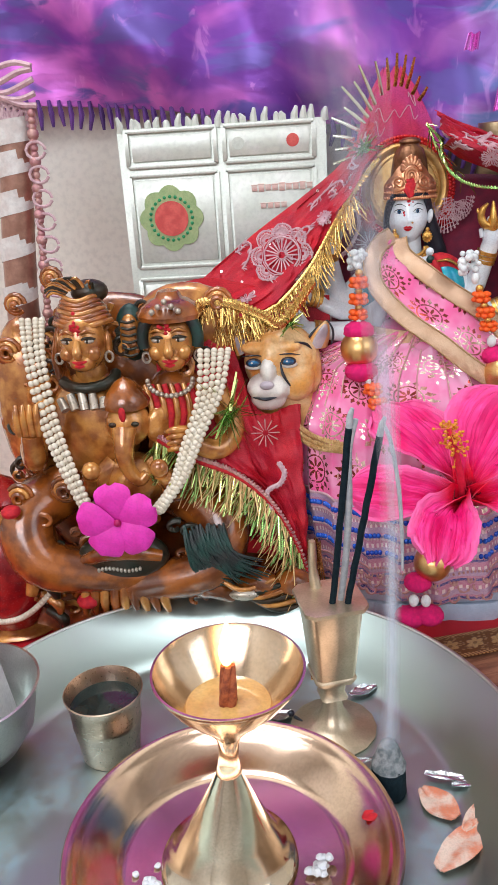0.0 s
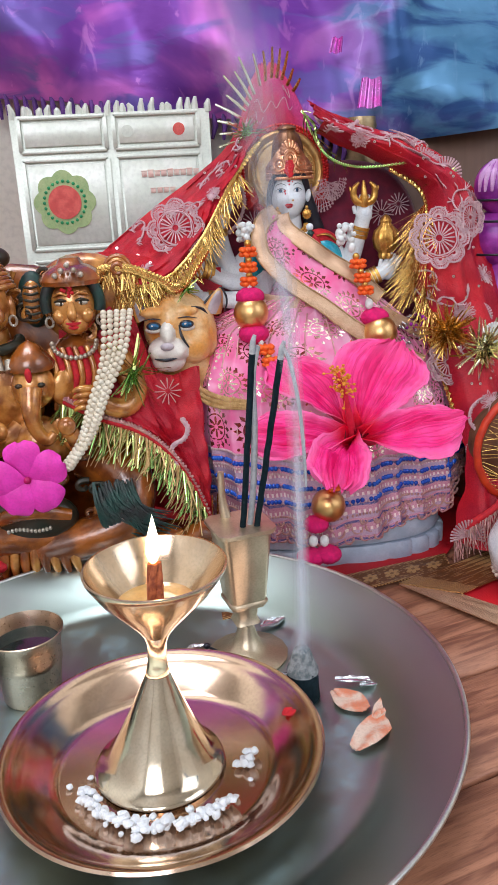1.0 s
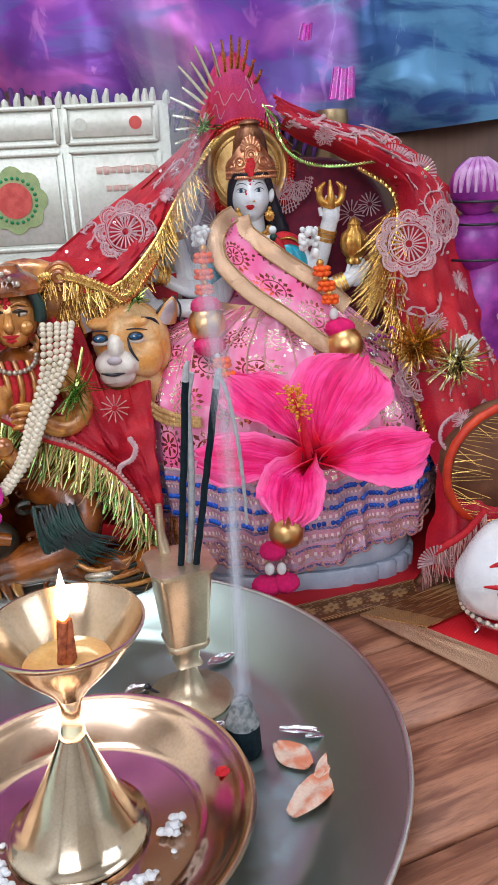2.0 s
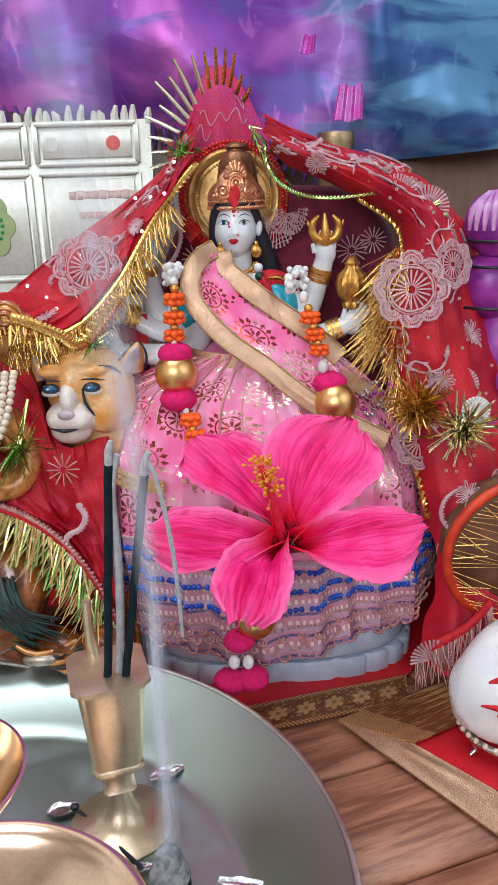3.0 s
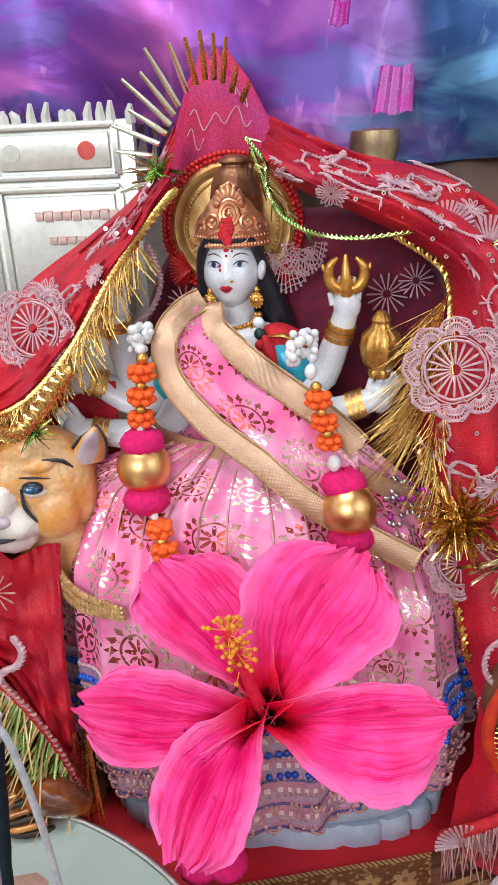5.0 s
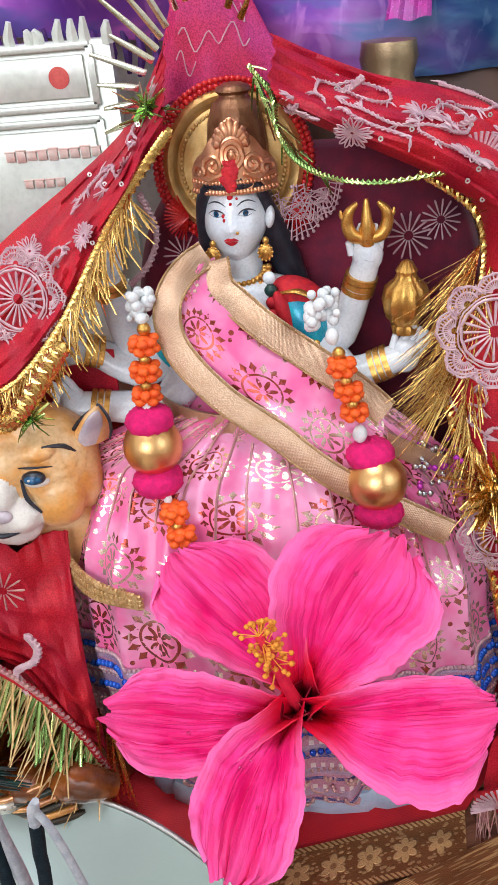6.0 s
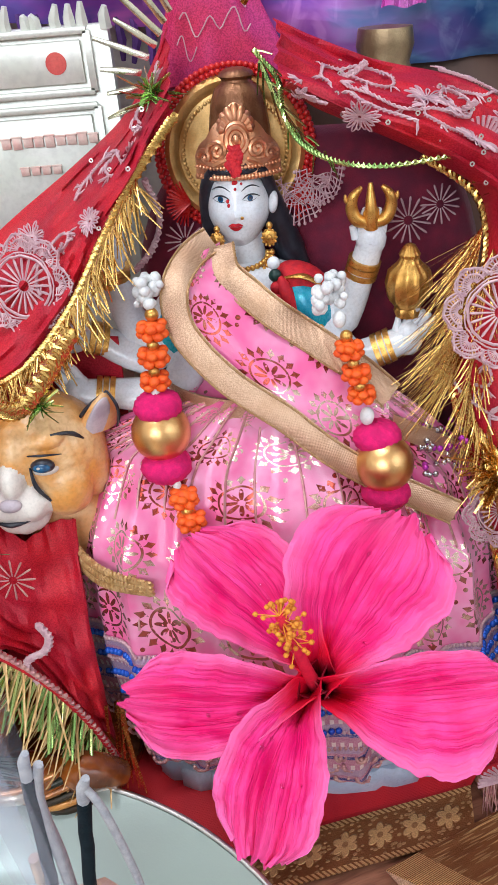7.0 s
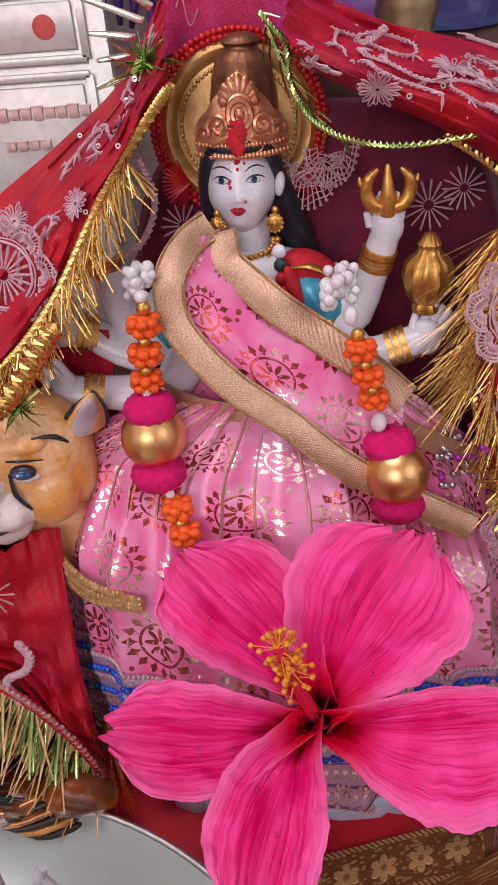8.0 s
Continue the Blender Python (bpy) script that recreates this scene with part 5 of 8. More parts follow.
# slots: tan, cream, mauve, blue, dark
LO = V(0.0180, 0.4760, 0.1715)
LION = (((0.0210, 0.4800, 0.1720), (0.0265, 0.0250, 0.0265), 0), ((0.0115, 0.4600, 0.1600), (0.0150, 0.0130, 0.0105), 1), ((0.0110, 0.4590, 0.1520), (0.0120, 0.0100, 0.0078), 1), ((0.0300, 0.4650, 0.1620), (0.0125, 0.0115, 0.0140), 0),
        ((0.0135, 0.4650, 0.1800), (0.0090, 0.0120, 0.0140), 0), ((0.0115, 0.4570, 0.1715), (0.0055, 0.0095, 0.0095), 1), ((0.0055, 0.4545, 0.1595), (0.0070, 0.0070, 0.0056), 1), ((0.0160, 0.4545, 0.1595), (0.0070, 0.0070, 0.0056), 1),
        ((0.0255, 0.4630, 0.1868), (0.0085, 0.0060, 0.0042), 0), ((0.0020, 0.4630, 0.1868), (0.0085, 0.0060, 0.0042), 0), ((0.0400, 0.4760, 0.1640), (0.0080, 0.0100, 0.0150), 0))


def lion_skin(d):
    """How far the head reaches along a direction, blended over its forms, and the form that leads."""
    best, tot, lead = 0.0, 0.0, 0
    for c, r, m in LION:
        o = [(LO[k] - c[k]) / r[k] for k in range(3)]
        w = [d[k] / r[k] for k in range(3)]
        a, b, e = sum(x * x for x in w), sum(x * y for x, y in zip(w, o)), sum(x * x for x in o) - 1
        q = b * b - a * e
        if q > 0:
            t = (-b + math.sqrt(q)) / a
            if t > 0:
                tot += math.exp(t / 0.0011)
                edge = t + 0.0007 * noise.noise(d * 11 + V(m * 5, 0, 0)) + 0.0005 * noise.noise(d * 34)
                if edge > best:
                    best, lead = edge, m
    return 0.0011 * math.log(tot), lead


b, nu, nv = len(g.v), 168, 120
lead = []
for j in range(nv + 1):
    th_ = math.pi * (0.003 + 0.994 * j / nv)
    for k in range(nu):
        a = 2 * math.pi * k / nu
        d = V(math.sin(th_) * math.sin(a), -math.sin(th_) * math.cos(a), -math.cos(th_))
        r, m = lion_skin(d)
        r += 0.0004 * noise.noise(d * 9) + 0.00025 * noise.noise(d * 24)
        g.v.append(tuple(LO + d * r))
        lead.append(m)
for j in range(nv):
    for k in range(nu):
        q = (k + 1) % nu
        g.f.append((b + j * nu + k, b + j * nu + q, b + (j + 1) * nu + q, b + (j + 1) * nu + k)), g.m.append(lead[j * nu + k])
g.ball((0.0105, 0.4480, 0.1645), (0.0050, 0.0030, 0.0030), 2, 16, 10)
g.tube([(0.001, 0.4500, 0.1560), (0.0095, 0.4470, 0.1552), (0.020, 0.4505, 0.1565)], [0.0006, 0.0012, 0.0006], 8, 4, steps=5)
for x, y in ((0.0255, 0.4555), (0.0020, 0.4550)):
    g.ball((x, y, 0.1785), (0.0052, 0.003, 0.0031), 4, 16, 10)
    g.ball((x, y - 0.0012, 0.1785), (0.0040, 0.0026, 0.0023), 3, 14, 8)
    g.ball((x - 0.001, y - 0.0034, 0.1793), (0.0008, 0.0005, 0.0006), 1, 8, 5)
    g.tube([(x - 0.008, y + 0.002, 0.1825), (x, y - 0.0006, 0.1838), (x + 0.008, y + 0.003, 0.1818)], [0.0002, 0.0006, 0.0002], 10, 4, steps=4)
    g.ball((x, y + 0.0022, 0.1757), (0.0062, 0.0038, 0.0026), 1, 14, 8)
for x, q in ((0.0480, 1), (-0.0055, -1)):
    tip = [(x - 0.002 * q, 0.4800, 0.1820), (x, 0.4790, 0.1880), (x + 0.0025 * q, 0.4780, 0.1945), (x + 0.0050 * q, 0.4775, 0.2000)]
    g.tube(tip, [0.0095, 0.0088, 0.0060, 0.0012], 18, 0, squash=0.45, steps=5)
    g.tube([(px, py - 0.0026, pz) for px, py, pz in tip[:3]] + [(x + 0.0042 * q, 0.4758, 0.1978)], [0.0070, 0.0066, 0.0042, 0.0008], 16, 2, squash=0.35, steps=5)
    for e in (-1, 1):
        g.tube([(x - 0.002 * q + 0.0090 * e, 0.4762, 0.1835), (x + 0.0086 * e, 0.4755, 0.1885), (x + 0.0025 * q + 0.0058 * e, 0.4755, 0.1945), (x + 0.0050 * q, 0.4768, 0.2004)], [0.0004, 0.0008, 0.0008, 0.0005], 6, 4, steps=4)
for pts in (((0.033, 0.459, 0.172), (0.036, 0.4605, 0.162), (0.031, 0.460, 0.152)), ((0.020, 0.4555, 0.178), (0.0215, 0.453, 0.170), (0.026, 0.4535, 0.162)), ((0.030, 0.4605, 0.190), (0.038, 0.466, 0.187), (0.043, 0.470, 0.179))):
    g.tube(pts, [0.0005, 0.0011, 0.0005], 6, 4, steps=4)
g.tube([(0.020, 0.488, 0.165), (0.028, 0.493, 0.130), (0.045, 0.500, 0.090), (0.06, 0.51, 0.05), (0.06, 0.515, 0.028)], [0.023, 0.028, 0.033, 0.033, 0.03], 18, 0, steps=4)
LC = V(0.02, 0.48, 0.17)
g.v = [tuple(LC + (Vector(p) - LC) * 0.94 + V(-0.001, 0.009, -0.002)) for p in g.v]
solid("lion_statue", g, [tan, cream_paint, mauve_paint, eye_blue, hair], (0.045, 0.50, 0.03), "painted tan lion statue with blue eyes beside the skirt", "statue")

# ---- throne back and veils ----
th = thing("throne_back", (0.14, 0.555, 0.0), "dark maroon velvet throne back with embroidered stars", "throne")
g = G()
rows = []
for k, dy in ((0, 0.0), (1, -0.004), (2, -0.006)):
    rows.append([(0.138 + (0.082 - 0.002 * k) * math.copysign(abs(math.cos(a)) ** 0.6, math.cos(a)), 0.560 + dy, 0.145 + (0.132 - 0.002 * k) * math.copysign(abs(math.sin(a)) ** 0.6, math.sin(a))) for a in [2 * math.pi * i / 64 for i in range(64)]])
b = g.grid(rows, 0, True)
g.cap([b + 128 + i for i in range(64)])
part("velvet_panel", g, maroon, th)


def star(g, c, r, n=14, out=(0, -1, 0.2)):
    """A wheel of stitched rays."""
    o = Vector(out).normalized()
    s = o.cross(V(0, 0, 1)).normalized()
    u = s.cross(o)
    for i in range(n):
        a = 2 * math.pi * i / n
        d = s * math.cos(a) + u * math.sin(a)
        g.tube([Vector(c) + d * r * 0.2, Vector(c) + d * r * 0.9, Vector(c) + d * r], [r * 0.03, r * 0.055, r * 0.03], 5)
    return s, u


def medallion(g, c, r, out):
    """A round of lace: a wheel, two rings and a scalloped edge."""
    s, u = star(g, c, r * 0.52, 20, out)
    c, o = Vector(c), Vector(out).normalized()
    for q, t in ((0.56, 0.028), (0.62, 0.016)):
        g.tube([c + (s * math.cos(a) + u * math.sin(a)) * r * q * rnd.uniform(0.97, 1.03) + o * 0.0006 for a in [2 * math.pi * i / 32 for i in range(33)]], r * t, 5)
    for k in range(8):
        a0 = 2 * math.pi * k / 8 + rnd.uniform(-0.06, 0.06)
        m = c + (s * math.cos(a0) + u * math.sin(a0)) * r * 0.66
        for q in (1.0, 0.90, 0.62):
            g.tube([m + (s * math.cos(a) + u * math.sin(a)) * r * 0.32 * q * rnd.uniform(0.93, 1.07) + o * rnd.uniform(0, 0.0012) for a in [a0 - 1.7 + 3.4 * i / 14 for i in range(15)]], r * 0.02, 5)
        for j in range(15):
            a = a0 - 1.6 + 3.2 * j / 14
            g.tube([m + (s * math.cos(a) + u * math.sin(a)) * r * 0.06, m + (s * math.cos(a) + u * math.sin(a)) * r * rnd.uniform(0.30, 0.36) + o * rnd.uniform(0, 0.001)], r * 0.013, 4)


def spray(g, c, r, n, w, m=0, bias=(0, -0.5, 0.1)):
    """A tuft of foil strands."""
    for i in range(n):
        d = (V(rnd.gauss(0, 1), rnd.gauss(0, 0.8), rnd.gauss(0, 1)).normalized() + Vector(bias)).normalized()
        p = jit(c, r * 0.15)
        g.blade(p, p + d * r * rnd.uniform(0.5, 1.1), w * rnd.uniform(0.6, 1.3), m, side=d.cross(V(rnd.random(), rnd.random(), rnd.random())))


for c, r in (((0.1810, 0.5480, 0.2370), 0.0100), ((0.1945, 0.5480, 0.2430), 0.0085), ((0.083, 0.549, 0.235), 0.009)):
    g = G()
    star(g, c, r, 15)
    part("stitched_star", g, lace, th, "silver stitched star", "stuff")

LEFT_IN = ((0.086, 0.528, 0.290), (0.070, 0.518, 0.272), (0.056, 0.506, 0.252), (0.040, 0.498, 0.228), (0.020, 0.492, 0.208), (0.000, 0.488, 0.200), (-0.020, 0.486, 0.202), (-0.036, 0.490, 0.200))
LEFT_OUT = ((0.085, 0.552, 0.318), (0.066, 0.556, 0.290), (0.040, 0.556, 0.270), (0.012, 0.553, 0.252), (-0.012, 0.548, 0.235), (-0.030, 0.540, 0.222), (-0.045, 0.530, 0.212), (-0.055, 0.520, 0.205))
RIGHT_IN = ((0.128, 0.534, 0.296), (0.150, 0.531, 0.284), (0.182, 0.530, 0.268), (0.203, 0.524, 0.252), (0.204, 0.512, 0.228), (0.190, 0.503, 0.200), (0.194, 0.495, 0.168), (0.203, 0.480, 0.135), (0.212, 0.462, 0.092), (0.214, 0.445, 0.045), (0.205, 0.432, 0.012))
RIGHT_OUT = ((0.126, 0.552, 0.318), (0.162, 0.556, 0.302), (0.200, 0.556, 0.292), (0.232, 0.552, 0.275), (0.254, 0.545, 0.245), (0.270, 0.538, 0.212), (0.284, 0.532, 0.175), (0.295, 0.525, 0.130), (0.304, 0.515, 0.085), (0.310, 0.500, 0.045), (0.306, 0.480, 0.004))


def between(a, b, bulge, wave, seed):
    def f(u, v):
        p, q = curve_at(a, v), curve_at(b, v)
        c = p.lerp(q, u)
        k = math.sin(math.pi * min(1, u * 1.15) ** 0.8)
        n = noise.noise(V(u * 3 + seed, v * 9, seed)) + 0.5 * noise.noise(V(u * 8, v * 22 + seed, seed))
        return c + V(0, -bulge * max(0, k), 0) + V(0.4, -1, 0.3) * (wave * n + 0.0016 * math.sin(34 * u + 7 * v + 3 * n))
    return f


veil = thing("red_veil", (0.12, 0.54, 0.0), "red net veil with lace medallions draped over the statue", "veil")
lf, rf = between(LEFT_IN, LEFT_OUT, 0.012, 0.005, 1.0), between(RIGHT_IN, RIGHT_OUT, 0.034, 0.007, 4.0)
g = G()
g.sheet(lf, 26, 60, 0.0005, uvscale=(0.06, 0.2))
lv = part("left_fall", g, veil_red, veil)
g = G()
g.sheet(rf, 34, 90, 0.0005, uvscale=(0.08, 0.4))
rv = part("right_fall", g, veil_red, veil)


def peak(u, v):
    a = radians(-150 + 300 * u)
    r = float(np.interp(v, [0, 0.45, 0.8, 1], [0.0360, 0.027, 0.0155, 0.006]))
    z = float(np.interp(v, [0, 0.45, 0.8, 1], [0.270, 0.305, 0.332, 0.346]))
    return V(0.1075 - 0.006 * v + r * math.sin(a), 0.575 - 0.55 * r * math.cos(a) * (0.35 + 0.65 * v) + 0.002 * math.sin(9 * a) * (1 - v), z + 0.002 * math.sin(6 * a))


g = G()
g.sheet(lambda u, v: peak(u, 0.30 + 0.70 * v), 50, 24, 0.0005, uvscale=(0.1, 0.07))
pk = part("hood", g, veil_pink, veil, "magenta net hood rising to a point")
g = G()
g.tube([peak(0.36 + 0.28 * i / 9, 0.62) + V(0, -0.002, 0.004 * math.sin(i * 2.1)) for i in range(10)], 0.0003, 5, steps=3)
for q, h in ((0.36, 0.5), (0.6, 0.75)):
    g.tube([peak(q + 0.01 * i, h + 0.05 * math.sin(i)) + V(0, -0.002, 0) for i in range(8)], 0.00025, 5, steps=3)
part("stitching", g, lace, pk)
for c, r, out, par in (((0.0225, 0.5010, 0.2370), 0.0205, (-0.2, -1, 0.3), lv), ((0.2020, 0.4780, 0.2210), 0.0215, (-0.1, -1, 0.25), rv), ((0.2270, 0.4860, 0.2330), 0.014, (0.5, -1, 0.2), rv), ((0.2080, 0.4700, 0.1350), 0.0165, (0, -1, 0.3), rv)):
    g = G()
    medallion(g, c, r, out)
    part("lace_medallion", g, lace, par, "silver lace medallion", "stuff")
for c, r in (((0.203, 0.528, 0.270), 0.012), ((0.188, 0.540, 0.281), 0.011), ((0.222, 0.53, 0.262), 0.013), ((0.235, 0.49, 0.163), 0.011), ((0.225, 0.455, 0.075), 0.010), ((0.208, 0.4275, 0.020), 0.013), ((0.235, 0.468, 0.10), 0.012)):
    g = G()
    for i in range(20):
        a = radians(-20 + 11 * i)
        p = Vector(c) + V(0, -0.004, 0)
        g.tube([p, p + V(r * math.cos(a), -0.001, r * math.sin(a))], [0.0005, 0.0008], 4)
    part("stitched_fan", g, lace, rv, "silver thread fan", "stuff")
for pts, par in (((( 0.240, 0.464, 0.098), (0.232, 0.458, 0.112), (0.219, 0.454, 0.108), (0.216, 0.452, 0.098), (0.222, 0.450, 0.090), (0.236, 0.450, 0.086)), rv), (((0.222, 0.45, 0.07), (0.232, 0.448, 0.055), (0.236, 0.446, 0.04), (0.228, 0.442, 0.028)), rv), (((0.150, 0.545, 0.293), (0.165, 0.538, 0.283), (0.185, 0.534, 0.281), (0.2, 0.53, 0.287)), rv),
                 (((0.212, 0.497, 0.21), (0.21, 0.487, 0.19), (0.214, 0.482, 0.175), (0.218, 0.478, 0.15)), rv), (((0.13, 0.548, 0.31), (0.133, 0.541, 0.302), (0.15, 0.540, 0.298), (0.16, 0.542, 0.302)), rv), (((0.072, 0.53, 0.268), (0.075, 0.54, 0.25), (0.07, 0.54, 0.237), (0.062, 0.535, 0.23)), lv)):
    g = G()
    rope(g, [Vector(p) + V(0, -0.006, 0) for p in pts], 0.0009, 0, 2, 14, 70)
    part("thread_scroll", g, lace, par)


def on_veil(f, u, v, lift=0.0016):
    """A place just proud of the veil, and the ways along it."""
    p = f(u, v)
    du, dv = f(min(1, u + 0.02), v) - f(max(0, u - 0.02), v), f(u, min(1, v + 0.01)) - f(u, max(0, v - 0.01))
    n = du.cross(dv).normalized()
    n = -n if n.y > 0 else n
    a = du.normalized()
    return p + n * lift, a, n.cross(a).normalized(), n


def thread_flower(f, u, v, r, par):
    """A sewn flower of looped silver thread round a sequin."""
    c, a, b, n = on_veil(f, u, v)
    g = G()
    k = rnd.randint(11, 17)
    for i in range(k):
        q = 2 * math.pi * i / k + rnd.uniform(-0.1, 0.1)
        d = a * math.cos(q) + b * math.sin(q)
        e = d.cross(n)
        l = r * rnd.uniform(0.8, 1.1)
        g.tube([c + d * r * 0.15, c + d * l * 0.7 + e * r * 0.09 + n * 0.0008, c + d * l + n * 0.0006, c + d * l * 0.7 - e * r * 0.09 + n * 0.0008, c + d * r * 0.15], 0.00030, 5, steps=2)
    g.lathe([(0.0016, 0), (0.0016, 0.0004), (0.0006, 0.0004)], c, 10, 0, n.to_track_quat("Z", "Y").to_matrix())
    part("thread_flower", g, lace, par, "flower of silver thread", "stuff")


def thread_vine(f, u, v, size, par):
    """A curling vine of twisted thread with sequins along it."""
    g = G()
    th, pu, pv, pts = rnd.uniform(0, 6.28), u, v, []
    turn = rnd.choice((-1, 1))
    for i in range(26):
        c, a, b, n = on_veil(f, min(0.97, max(0.03, pu)), min(0.97, max(0.03, pv)))
        pts.append(c)
        th += turn * (0.10 + 0.42 * (i / 26) ** 2) * (1 if i < 16 else 1.5)
        pu += 0.030 * size * math.cos(th)
        pv += 0.011 * size * math.sin(th)
        if i % 3 == 0:
            d = a * math.cos(th * 2 + i) + b * math.sin(th * 2 + i)
            for j in range(4):
                e = (d + (a * rnd.uniform(-0.6, 0.6) + b * rnd.uniform(-0.6, 0.6))).normalized()
                g.tube([c, c + e * 0.0030 + n * 0.0005, c + e * rnd.uniform(0.004, 0.0065)], [0.0003, 0.00035, 0.0002], 4)
    rope(g, pts, 0.00045, 0, 2, 30, 110)
    part("thread_vine", g, lace, par, "curling vine of silver thread", "stuff")


for u, v, r in ((0.30, 0.10, 0.0075), (0.62, 0.16, 0.0085), (0.42, 0.22, 0.0095), (0.75, 0.27, 0.0080), (0.25, 0.30, 0.0070), (0.72, 0.40, 0.0090), (0.62, 0.55, 0.0090), (0.30, 0.60, 0.0080), (0.70, 0.68, 0.0085), (0.22, 0.76, 0.0080), (0.45, 0.86, 0.0085)):
    thread_flower(rf, u, v, r, rv)
for u, v, z in ((0.2, 0.06, 1.0), (0.6, 0.08, 1.0), (0.35, 0.15, 1.2), (0.8, 0.20, 1.0), (0.55, 0.30, 1.1), (0.85, 0.36, 1.0), (0.5, 0.47, 1.0), (0.8, 0.50, 1.2), (0.40, 0.55, 1.0), (0.35, 0.70, 1.1), (0.55, 0.75, 1.0), (0.3, 0.85, 1.0), (0.6, 0.92, 1.0)):
    thread_vine(rf, u, v, z, rv)
for u, v, r in ((0.5, 0.16, 0.0065), (0.25, 0.28, 0.0060), (0.7, 0.42, 0.0070), (0.3, 0.66, 0.0075), (0.6, 0.78, 0.0065)):
    thread_flower(lf, u, v, r, lv)
for u, v, z in ((0.4, 0.1, 0.9), (0.6, 0.3, 0.9), (0.3, 0.45, 0.9), (0.7, 0.58, 0.9), (0.4, 0.75, 0.9)):
    thread_vine(lf, u, v, z, lv)
g = G()
for i in range(90):
    v = rnd.uniform(0.05, 0.95)
    g.lathe([(0.0010, 0), (0.0010, 0.0003), (0.0004, 0.0003)], rf(rnd.uniform(0.1, 0.9), v) + V(0, -0.0022, 0), 8, 0, Matrix.Rotation(radians(80), 3, "X"))
for i in range(14):
    g.lathe([(0.0010, 0), (0.0010, 0.0003), (0.0004, 0.0003)], lf(rnd.uniform(0.1, 0.9), rnd.uniform(0.1, 0.9)) + V(0, -0.0022, 0), 8, 0, Matrix.Rotation(radians(80), 3, "X"))
part("sequin_scatter", g, sequin, veil, kind="stuff")

g = G()
for k, (cx, cz, rr) in enumerate(((0.1330, 0.2610, 0.0125), (0.1420, 0.2640, 0.0095))):
    for q in (1.0, 0.86, 0.55):
        g.tube([(cx + rr * q * math.cos(a), 0.5420 - 0.002 * k, cz - 1.5 * rr * q * abs(math.sin(a)) + 0.0012 * math.sin(6 * a)) for a in [math.pi * i / 20 for i in range(21)]], 0.00028, 5)
    for i in range(17):
        a = math.pi * (i + 0.5) / 17
        p, e = V(cx + rr * 0.55 * math.cos(a), 0.5418, cz - 0.82 * rr * math.sin(a)), V(cx + rr * 1.08 * math.cos(a), 0.5412, cz - 1.62 * rr * math.sin(a))
        g.tube([p, p.lerp(e, 0.5) + V(0, -0.0008, 0), e], [0.0002, 0.0003, 0.0005], 5)
        g.ball(e, 0.0008, 0, 6, 4)
    for i in range(12):
        g.tube([(cx + rr * rnd.uniform(-0.7, 0.7), 0.541, cz - rr * rnd.uniform(0.1, 1.1)), (cx + rr * rnd.uniform(-0.7, 0.7), 0.540, cz - rr * rnd.uniform(0.1, 1.1)), (cx + rr * rnd.uniform(-0.6, 0.6), 0.541, cz - rr * rnd.uniform(0.1, 1.2))], 0.0002, 4, steps=3)
part("thread_net", g, lace, veil, "silver thread net beside the face", "stuff")
g = G()
for pts in (((0.118, 0.530, 0.310), (0.126, 0.524, 0.300), (0.127, 0.520, 0.290), (0.133, 0.516, 0.279), (0.146, 0.512, 0.272), (0.165, 0.508, 0.270), (0.190, 0.508, 0.272)), ((0.120, 0.530, 0.306), (0.130, 0.522, 0.284), (0.140, 0.516, 0.274))):
    rope(g, pts, 0.0007, 0, 2, 30, 120)
for i in range(14):
    p = curve_at(((0.118, 0.530, 0.310), (0.127, 0.520, 0.290), (0.146, 0.512, 0.272)), i / 14)
    g.blade(p, p + V(rnd.uniform(-0.006, 0.012), -0.003, rnd.uniform(-0.012, 0.0)), 0.0006)
solid("tinsel_cord", g, tinsel_green, (0.13, 0.52, 0.28), "gold green tinsel cord hanging from the hood", "tinsel", kind="stuff")

# gold fringe trims along the veil's edges
g = G()
rope(g, [Vector(p) + V(0, -0.003, 0) for p in LEFT_IN], 0.0013, 0, 3, 60, 300)
fringe(g, [Vector(p) + V(0, -0.004, 0) for p in LEFT_IN[1:7]], 260, (0.10, -0.35, -1), 0.019, 0.00042, 0, 0.5)
part("fringe_trim", g, tinsel, lv, "twisted gold cord with hanging strands", "stuff")
g = G()
rope(g, [Vector(p) + V(0, -0.003, 0.0) for p in RIGHT_IN[2:9]], 0.0012, 0, 2, 40, 200)
fringe(g, [(0.203, 0.512, 0.243), (0.197, 0.500, 0.215), (0.192, 0.492, 0.192)], 260, (-0.75, -0.3, -0.75), 0.034, 0.00038, 0, 0.34)
fringe(g, [(0.206, 0.506, 0.236), (0.200, 0.494, 0.205), (0.196, 0.486, 0.178), (0.206, 0.470, 0.162)], 150, (-0.35, -0.5, -0.9), 0.026, 0.00045, 0, 0.6)
part("fringe_trim", g, tinsel, rv, "loose bunch of gold strands", "stuff")
g = G()
low = [(0.199, 0.428, 0.020), (0.212, 0.424, 0.030), (0.228, 0.424, 0.040), (0.240, 0.424, 0.055)]
g.tube(low, 0.0028, 8, steps=8)
part("piped_edge", g, red_paint, rv, "orange red piping")
g = G()
fringe(g, [Vector(p) + V(0, -0.002, 0) for p in low], 80, (0, -0.25, -1), 0.020, 0.0004, 0, 0.3)
part("fringe_trim", g, gold_lace, rv, kind="stuff")

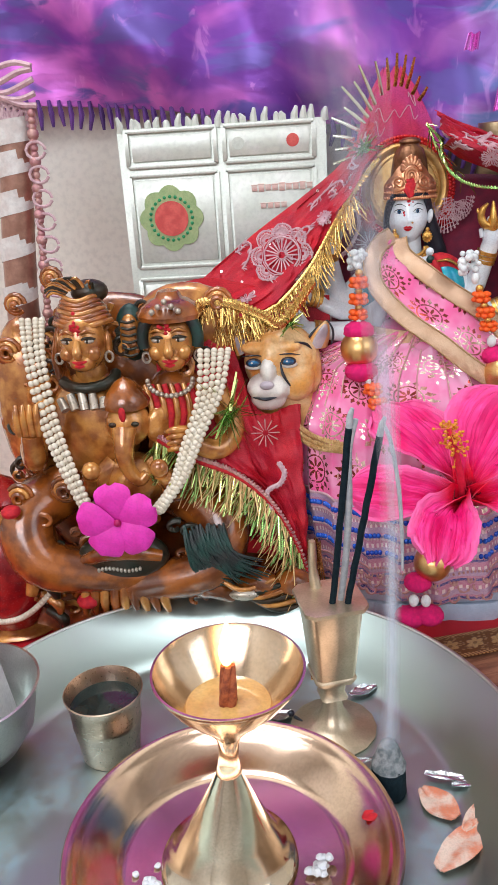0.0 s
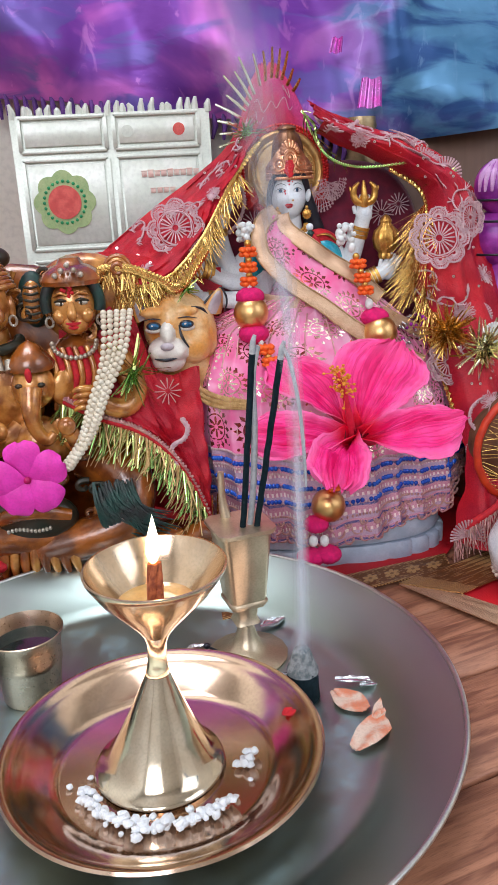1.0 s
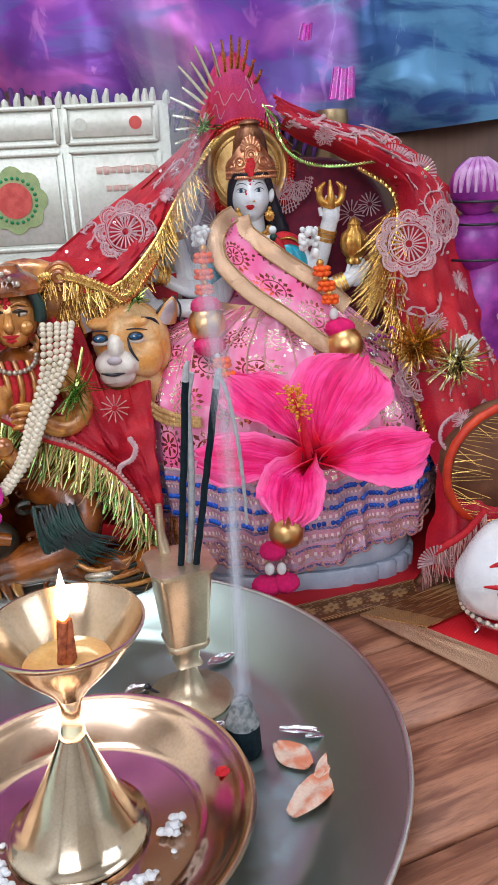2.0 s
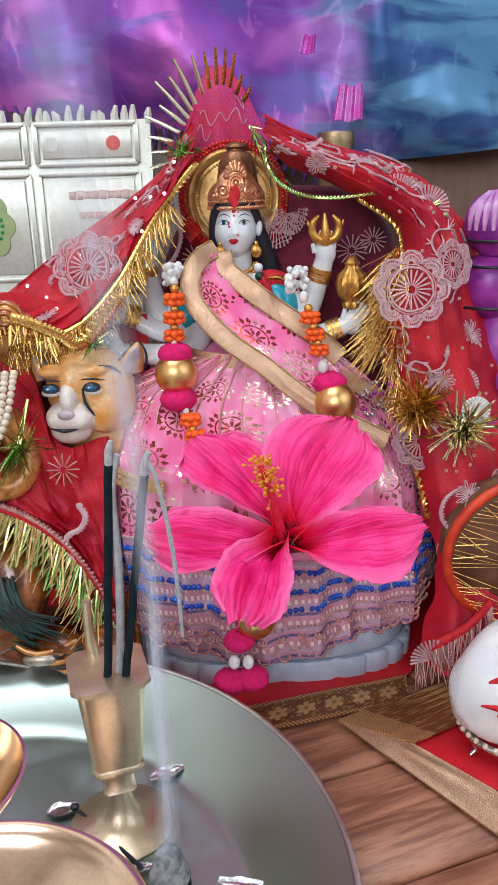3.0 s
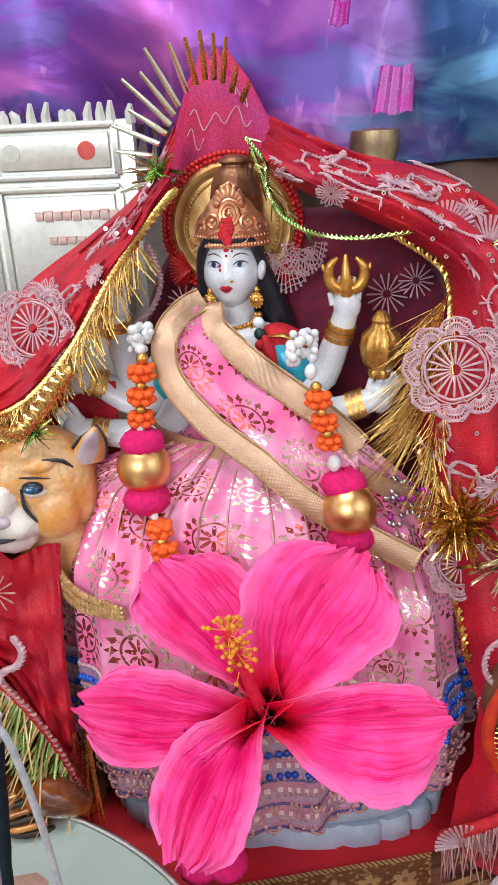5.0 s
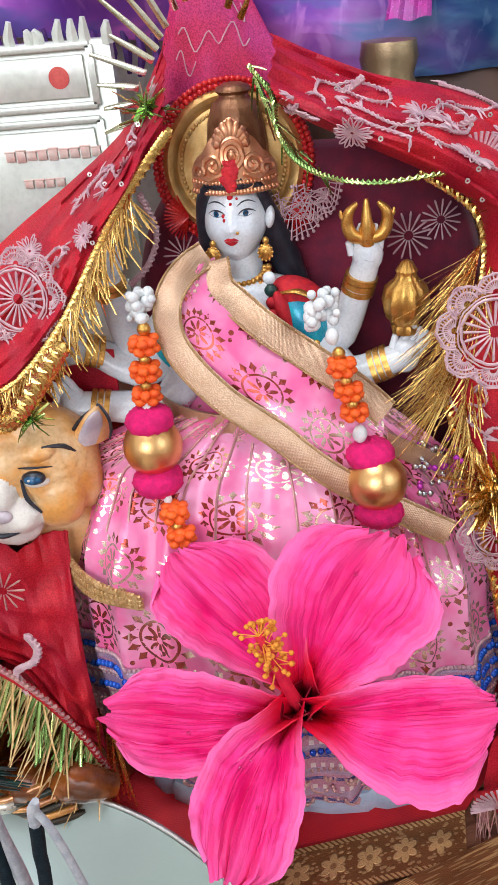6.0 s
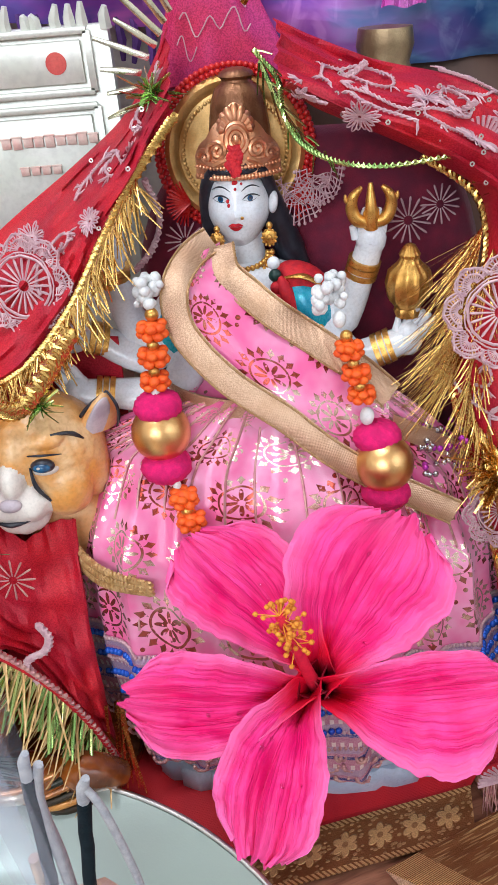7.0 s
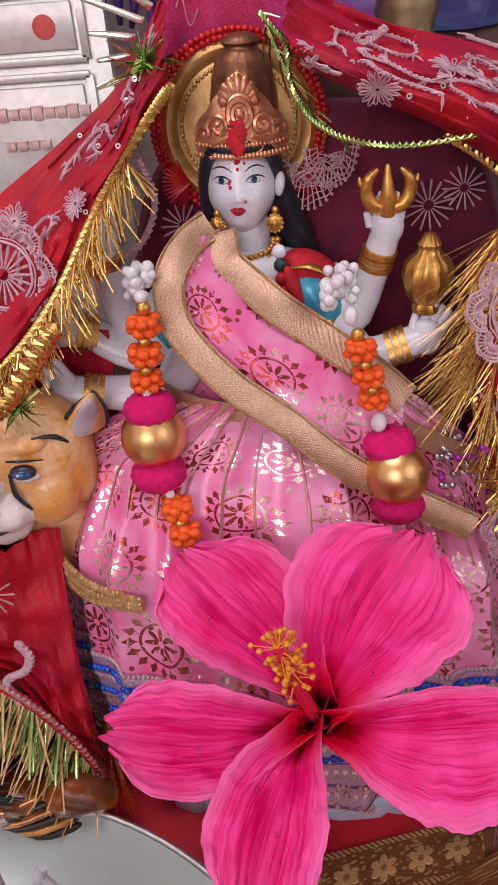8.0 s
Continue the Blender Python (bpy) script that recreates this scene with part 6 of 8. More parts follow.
for nm, c, r, n, w, mt, lb in (("tinsel_bow", (0.207, 0.470, 0.157), 0.022, 130, 0.0011, tinsel, "yellow gold tinsel bow tied on the veil"), ("tinsel_bow", (0.230, 0.460, 0.146), 0.024, 110, 0.0012, tinsel_silver, "silver tinsel bow on the veil"), ("tinsel_bow", (0.214, 0.520, 0.258), 0.015, 70, 0.0009, tinsel_green, "green gold tinsel tuft on the veil"),
                         ("tinsel_bow", (0.079, 0.530, 0.298), 0.012, 34, 0.0009, tinsel_green, "green gold tinsel knot under the hood"), ("tinsel_bow", (0.026, 0.475, 0.198), 0.010, 26, 0.0009, tinsel_green, "small tinsel tuft over the lion")):
    g = G()
    spray(g, c, r, n, w)
    solid(nm, g, mt, c, lb, "tinsel", "tinsel bows", "stuff")
g = G()
for i in range(24):
    a = radians(-60 + 15 * i)
    g.tube([V(0.2355, 0.4580, 0.156), V(0.2355 + 0.008 * math.cos(a), 0.457, 0.156 + 0.008 * math.sin(a))], [0.0005, 0.0009], 5)
solid("white_thread_star", g, white_petals, (0.2355, 0.458, 0.156), "white thread star fixed on the red veil", "ornament")

# foil rays round the hood
rays = thing("foil_ray_crest", (0.09, 0.545, 0.30), "silver and gold foil rays fanned round the hood", "crest")
for ang, r0, r1 in ((168, 0.030, 0.040), (155, 0.028, 0.044), (143, 0.027, 0.040), (133, 0.028, 0.049), (124, 0.030, 0.046), (116, 0.032, 0.052), (105, 0.036, 0.050), (97, 0.038, 0.056), (90, 0.040, 0.058), (84, 0.040, 0.057), (78, 0.039, 0.056), (70, 0.036, 0.046), (180, 0.030, 0.038), (192, 0.030, 0.040), (60, 0.034, 0.042)):
    a = radians(ang)
    g = G()
    c = V(0.100, 0.550, 0.298)
    g.blade(c + V(math.cos(a), -0.1, math.sin(a)) * r0 * 0.9, c + V(math.cos(a), -0.25, math.sin(a)) * r1 * (1.05 if ang > 100 else 0.94), 0.0014, 0, side=(-math.sin(a), -0.4, math.cos(a)))
    part("foil_ray", g, tinsel_silver if ang > 100 else tinsel, rays)

# ---- red cloth under the lion with green gold fringe ----
UP = ((-0.062, 0.498, 0.205), (-0.036, 0.492, 0.205), (-0.014, 0.482, 0.185), (0.000, 0.470, 0.150), (0.016, 0.468, 0.142), (0.030, 0.472, 0.146))
DOWN = ((-0.062, 0.452, 0.135), (-0.038, 0.443, 0.123), (-0.012, 0.440, 0.112), (0.009, 0.440, 0.092), (0.024, 0.442, 0.062), (0.033, 0.444, 0.030))
cloth2 = thing("fringed_red_cloth", (0.0, 0.46, 0.03), "red net cloth with gold piping and a green gold fringe", "cloth")
lowf = between(UP, DOWN, 0.0, 0.004, 9.0)


def lower_cloth(u, v):
    p = lowf(u, v)
    s = math.sin(math.pi * u)
    return p + V(0, -0.006 * s, -0.010 * s) + V(0, 1, 0.4) * 0.003 * math.sin(16 * v + 5 * u)


g = G()
g.sheet(lower_cloth, 30, 50, 0.0006, uvscale=(0.09, 0.12))
part("cloth", g, veil_red, cloth2)
g = G()
g.sheet(lambda u, v: (-0.062 + 0.115 * u, 0.512 + 0.006 * math.sin(9 * u + 4 * v) - 0.012 * v, 0.215 - 0.19 * v + 0.008 * math.sin(5 * u)), 40, 40, 0.0006, uvscale=(0.1, 0.19))
part("rear_fold", g, veil_red, cloth2)
g = G()
g.tube([Vector(p) + V(0, -0.003, 0) for p in DOWN], 0.0020, 8, steps=10)
part("piped_edge", g, red_paint, cloth2)
g = G()
rope(g, [Vector(p) + V(0, -0.004, 0.003) for p in DOWN], 0.0011, 0, 2, 30, 160)
part("edge_cord", g, gold_lace, cloth2)
g = G()
fringe(g, [Vector(p) + V(0, -0.003, -0.001) for p in DOWN], 150, (-0.35, -0.55, -0.8), 0.024, 0.0011, 0, 0.38)
part("fringe_trim", g, tinsel_green, cloth2, "long green and gold foil strands", "stuff")
g = G()
fringe(g, [Vector(p) + V(0, -0.004, -0.001) for p in DOWN[1:]], 130, (-0.35, -0.6, -0.8), 0.028, 0.0006, 0, 0.5)
part("fringe_trim", g, gold_thread, cloth2, "copper gold thread strands", "stuff")
g = G()
rope(g, [(0.016, 0.4385, 0.118), (0.019, 0.4375, 0.112), (0.016, 0.4370, 0.105), (0.008, 0.4365, 0.100), (0.010, 0.436, 0.088)], 0.0011, 0, 3, 12, 60)
part("thread_scroll", g, lace, cloth2)
g = G()
star(g, (0.008, 0.446, 0.136), 0.009, 12)
part("stitched_star", g, gold_lace, cloth2, kind="stuff")
g = G()
for i in range(10):
    p = V(0.036, 0.445, 0.03) + V(rnd.uniform(-0.004, 0.004), rnd.uniform(-0.004, 0.004), 0)
    g.blade(p + V(0, 0, 0.03), p + V(rnd.uniform(-0.01, 0.01), -0.008, -0.018), 0.0007)
part("loose_strand_tuft", g, tinsel, cloth2, kind="stuff")
g = G()
spray(g, (-0.012, 0.446, 0.150), 0.026, 40, 0.0010)
solid("tinsel_bow", g, tinsel_green, (-0.012, 0.446, 0.15), "green gold tinsel tuft beside the pearls", "tinsel", "tinsel bows", "stuff")
g = G()
rope(g, [(-0.035, 0.478, 0.203), (-0.028, 0.470, 0.214), (-0.010, 0.466, 0.214), (0.008, 0.466, 0.206), (0.02, 0.47, 0.200), (0.04, 0.484, 0.222)], 0.0022, 0, 3, 40, 200)
fringe(g, [(-0.035, 0.478, 0.203), (-0.028, 0.470, 0.214), (-0.010, 0.466, 0.214), (0.008, 0.466, 0.206)], 70, (0, -0.3, -1), 0.014, 0.0006, 0, 0.4)
solid("gold_trim_loop", g, tinsel, (0.0, 0.47, 0.2), "looped gold fringe trim over the lion", "trim")

# ---- bronze family group ----
g = G()
# slots: bronze, light, dark, red, pale, teal dark


def head(c, s, m=1):
    c = Vector(c)
    g.ball(c, (0.0165 * s, 0.017 * s, 0.0215 * s), m, 22, 16)
    g.ball(c + V(0, -0.008, -0.012) * s, (0.010 * s, 0.010 * s, 0.008 * s), m, 16, 10)
    g.tube([c + V(0, -0.0165, 0.004) * s, c + V(0, -0.0195, -0.004) * s, c + V(0, -0.017, -0.007) * s], [0.002 * s, 0.0036 * s, 0.003 * s], 10, m, steps=4)
    for x in (-1, 1):
        g.ball(c + V(0.0068 * x, -0.0138, 0.0030) * s, (0.0046 * s, 0.0022 * s, 0.0018 * s), 4, 14, 8)
        g.ball(c + V(0.0068 * x, -0.0152, 0.0030) * s, (0.0015 * s, 0.0009 * s, 0.0014 * s), 2, 10, 6)
        g.tube([c + V(0.0020 * x, -0.0152, 0.0042) * s, c + V(0.0068 * x, -0.0160, 0.0056) * s, c + V(0.0118 * x, -0.0120, 0.0040) * s], [0.0006 * s, 0.0012 * s, 0.0006 * s], 8, 2, steps=4)
        g.tube([c + V(0.0022 * x, -0.0165, 0.0084) * s, c + V(0.0070 * x, -0.0158, 0.0104) * s, c + V(0.0122 * x, -0.0118, 0.0078) * s], [0.0008 * s, 0.0013 * s, 0.0007 * s], 8, m, steps=4)
        g.ball(c + V(0.0088 * x, -0.0112, -0.0060) * s, (0.0056 * s, 0.0045 * s, 0.0056 * s), m, 14, 10)
        g.ball(c + V(0.0172 * x, 0.001, -0.002) * s, (0.003 * s, 0.004 * s, 0.009 * s), m, 12, 8)
        g.tube([c + V(0.0178 * x, -0.002, -0.011) * s + V(0.0026 * math.cos(k), -0.001, 0.0036 * math.sin(k)) * s for k in [0.55 * i for i in range(13)]], 0.0010 * s, 6, 4)
    g.tube([c + V(-0.0050, -0.0158, -0.0105) * s, c + V(0, -0.0180, -0.0112) * s, c + V(0.0050, -0.0158, -0.0105) * s], [0.0006 * s, 0.0016 * s, 0.0006 * s], 8, 3, steps=4)
    g.tube([c + V(-0.0040, -0.0160, -0.0132) * s, c + V(0, -0.0178, -0.0136) * s, c + V(0.0040, -0.0160, -0.0132) * s], [0.0005 * s, 0.0016 * s, 0.0005 * s], 8, 3, steps=4)
    for k in range(14):
        g.ball(c + V(rnd.gauss(0, 0.0026), -0.0168 + 0.002 * rnd.random(), 0.0130 + rnd.gauss(0, 0.0026)) * s, (0.0014 * s, 0.0008 * s, 0.0014 * s), 3, 7, 5)


# rear plate and base
g.ball((-0.090, 0.498, 0.115), (0.085, 0.020, 0.105), 0, 30, 18)
g.ball((-0.150, 0.482, 0.150), (0.022, 0.018, 0.060), 1, 16, 12)
g.ball((-0.042, 0.492, 0.190), (0.040, 0.014, 0.035), 1, 18, 12)
rows = []
for z, q in ((0, 0.97), (0.004, 1.0), (0.012, 1.0), (0.018, 0.96), (0.024, 0.9)):
    rows.append([(-0.078 + 0.118 * q * math.copysign(abs(math.cos(a)) ** 0.7, math.cos(a)), 0.468 + 0.036 * q * math.copysign(abs(math.sin(a)) ** 0.8, math.sin(a)), z) for a in [2 * math.pi * i / 60 for i in range(60)]])
b = g.grid(rows, 0, True)
g.cap([b + 240 + i for i in range(60)])
for k in range(60):
    a, q = radians(rnd.uniform(-10, 190)), rnd.uniform(0.72, 1.0)
    c = V(-0.086 + 0.080 * q * math.cos(a), 0.4740 - 0.008 * (1 - q) * 4, 0.118 + 0.100 * q * math.sin(a))
    r, w = rnd.uniform(0.004, 0.009), rnd.choice((-1, 1))
    g.tube([c + V((r - r * 0.06 * i) * math.cos(w * 0.55 * i + k), -0.0005 * i, (r - r * 0.06 * i) * math.sin(w * 0.55 * i + k)) for i in range(13)], [0.0022 - 0.0001 * i for i in range(13)], 7, rnd.choice((0, 1, 1, 2)))
for k in range(46):
    c = V(rnd.uniform(-0.165, -0.040), rnd.uniform(0.430, 0.438), rnd.uniform(0.018, 0.10))
    r, w = rnd.uniform(0.004, 0.010), rnd.choice((-1, 1))
    g.tube([c + V((r - r * 0.06 * i) * math.cos(w * 0.5 * i + k), -0.0004 * i, 0.7 * (r - r * 0.06 * i) * math.sin(w * 0.5 * i + k)) for i in range(13)], [0.0024 - 0.0001 * i for i in range(13)], 7, rnd.choice((0, 0, 1, 2)))
# first seated figure
n0 = len(g.v)
head((-0.1000, 0.4530, 0.2020), 1.05)
g.ball((-0.100, 0.462, 0.221), (0.0195, 0.018, 0.012), 0, 20, 10)
for k in range(7):
    g.tube([(-0.100 + (0.0205 - 0.0014 * k) * math.cos(a), 0.461 - (0.0185 - 0.0012 * k) * math.sin(a), 0.215 + 0.0030 * k + 0.0012 * math.sin(3 * a)) for a in [math.pi * i / 12 for i in range(13)]], [0.0026 - 0.0001 * k] * 13, 8, 0 if k % 3 else 1)
g.ball((-0.094, 0.466, 0.236), (0.014, 0.011, 0.009), 2, 16, 10)
for k in range(16):
    a = radians(rnd.uniform(20, 170))
    g.tube([(-0.098 + 0.012 * math.cos(a), 0.458, 0.234 + 0.006 * math.sin(a)), (-0.098 + 0.020 * math.cos(a + 0.3), 0.455, 0.236 + 0.012 * math.sin(a)), (-0.098 + 0.026 * math.cos(a + 0.5), 0.455, 0.232 + 0.014 * math.sin(a))], [0.0016, 0.0013, 0.0004], 6, 2 if k % 2 else 1, steps=3)
for k in range(5):
    g.tube([(-0.118 + 0.001 * k, 0.456 + 0.004 * k, 0.212), (-0.1225, 0.452 + 0.004 * k, 0.190), (-0.120 + 0.002 * k, 0.450, 0.170)], [0.0025, 0.003, 0.0016], 8, 0, steps=4)
NK = V(-0.101, 0.462, 0.182)
g.v[n0:] = [tuple(NK + (Vector(p) - NK) * 0.84 + V(-0.001, 0, -0.001)) for p in g.v[n0:]]
g.tube([(-0.101, 0.463, 0.182), (-0.101, 0.464, 0.172)], [0.0095, 0.011], 14, 1)
g.tube([(-0.101 + 0.0165 * math.cos(a), 0.4575 - 0.013 * math.sin(a), 0.1745 - 0.004 * math.sin(a)) for a in [math.pi * i / 14 - 0.2 for i in range(17)]], 0.0036, 10, 2)
g.ball((-0.102, 0.464, 0.140), (0.030, 0.020, 0.038), 1, 22, 14)
for k in range(5):
    g.tube([(-0.118 + 0.0068 * k, 0.4450, 0.170 - 0.003 * abs(k - 2)), (-0.114 + 0.006 * k, 0.4405, 0.158)], [0.0026, 0.003], 8, 4)
g.tube([(-0.128, 0.464, 0.158), (-0.142, 0.456, 0.132), (-0.138, 0.440, 0.126), (-0.136, 0.434, 0.146)], [0.011, 0.0095, 0.0075, 0.0062], 14, 1, steps=5)
for k in range(4):
    x = -0.1425 + 0.0042 * k
    g.tube([(x, 0.432, 0.146), (x + 0.0006, 0.430, 0.158), (x + 0.001, 0.431, 0.166)], [0.0026, 0.0024, 0.0012], 8, 1, steps=3)
# legs folded across the front
g.tube([(-0.128, 0.460, 0.098), (-0.150, 0.440, 0.086), (-0.140, 0.428, 0.060), (-0.105, 0.430, 0.050), (-0.070, 0.432, 0.046)], [0.018, 0.019, 0.017, 0.014, 0.010], 16, 0, steps=5)
g.tube([(-0.050, 0.460, 0.092), (-0.024, 0.446, 0.078), (-0.030, 0.432, 0.052), (-0.065, 0.430, 0.042), (-0.09, 0.430, 0.038)], [0.018, 0.018, 0.016, 0.013, 0.010], 16, 0, steps=5)
# middle child figure with a trunk
g.ball((-0.078, 0.448, 0.146), (0.0145, 0.014, 0.0155), 1, 20, 12)
g.tube([(-0.078, 0.436, 0.146), (-0.0785, 0.430, 0.134), (-0.077, 0.430, 0.122), (-0.071, 0.430, 0.114), (-0.066, 0.431, 0.118)], [0.0078, 0.0062, 0.005, 0.0042, 0.003], 12, 1, steps=5)
for x in (-1, 1):
    g.ball((-0.078 + 0.0195 * x, 0.450, 0.143), (0.0095, 0.004, 0.0125), 1, 16, 10, (0, 14 * x, 20 * x))
    g.ball((-0.078 + 0.0070 * x, 0.4355, 0.1490), (0.0026, 0.0016, 0.0017), 2, 10, 6)
    g.tube([(-0.078 + 0.012 * x, 0.448, 0.118), (-0.078 + 0.026 * x, 0.436, 0.108), (-0.078 + 0.022 * x, 0.426, 0.120)], [0.008, 0.0068, 0.005], 12, 1, steps=4)
    g.ball((-0.078 + 0.021 * x, 0.424, 0.124), (0.006, 0.005, 0.006), 1, 12, 8)
g.lathe([(0.0145, 0), (0.0155, 0.004), (0.0115, 0.010), (0.006, 0.016), (0.0, 0.019)], (-0.078, 0.449, 0.157), 20, 0)
g.ball((-0.078, 0.4340, 0.1560), (0.0022, 0.0014, 0.0050), 3, 8, 6)
g.ball((-0.078, 0.448, 0.106), (0.020, 0.016, 0.020), 1, 18, 12)
# second seated figure
head((-0.0480, 0.4640, 0.1940), 0.92)
g.tube([(-0.0480 + 0.0172 * math.cos(a), 0.459, 0.1960 + 0.0185 * math.sin(a)) for a in [math.pi * i / 16 - 0.3 for i in range(20)]], 0.0038, 10, 5)
g.lathe([(0.0185, 0), (0.0195, 0.003), (0.0165, 0.008), (0.011, 0.0115), (0.008, 0.0125), (0.006, 0.0165), (0.0, 0.018)], (-0.048, 0.467, 0.2075), 30, 0, None, 0.10, 12)
for k in range(5):
    g.ball((-0.056 + 0.004 * k, 0.4485, 0.2145 + 0.003 * (2 - abs(k - 2))), 0.0019, 4, 8, 6)
g.ball((-0.048, 0.472, 0.138), (0.026, 0.020, 0.038), 0, 20, 12)
for k in range(9):
    g.tube([(-0.066 + 0.004 * k, 0.455, 0.168), (-0.062 + 0.004 * k, 0.450, 0.150), (-0.066 + 0.0035 * k, 0.4515, 0.128)], [0.0018, 0.0024, 0.0016], 8, 3 if k % 2 else 1, steps=3)
for i in range(15):
    a = math.pi * i / 14
    g.ball((-0.049 + 0.014 * math.cos(a), 0.449, 0.172 - 0.010 * math.sin(a)), 0.0018, 4, 7, 5)
g.tube([(-0.026, 0.468, 0.160), (-0.014, 0.456, 0.138), (-0.022, 0.442, 0.128), (-0.040, 0.438, 0.136)], [0.010, 0.009, 0.007, 0.006], 14, 1, steps=5)
for k in range(4):
    g.tube([(-0.040, 0.437, 0.132 + 0.004 * k), (-0.047, 0.434, 0.133 + 0.004 * k), (-0.052, 0.435, 0.131 + 0.004 * k)], [0.0025, 0.0023, 0.0012], 8, 1, steps=3)
# raised cobra hood and curls
g.ball((-0.0735, 0.470, 0.1985), (0.0105, 0.006, 0.0185), 5, 16, 10)
g.ball((-0.0735, 0.4640, 0.1975), (0.0070, 0.004, 0.0140), 1, 14, 10)
for k in range(6):
    g.tube([(-0.078, 0.4600, 0.187 + 0.0042 * k), (-0.0735, 0.4590, 0.186 + 0.0042 * k), (-0.069, 0.4600, 0.187 + 0.0042 * k)], 0.0009, 6, 2, steps=3)
for x0, z0, r in ((-0.150, 0.104, 0.008), (-0.128, 0.060, 0.008), (-0.120, 0.108, 0.008), (-0.05, 0.105, 0.007), (-0.155, 0.19, 0.008), (-0.145, 0.22, 0.006), (-0.018, 0.215, 0.008), (-0.12, 0.235, 0.006)):
    for q in range(3):
        g.tube([(x0 + (r - 0.0024 * q) * math.cos(a), 0.440 + (0.03 if z0 > 0.15 else -0.006) - 0.002 * q, z0 + (r - 0.0024 * q) * math.sin(a)) for a in [0.5 * i for i in range(12)]], 0.0017, 8, 1 if q % 2 else 0)
# skin with a toothed mouth below
g.ball((-0.087, 0.4290, 0.062), (0.030, 0.012, 0.017), 2, 22, 12)
g.tube([(-0.112, 0.424, 0.062), (-0.088, 0.416, 0.072), (-0.062, 0.424, 0.064)], [0.004, 0.006, 0.004], 10, 0, steps=6)
for i in range(12):
    g.ball((-0.101 + 0.0024 * i, 0.4172, 0.0585 + 0.001 * math.sin(i * 0.6)), (0.0012, 0.0012, 0.0016), 4, 6, 5)
for k in range(9):
    g.tube([(-0.112 + 0.006 * k, 0.424, 0.048), (-0.114 + 0.0065 * k, 0.421, 0.034), (-0.116 + 0.007 * k, 0.424, 0.022)], [0.003, 0.0036, 0.002], 8, 0 if k % 2 else 1, steps=3)
for x in (-0.045, -0.012, 0.010):
    g.tube([(x, 0.440, 0.03), (x + 0.012, 0.428, 0.040), (x + 0.026, 0.434, 0.028)], [0.008, 0.010, 0.006], 12, 0, steps=4)
for k in range(6):
    g.tube([(-0.03 + 0.004 * k, 0.424, 0.050 - 0.003 * k), (-0.012 + 0.004 * k, 0.419, 0.040 - 0.003 * k), (0.010 + 0.003 * k, 0.424, 0.044 - 0.004 * k)], 0.0018, 8, 2 if k % 2 else 1, steps=4)
g.ball((-0.010, 0.4200, 0.036), (0.010, 0.004, 0.004), 4, 12, 8)
solid("deity_group_statue", g, [bronze, bronze_light, bronze_dark, red_paint, surf("rubbed_silver", (0.60, 0.54, 0.46), (0.42, 0.34, 0.26), 120, (0.2, 0.4), 0.6), green_dark], (-0.08, 0.465, 0.0), "glossy brown bronze statue of a seated family group", "statue")

g = G()
g.ball((-0.172, 0.442, 0.040), (0.026, 0.02, 0.045), 0, 20, 12)
g.ball((-0.166, 0.440, 0.090), (0.016, 0.015, 0.017), 1, 18, 12)
g.lathe([(0.016, 0), (0.018, 0.004), (0.012, 0.014), (0.0, 0.022)], (-0.168, 0.440, 0.098), 20, 0)
g.tube([(-0.155, 0.434, 0.072), (-0.147, 0.428, 0.055), (-0.150, 0.424, 0.038)], [0.007, 0.006, 0.004], 12, 1, steps=4)
for k in range(5):
    g.tube([(-0.150 + 0.002 * k, 0.428, 0.072 - 0.012 * k), (-0.139 + 0.002 * k, 0.424, 0.066 - 0.012 * k), (-0.134, 0.426, 0.054 - 0.011 * k)], [0.003, 0.004, 0.002], 10, 1 if k % 2 else 2, steps=4)
for i in range(26):
    t = i / 25
    g.ball((-0.186 + 0.050 * t, 0.424, 0.020 - 0.010 * math.sin(math.pi * t) + 0.02 * t), 0.0022, 3, 8, 6)
g.ball((-0.172, 0.442, 0.004), (0.030, 0.022, 0.0045), 1, 20, 6)
solid("small_red_idol", g, [surf("red_lacquer", (0.38, 0.012, 0.012), (0.2, 0.006, 0.01), 120, (0.15, 0.35), 0.1, 0.4, 900, Coat_Weight=0.5), bronze_light, bronze_dark, pearl], (-0.17, 0.44, 0.0), "small red and bronze idol with a bead border", "statue")


def pearl_swag(pts, n, strands, label):
    sw = thing("pearl_strand", pts[-1], label, "necklace", "pearl strands")
    for s in range(strands):
        g = G()
        for i in range(n):
            t = i / (n - 1)
            k = s - (strands - 1) / 2
            g.ball(curve_at(pts, t) + V(0.0042 * k * (1 - 0.6 * t), -0.0012 * (s % 2), 0.0015 * k * math.sin(3 * t)), (0.00215, 0.00205, 0.00205), 0, 8, 6)
        part("bead_string", g, pearl, sw, kind="stuff")


pearl_swag([(-0.128, 0.446, 0.214), (-0.128, 0.440, 0.190), (-0.122, 0.430, 0.155), (-0.112, 0.422, 0.125), (-0.102, 0.418, 0.099)], 34, 4, "cream pearl strands hung over the bronze group")
pearl_swag([(-0.020, 0.446, 0.190), (-0.024, 0.438, 0.165), (-0.036, 0.430, 0.138), (-0.046, 0.424, 0.115), (-0.060, 0.418, 0.098)], 32, 5, "cream pearl strands hung down to the flower")

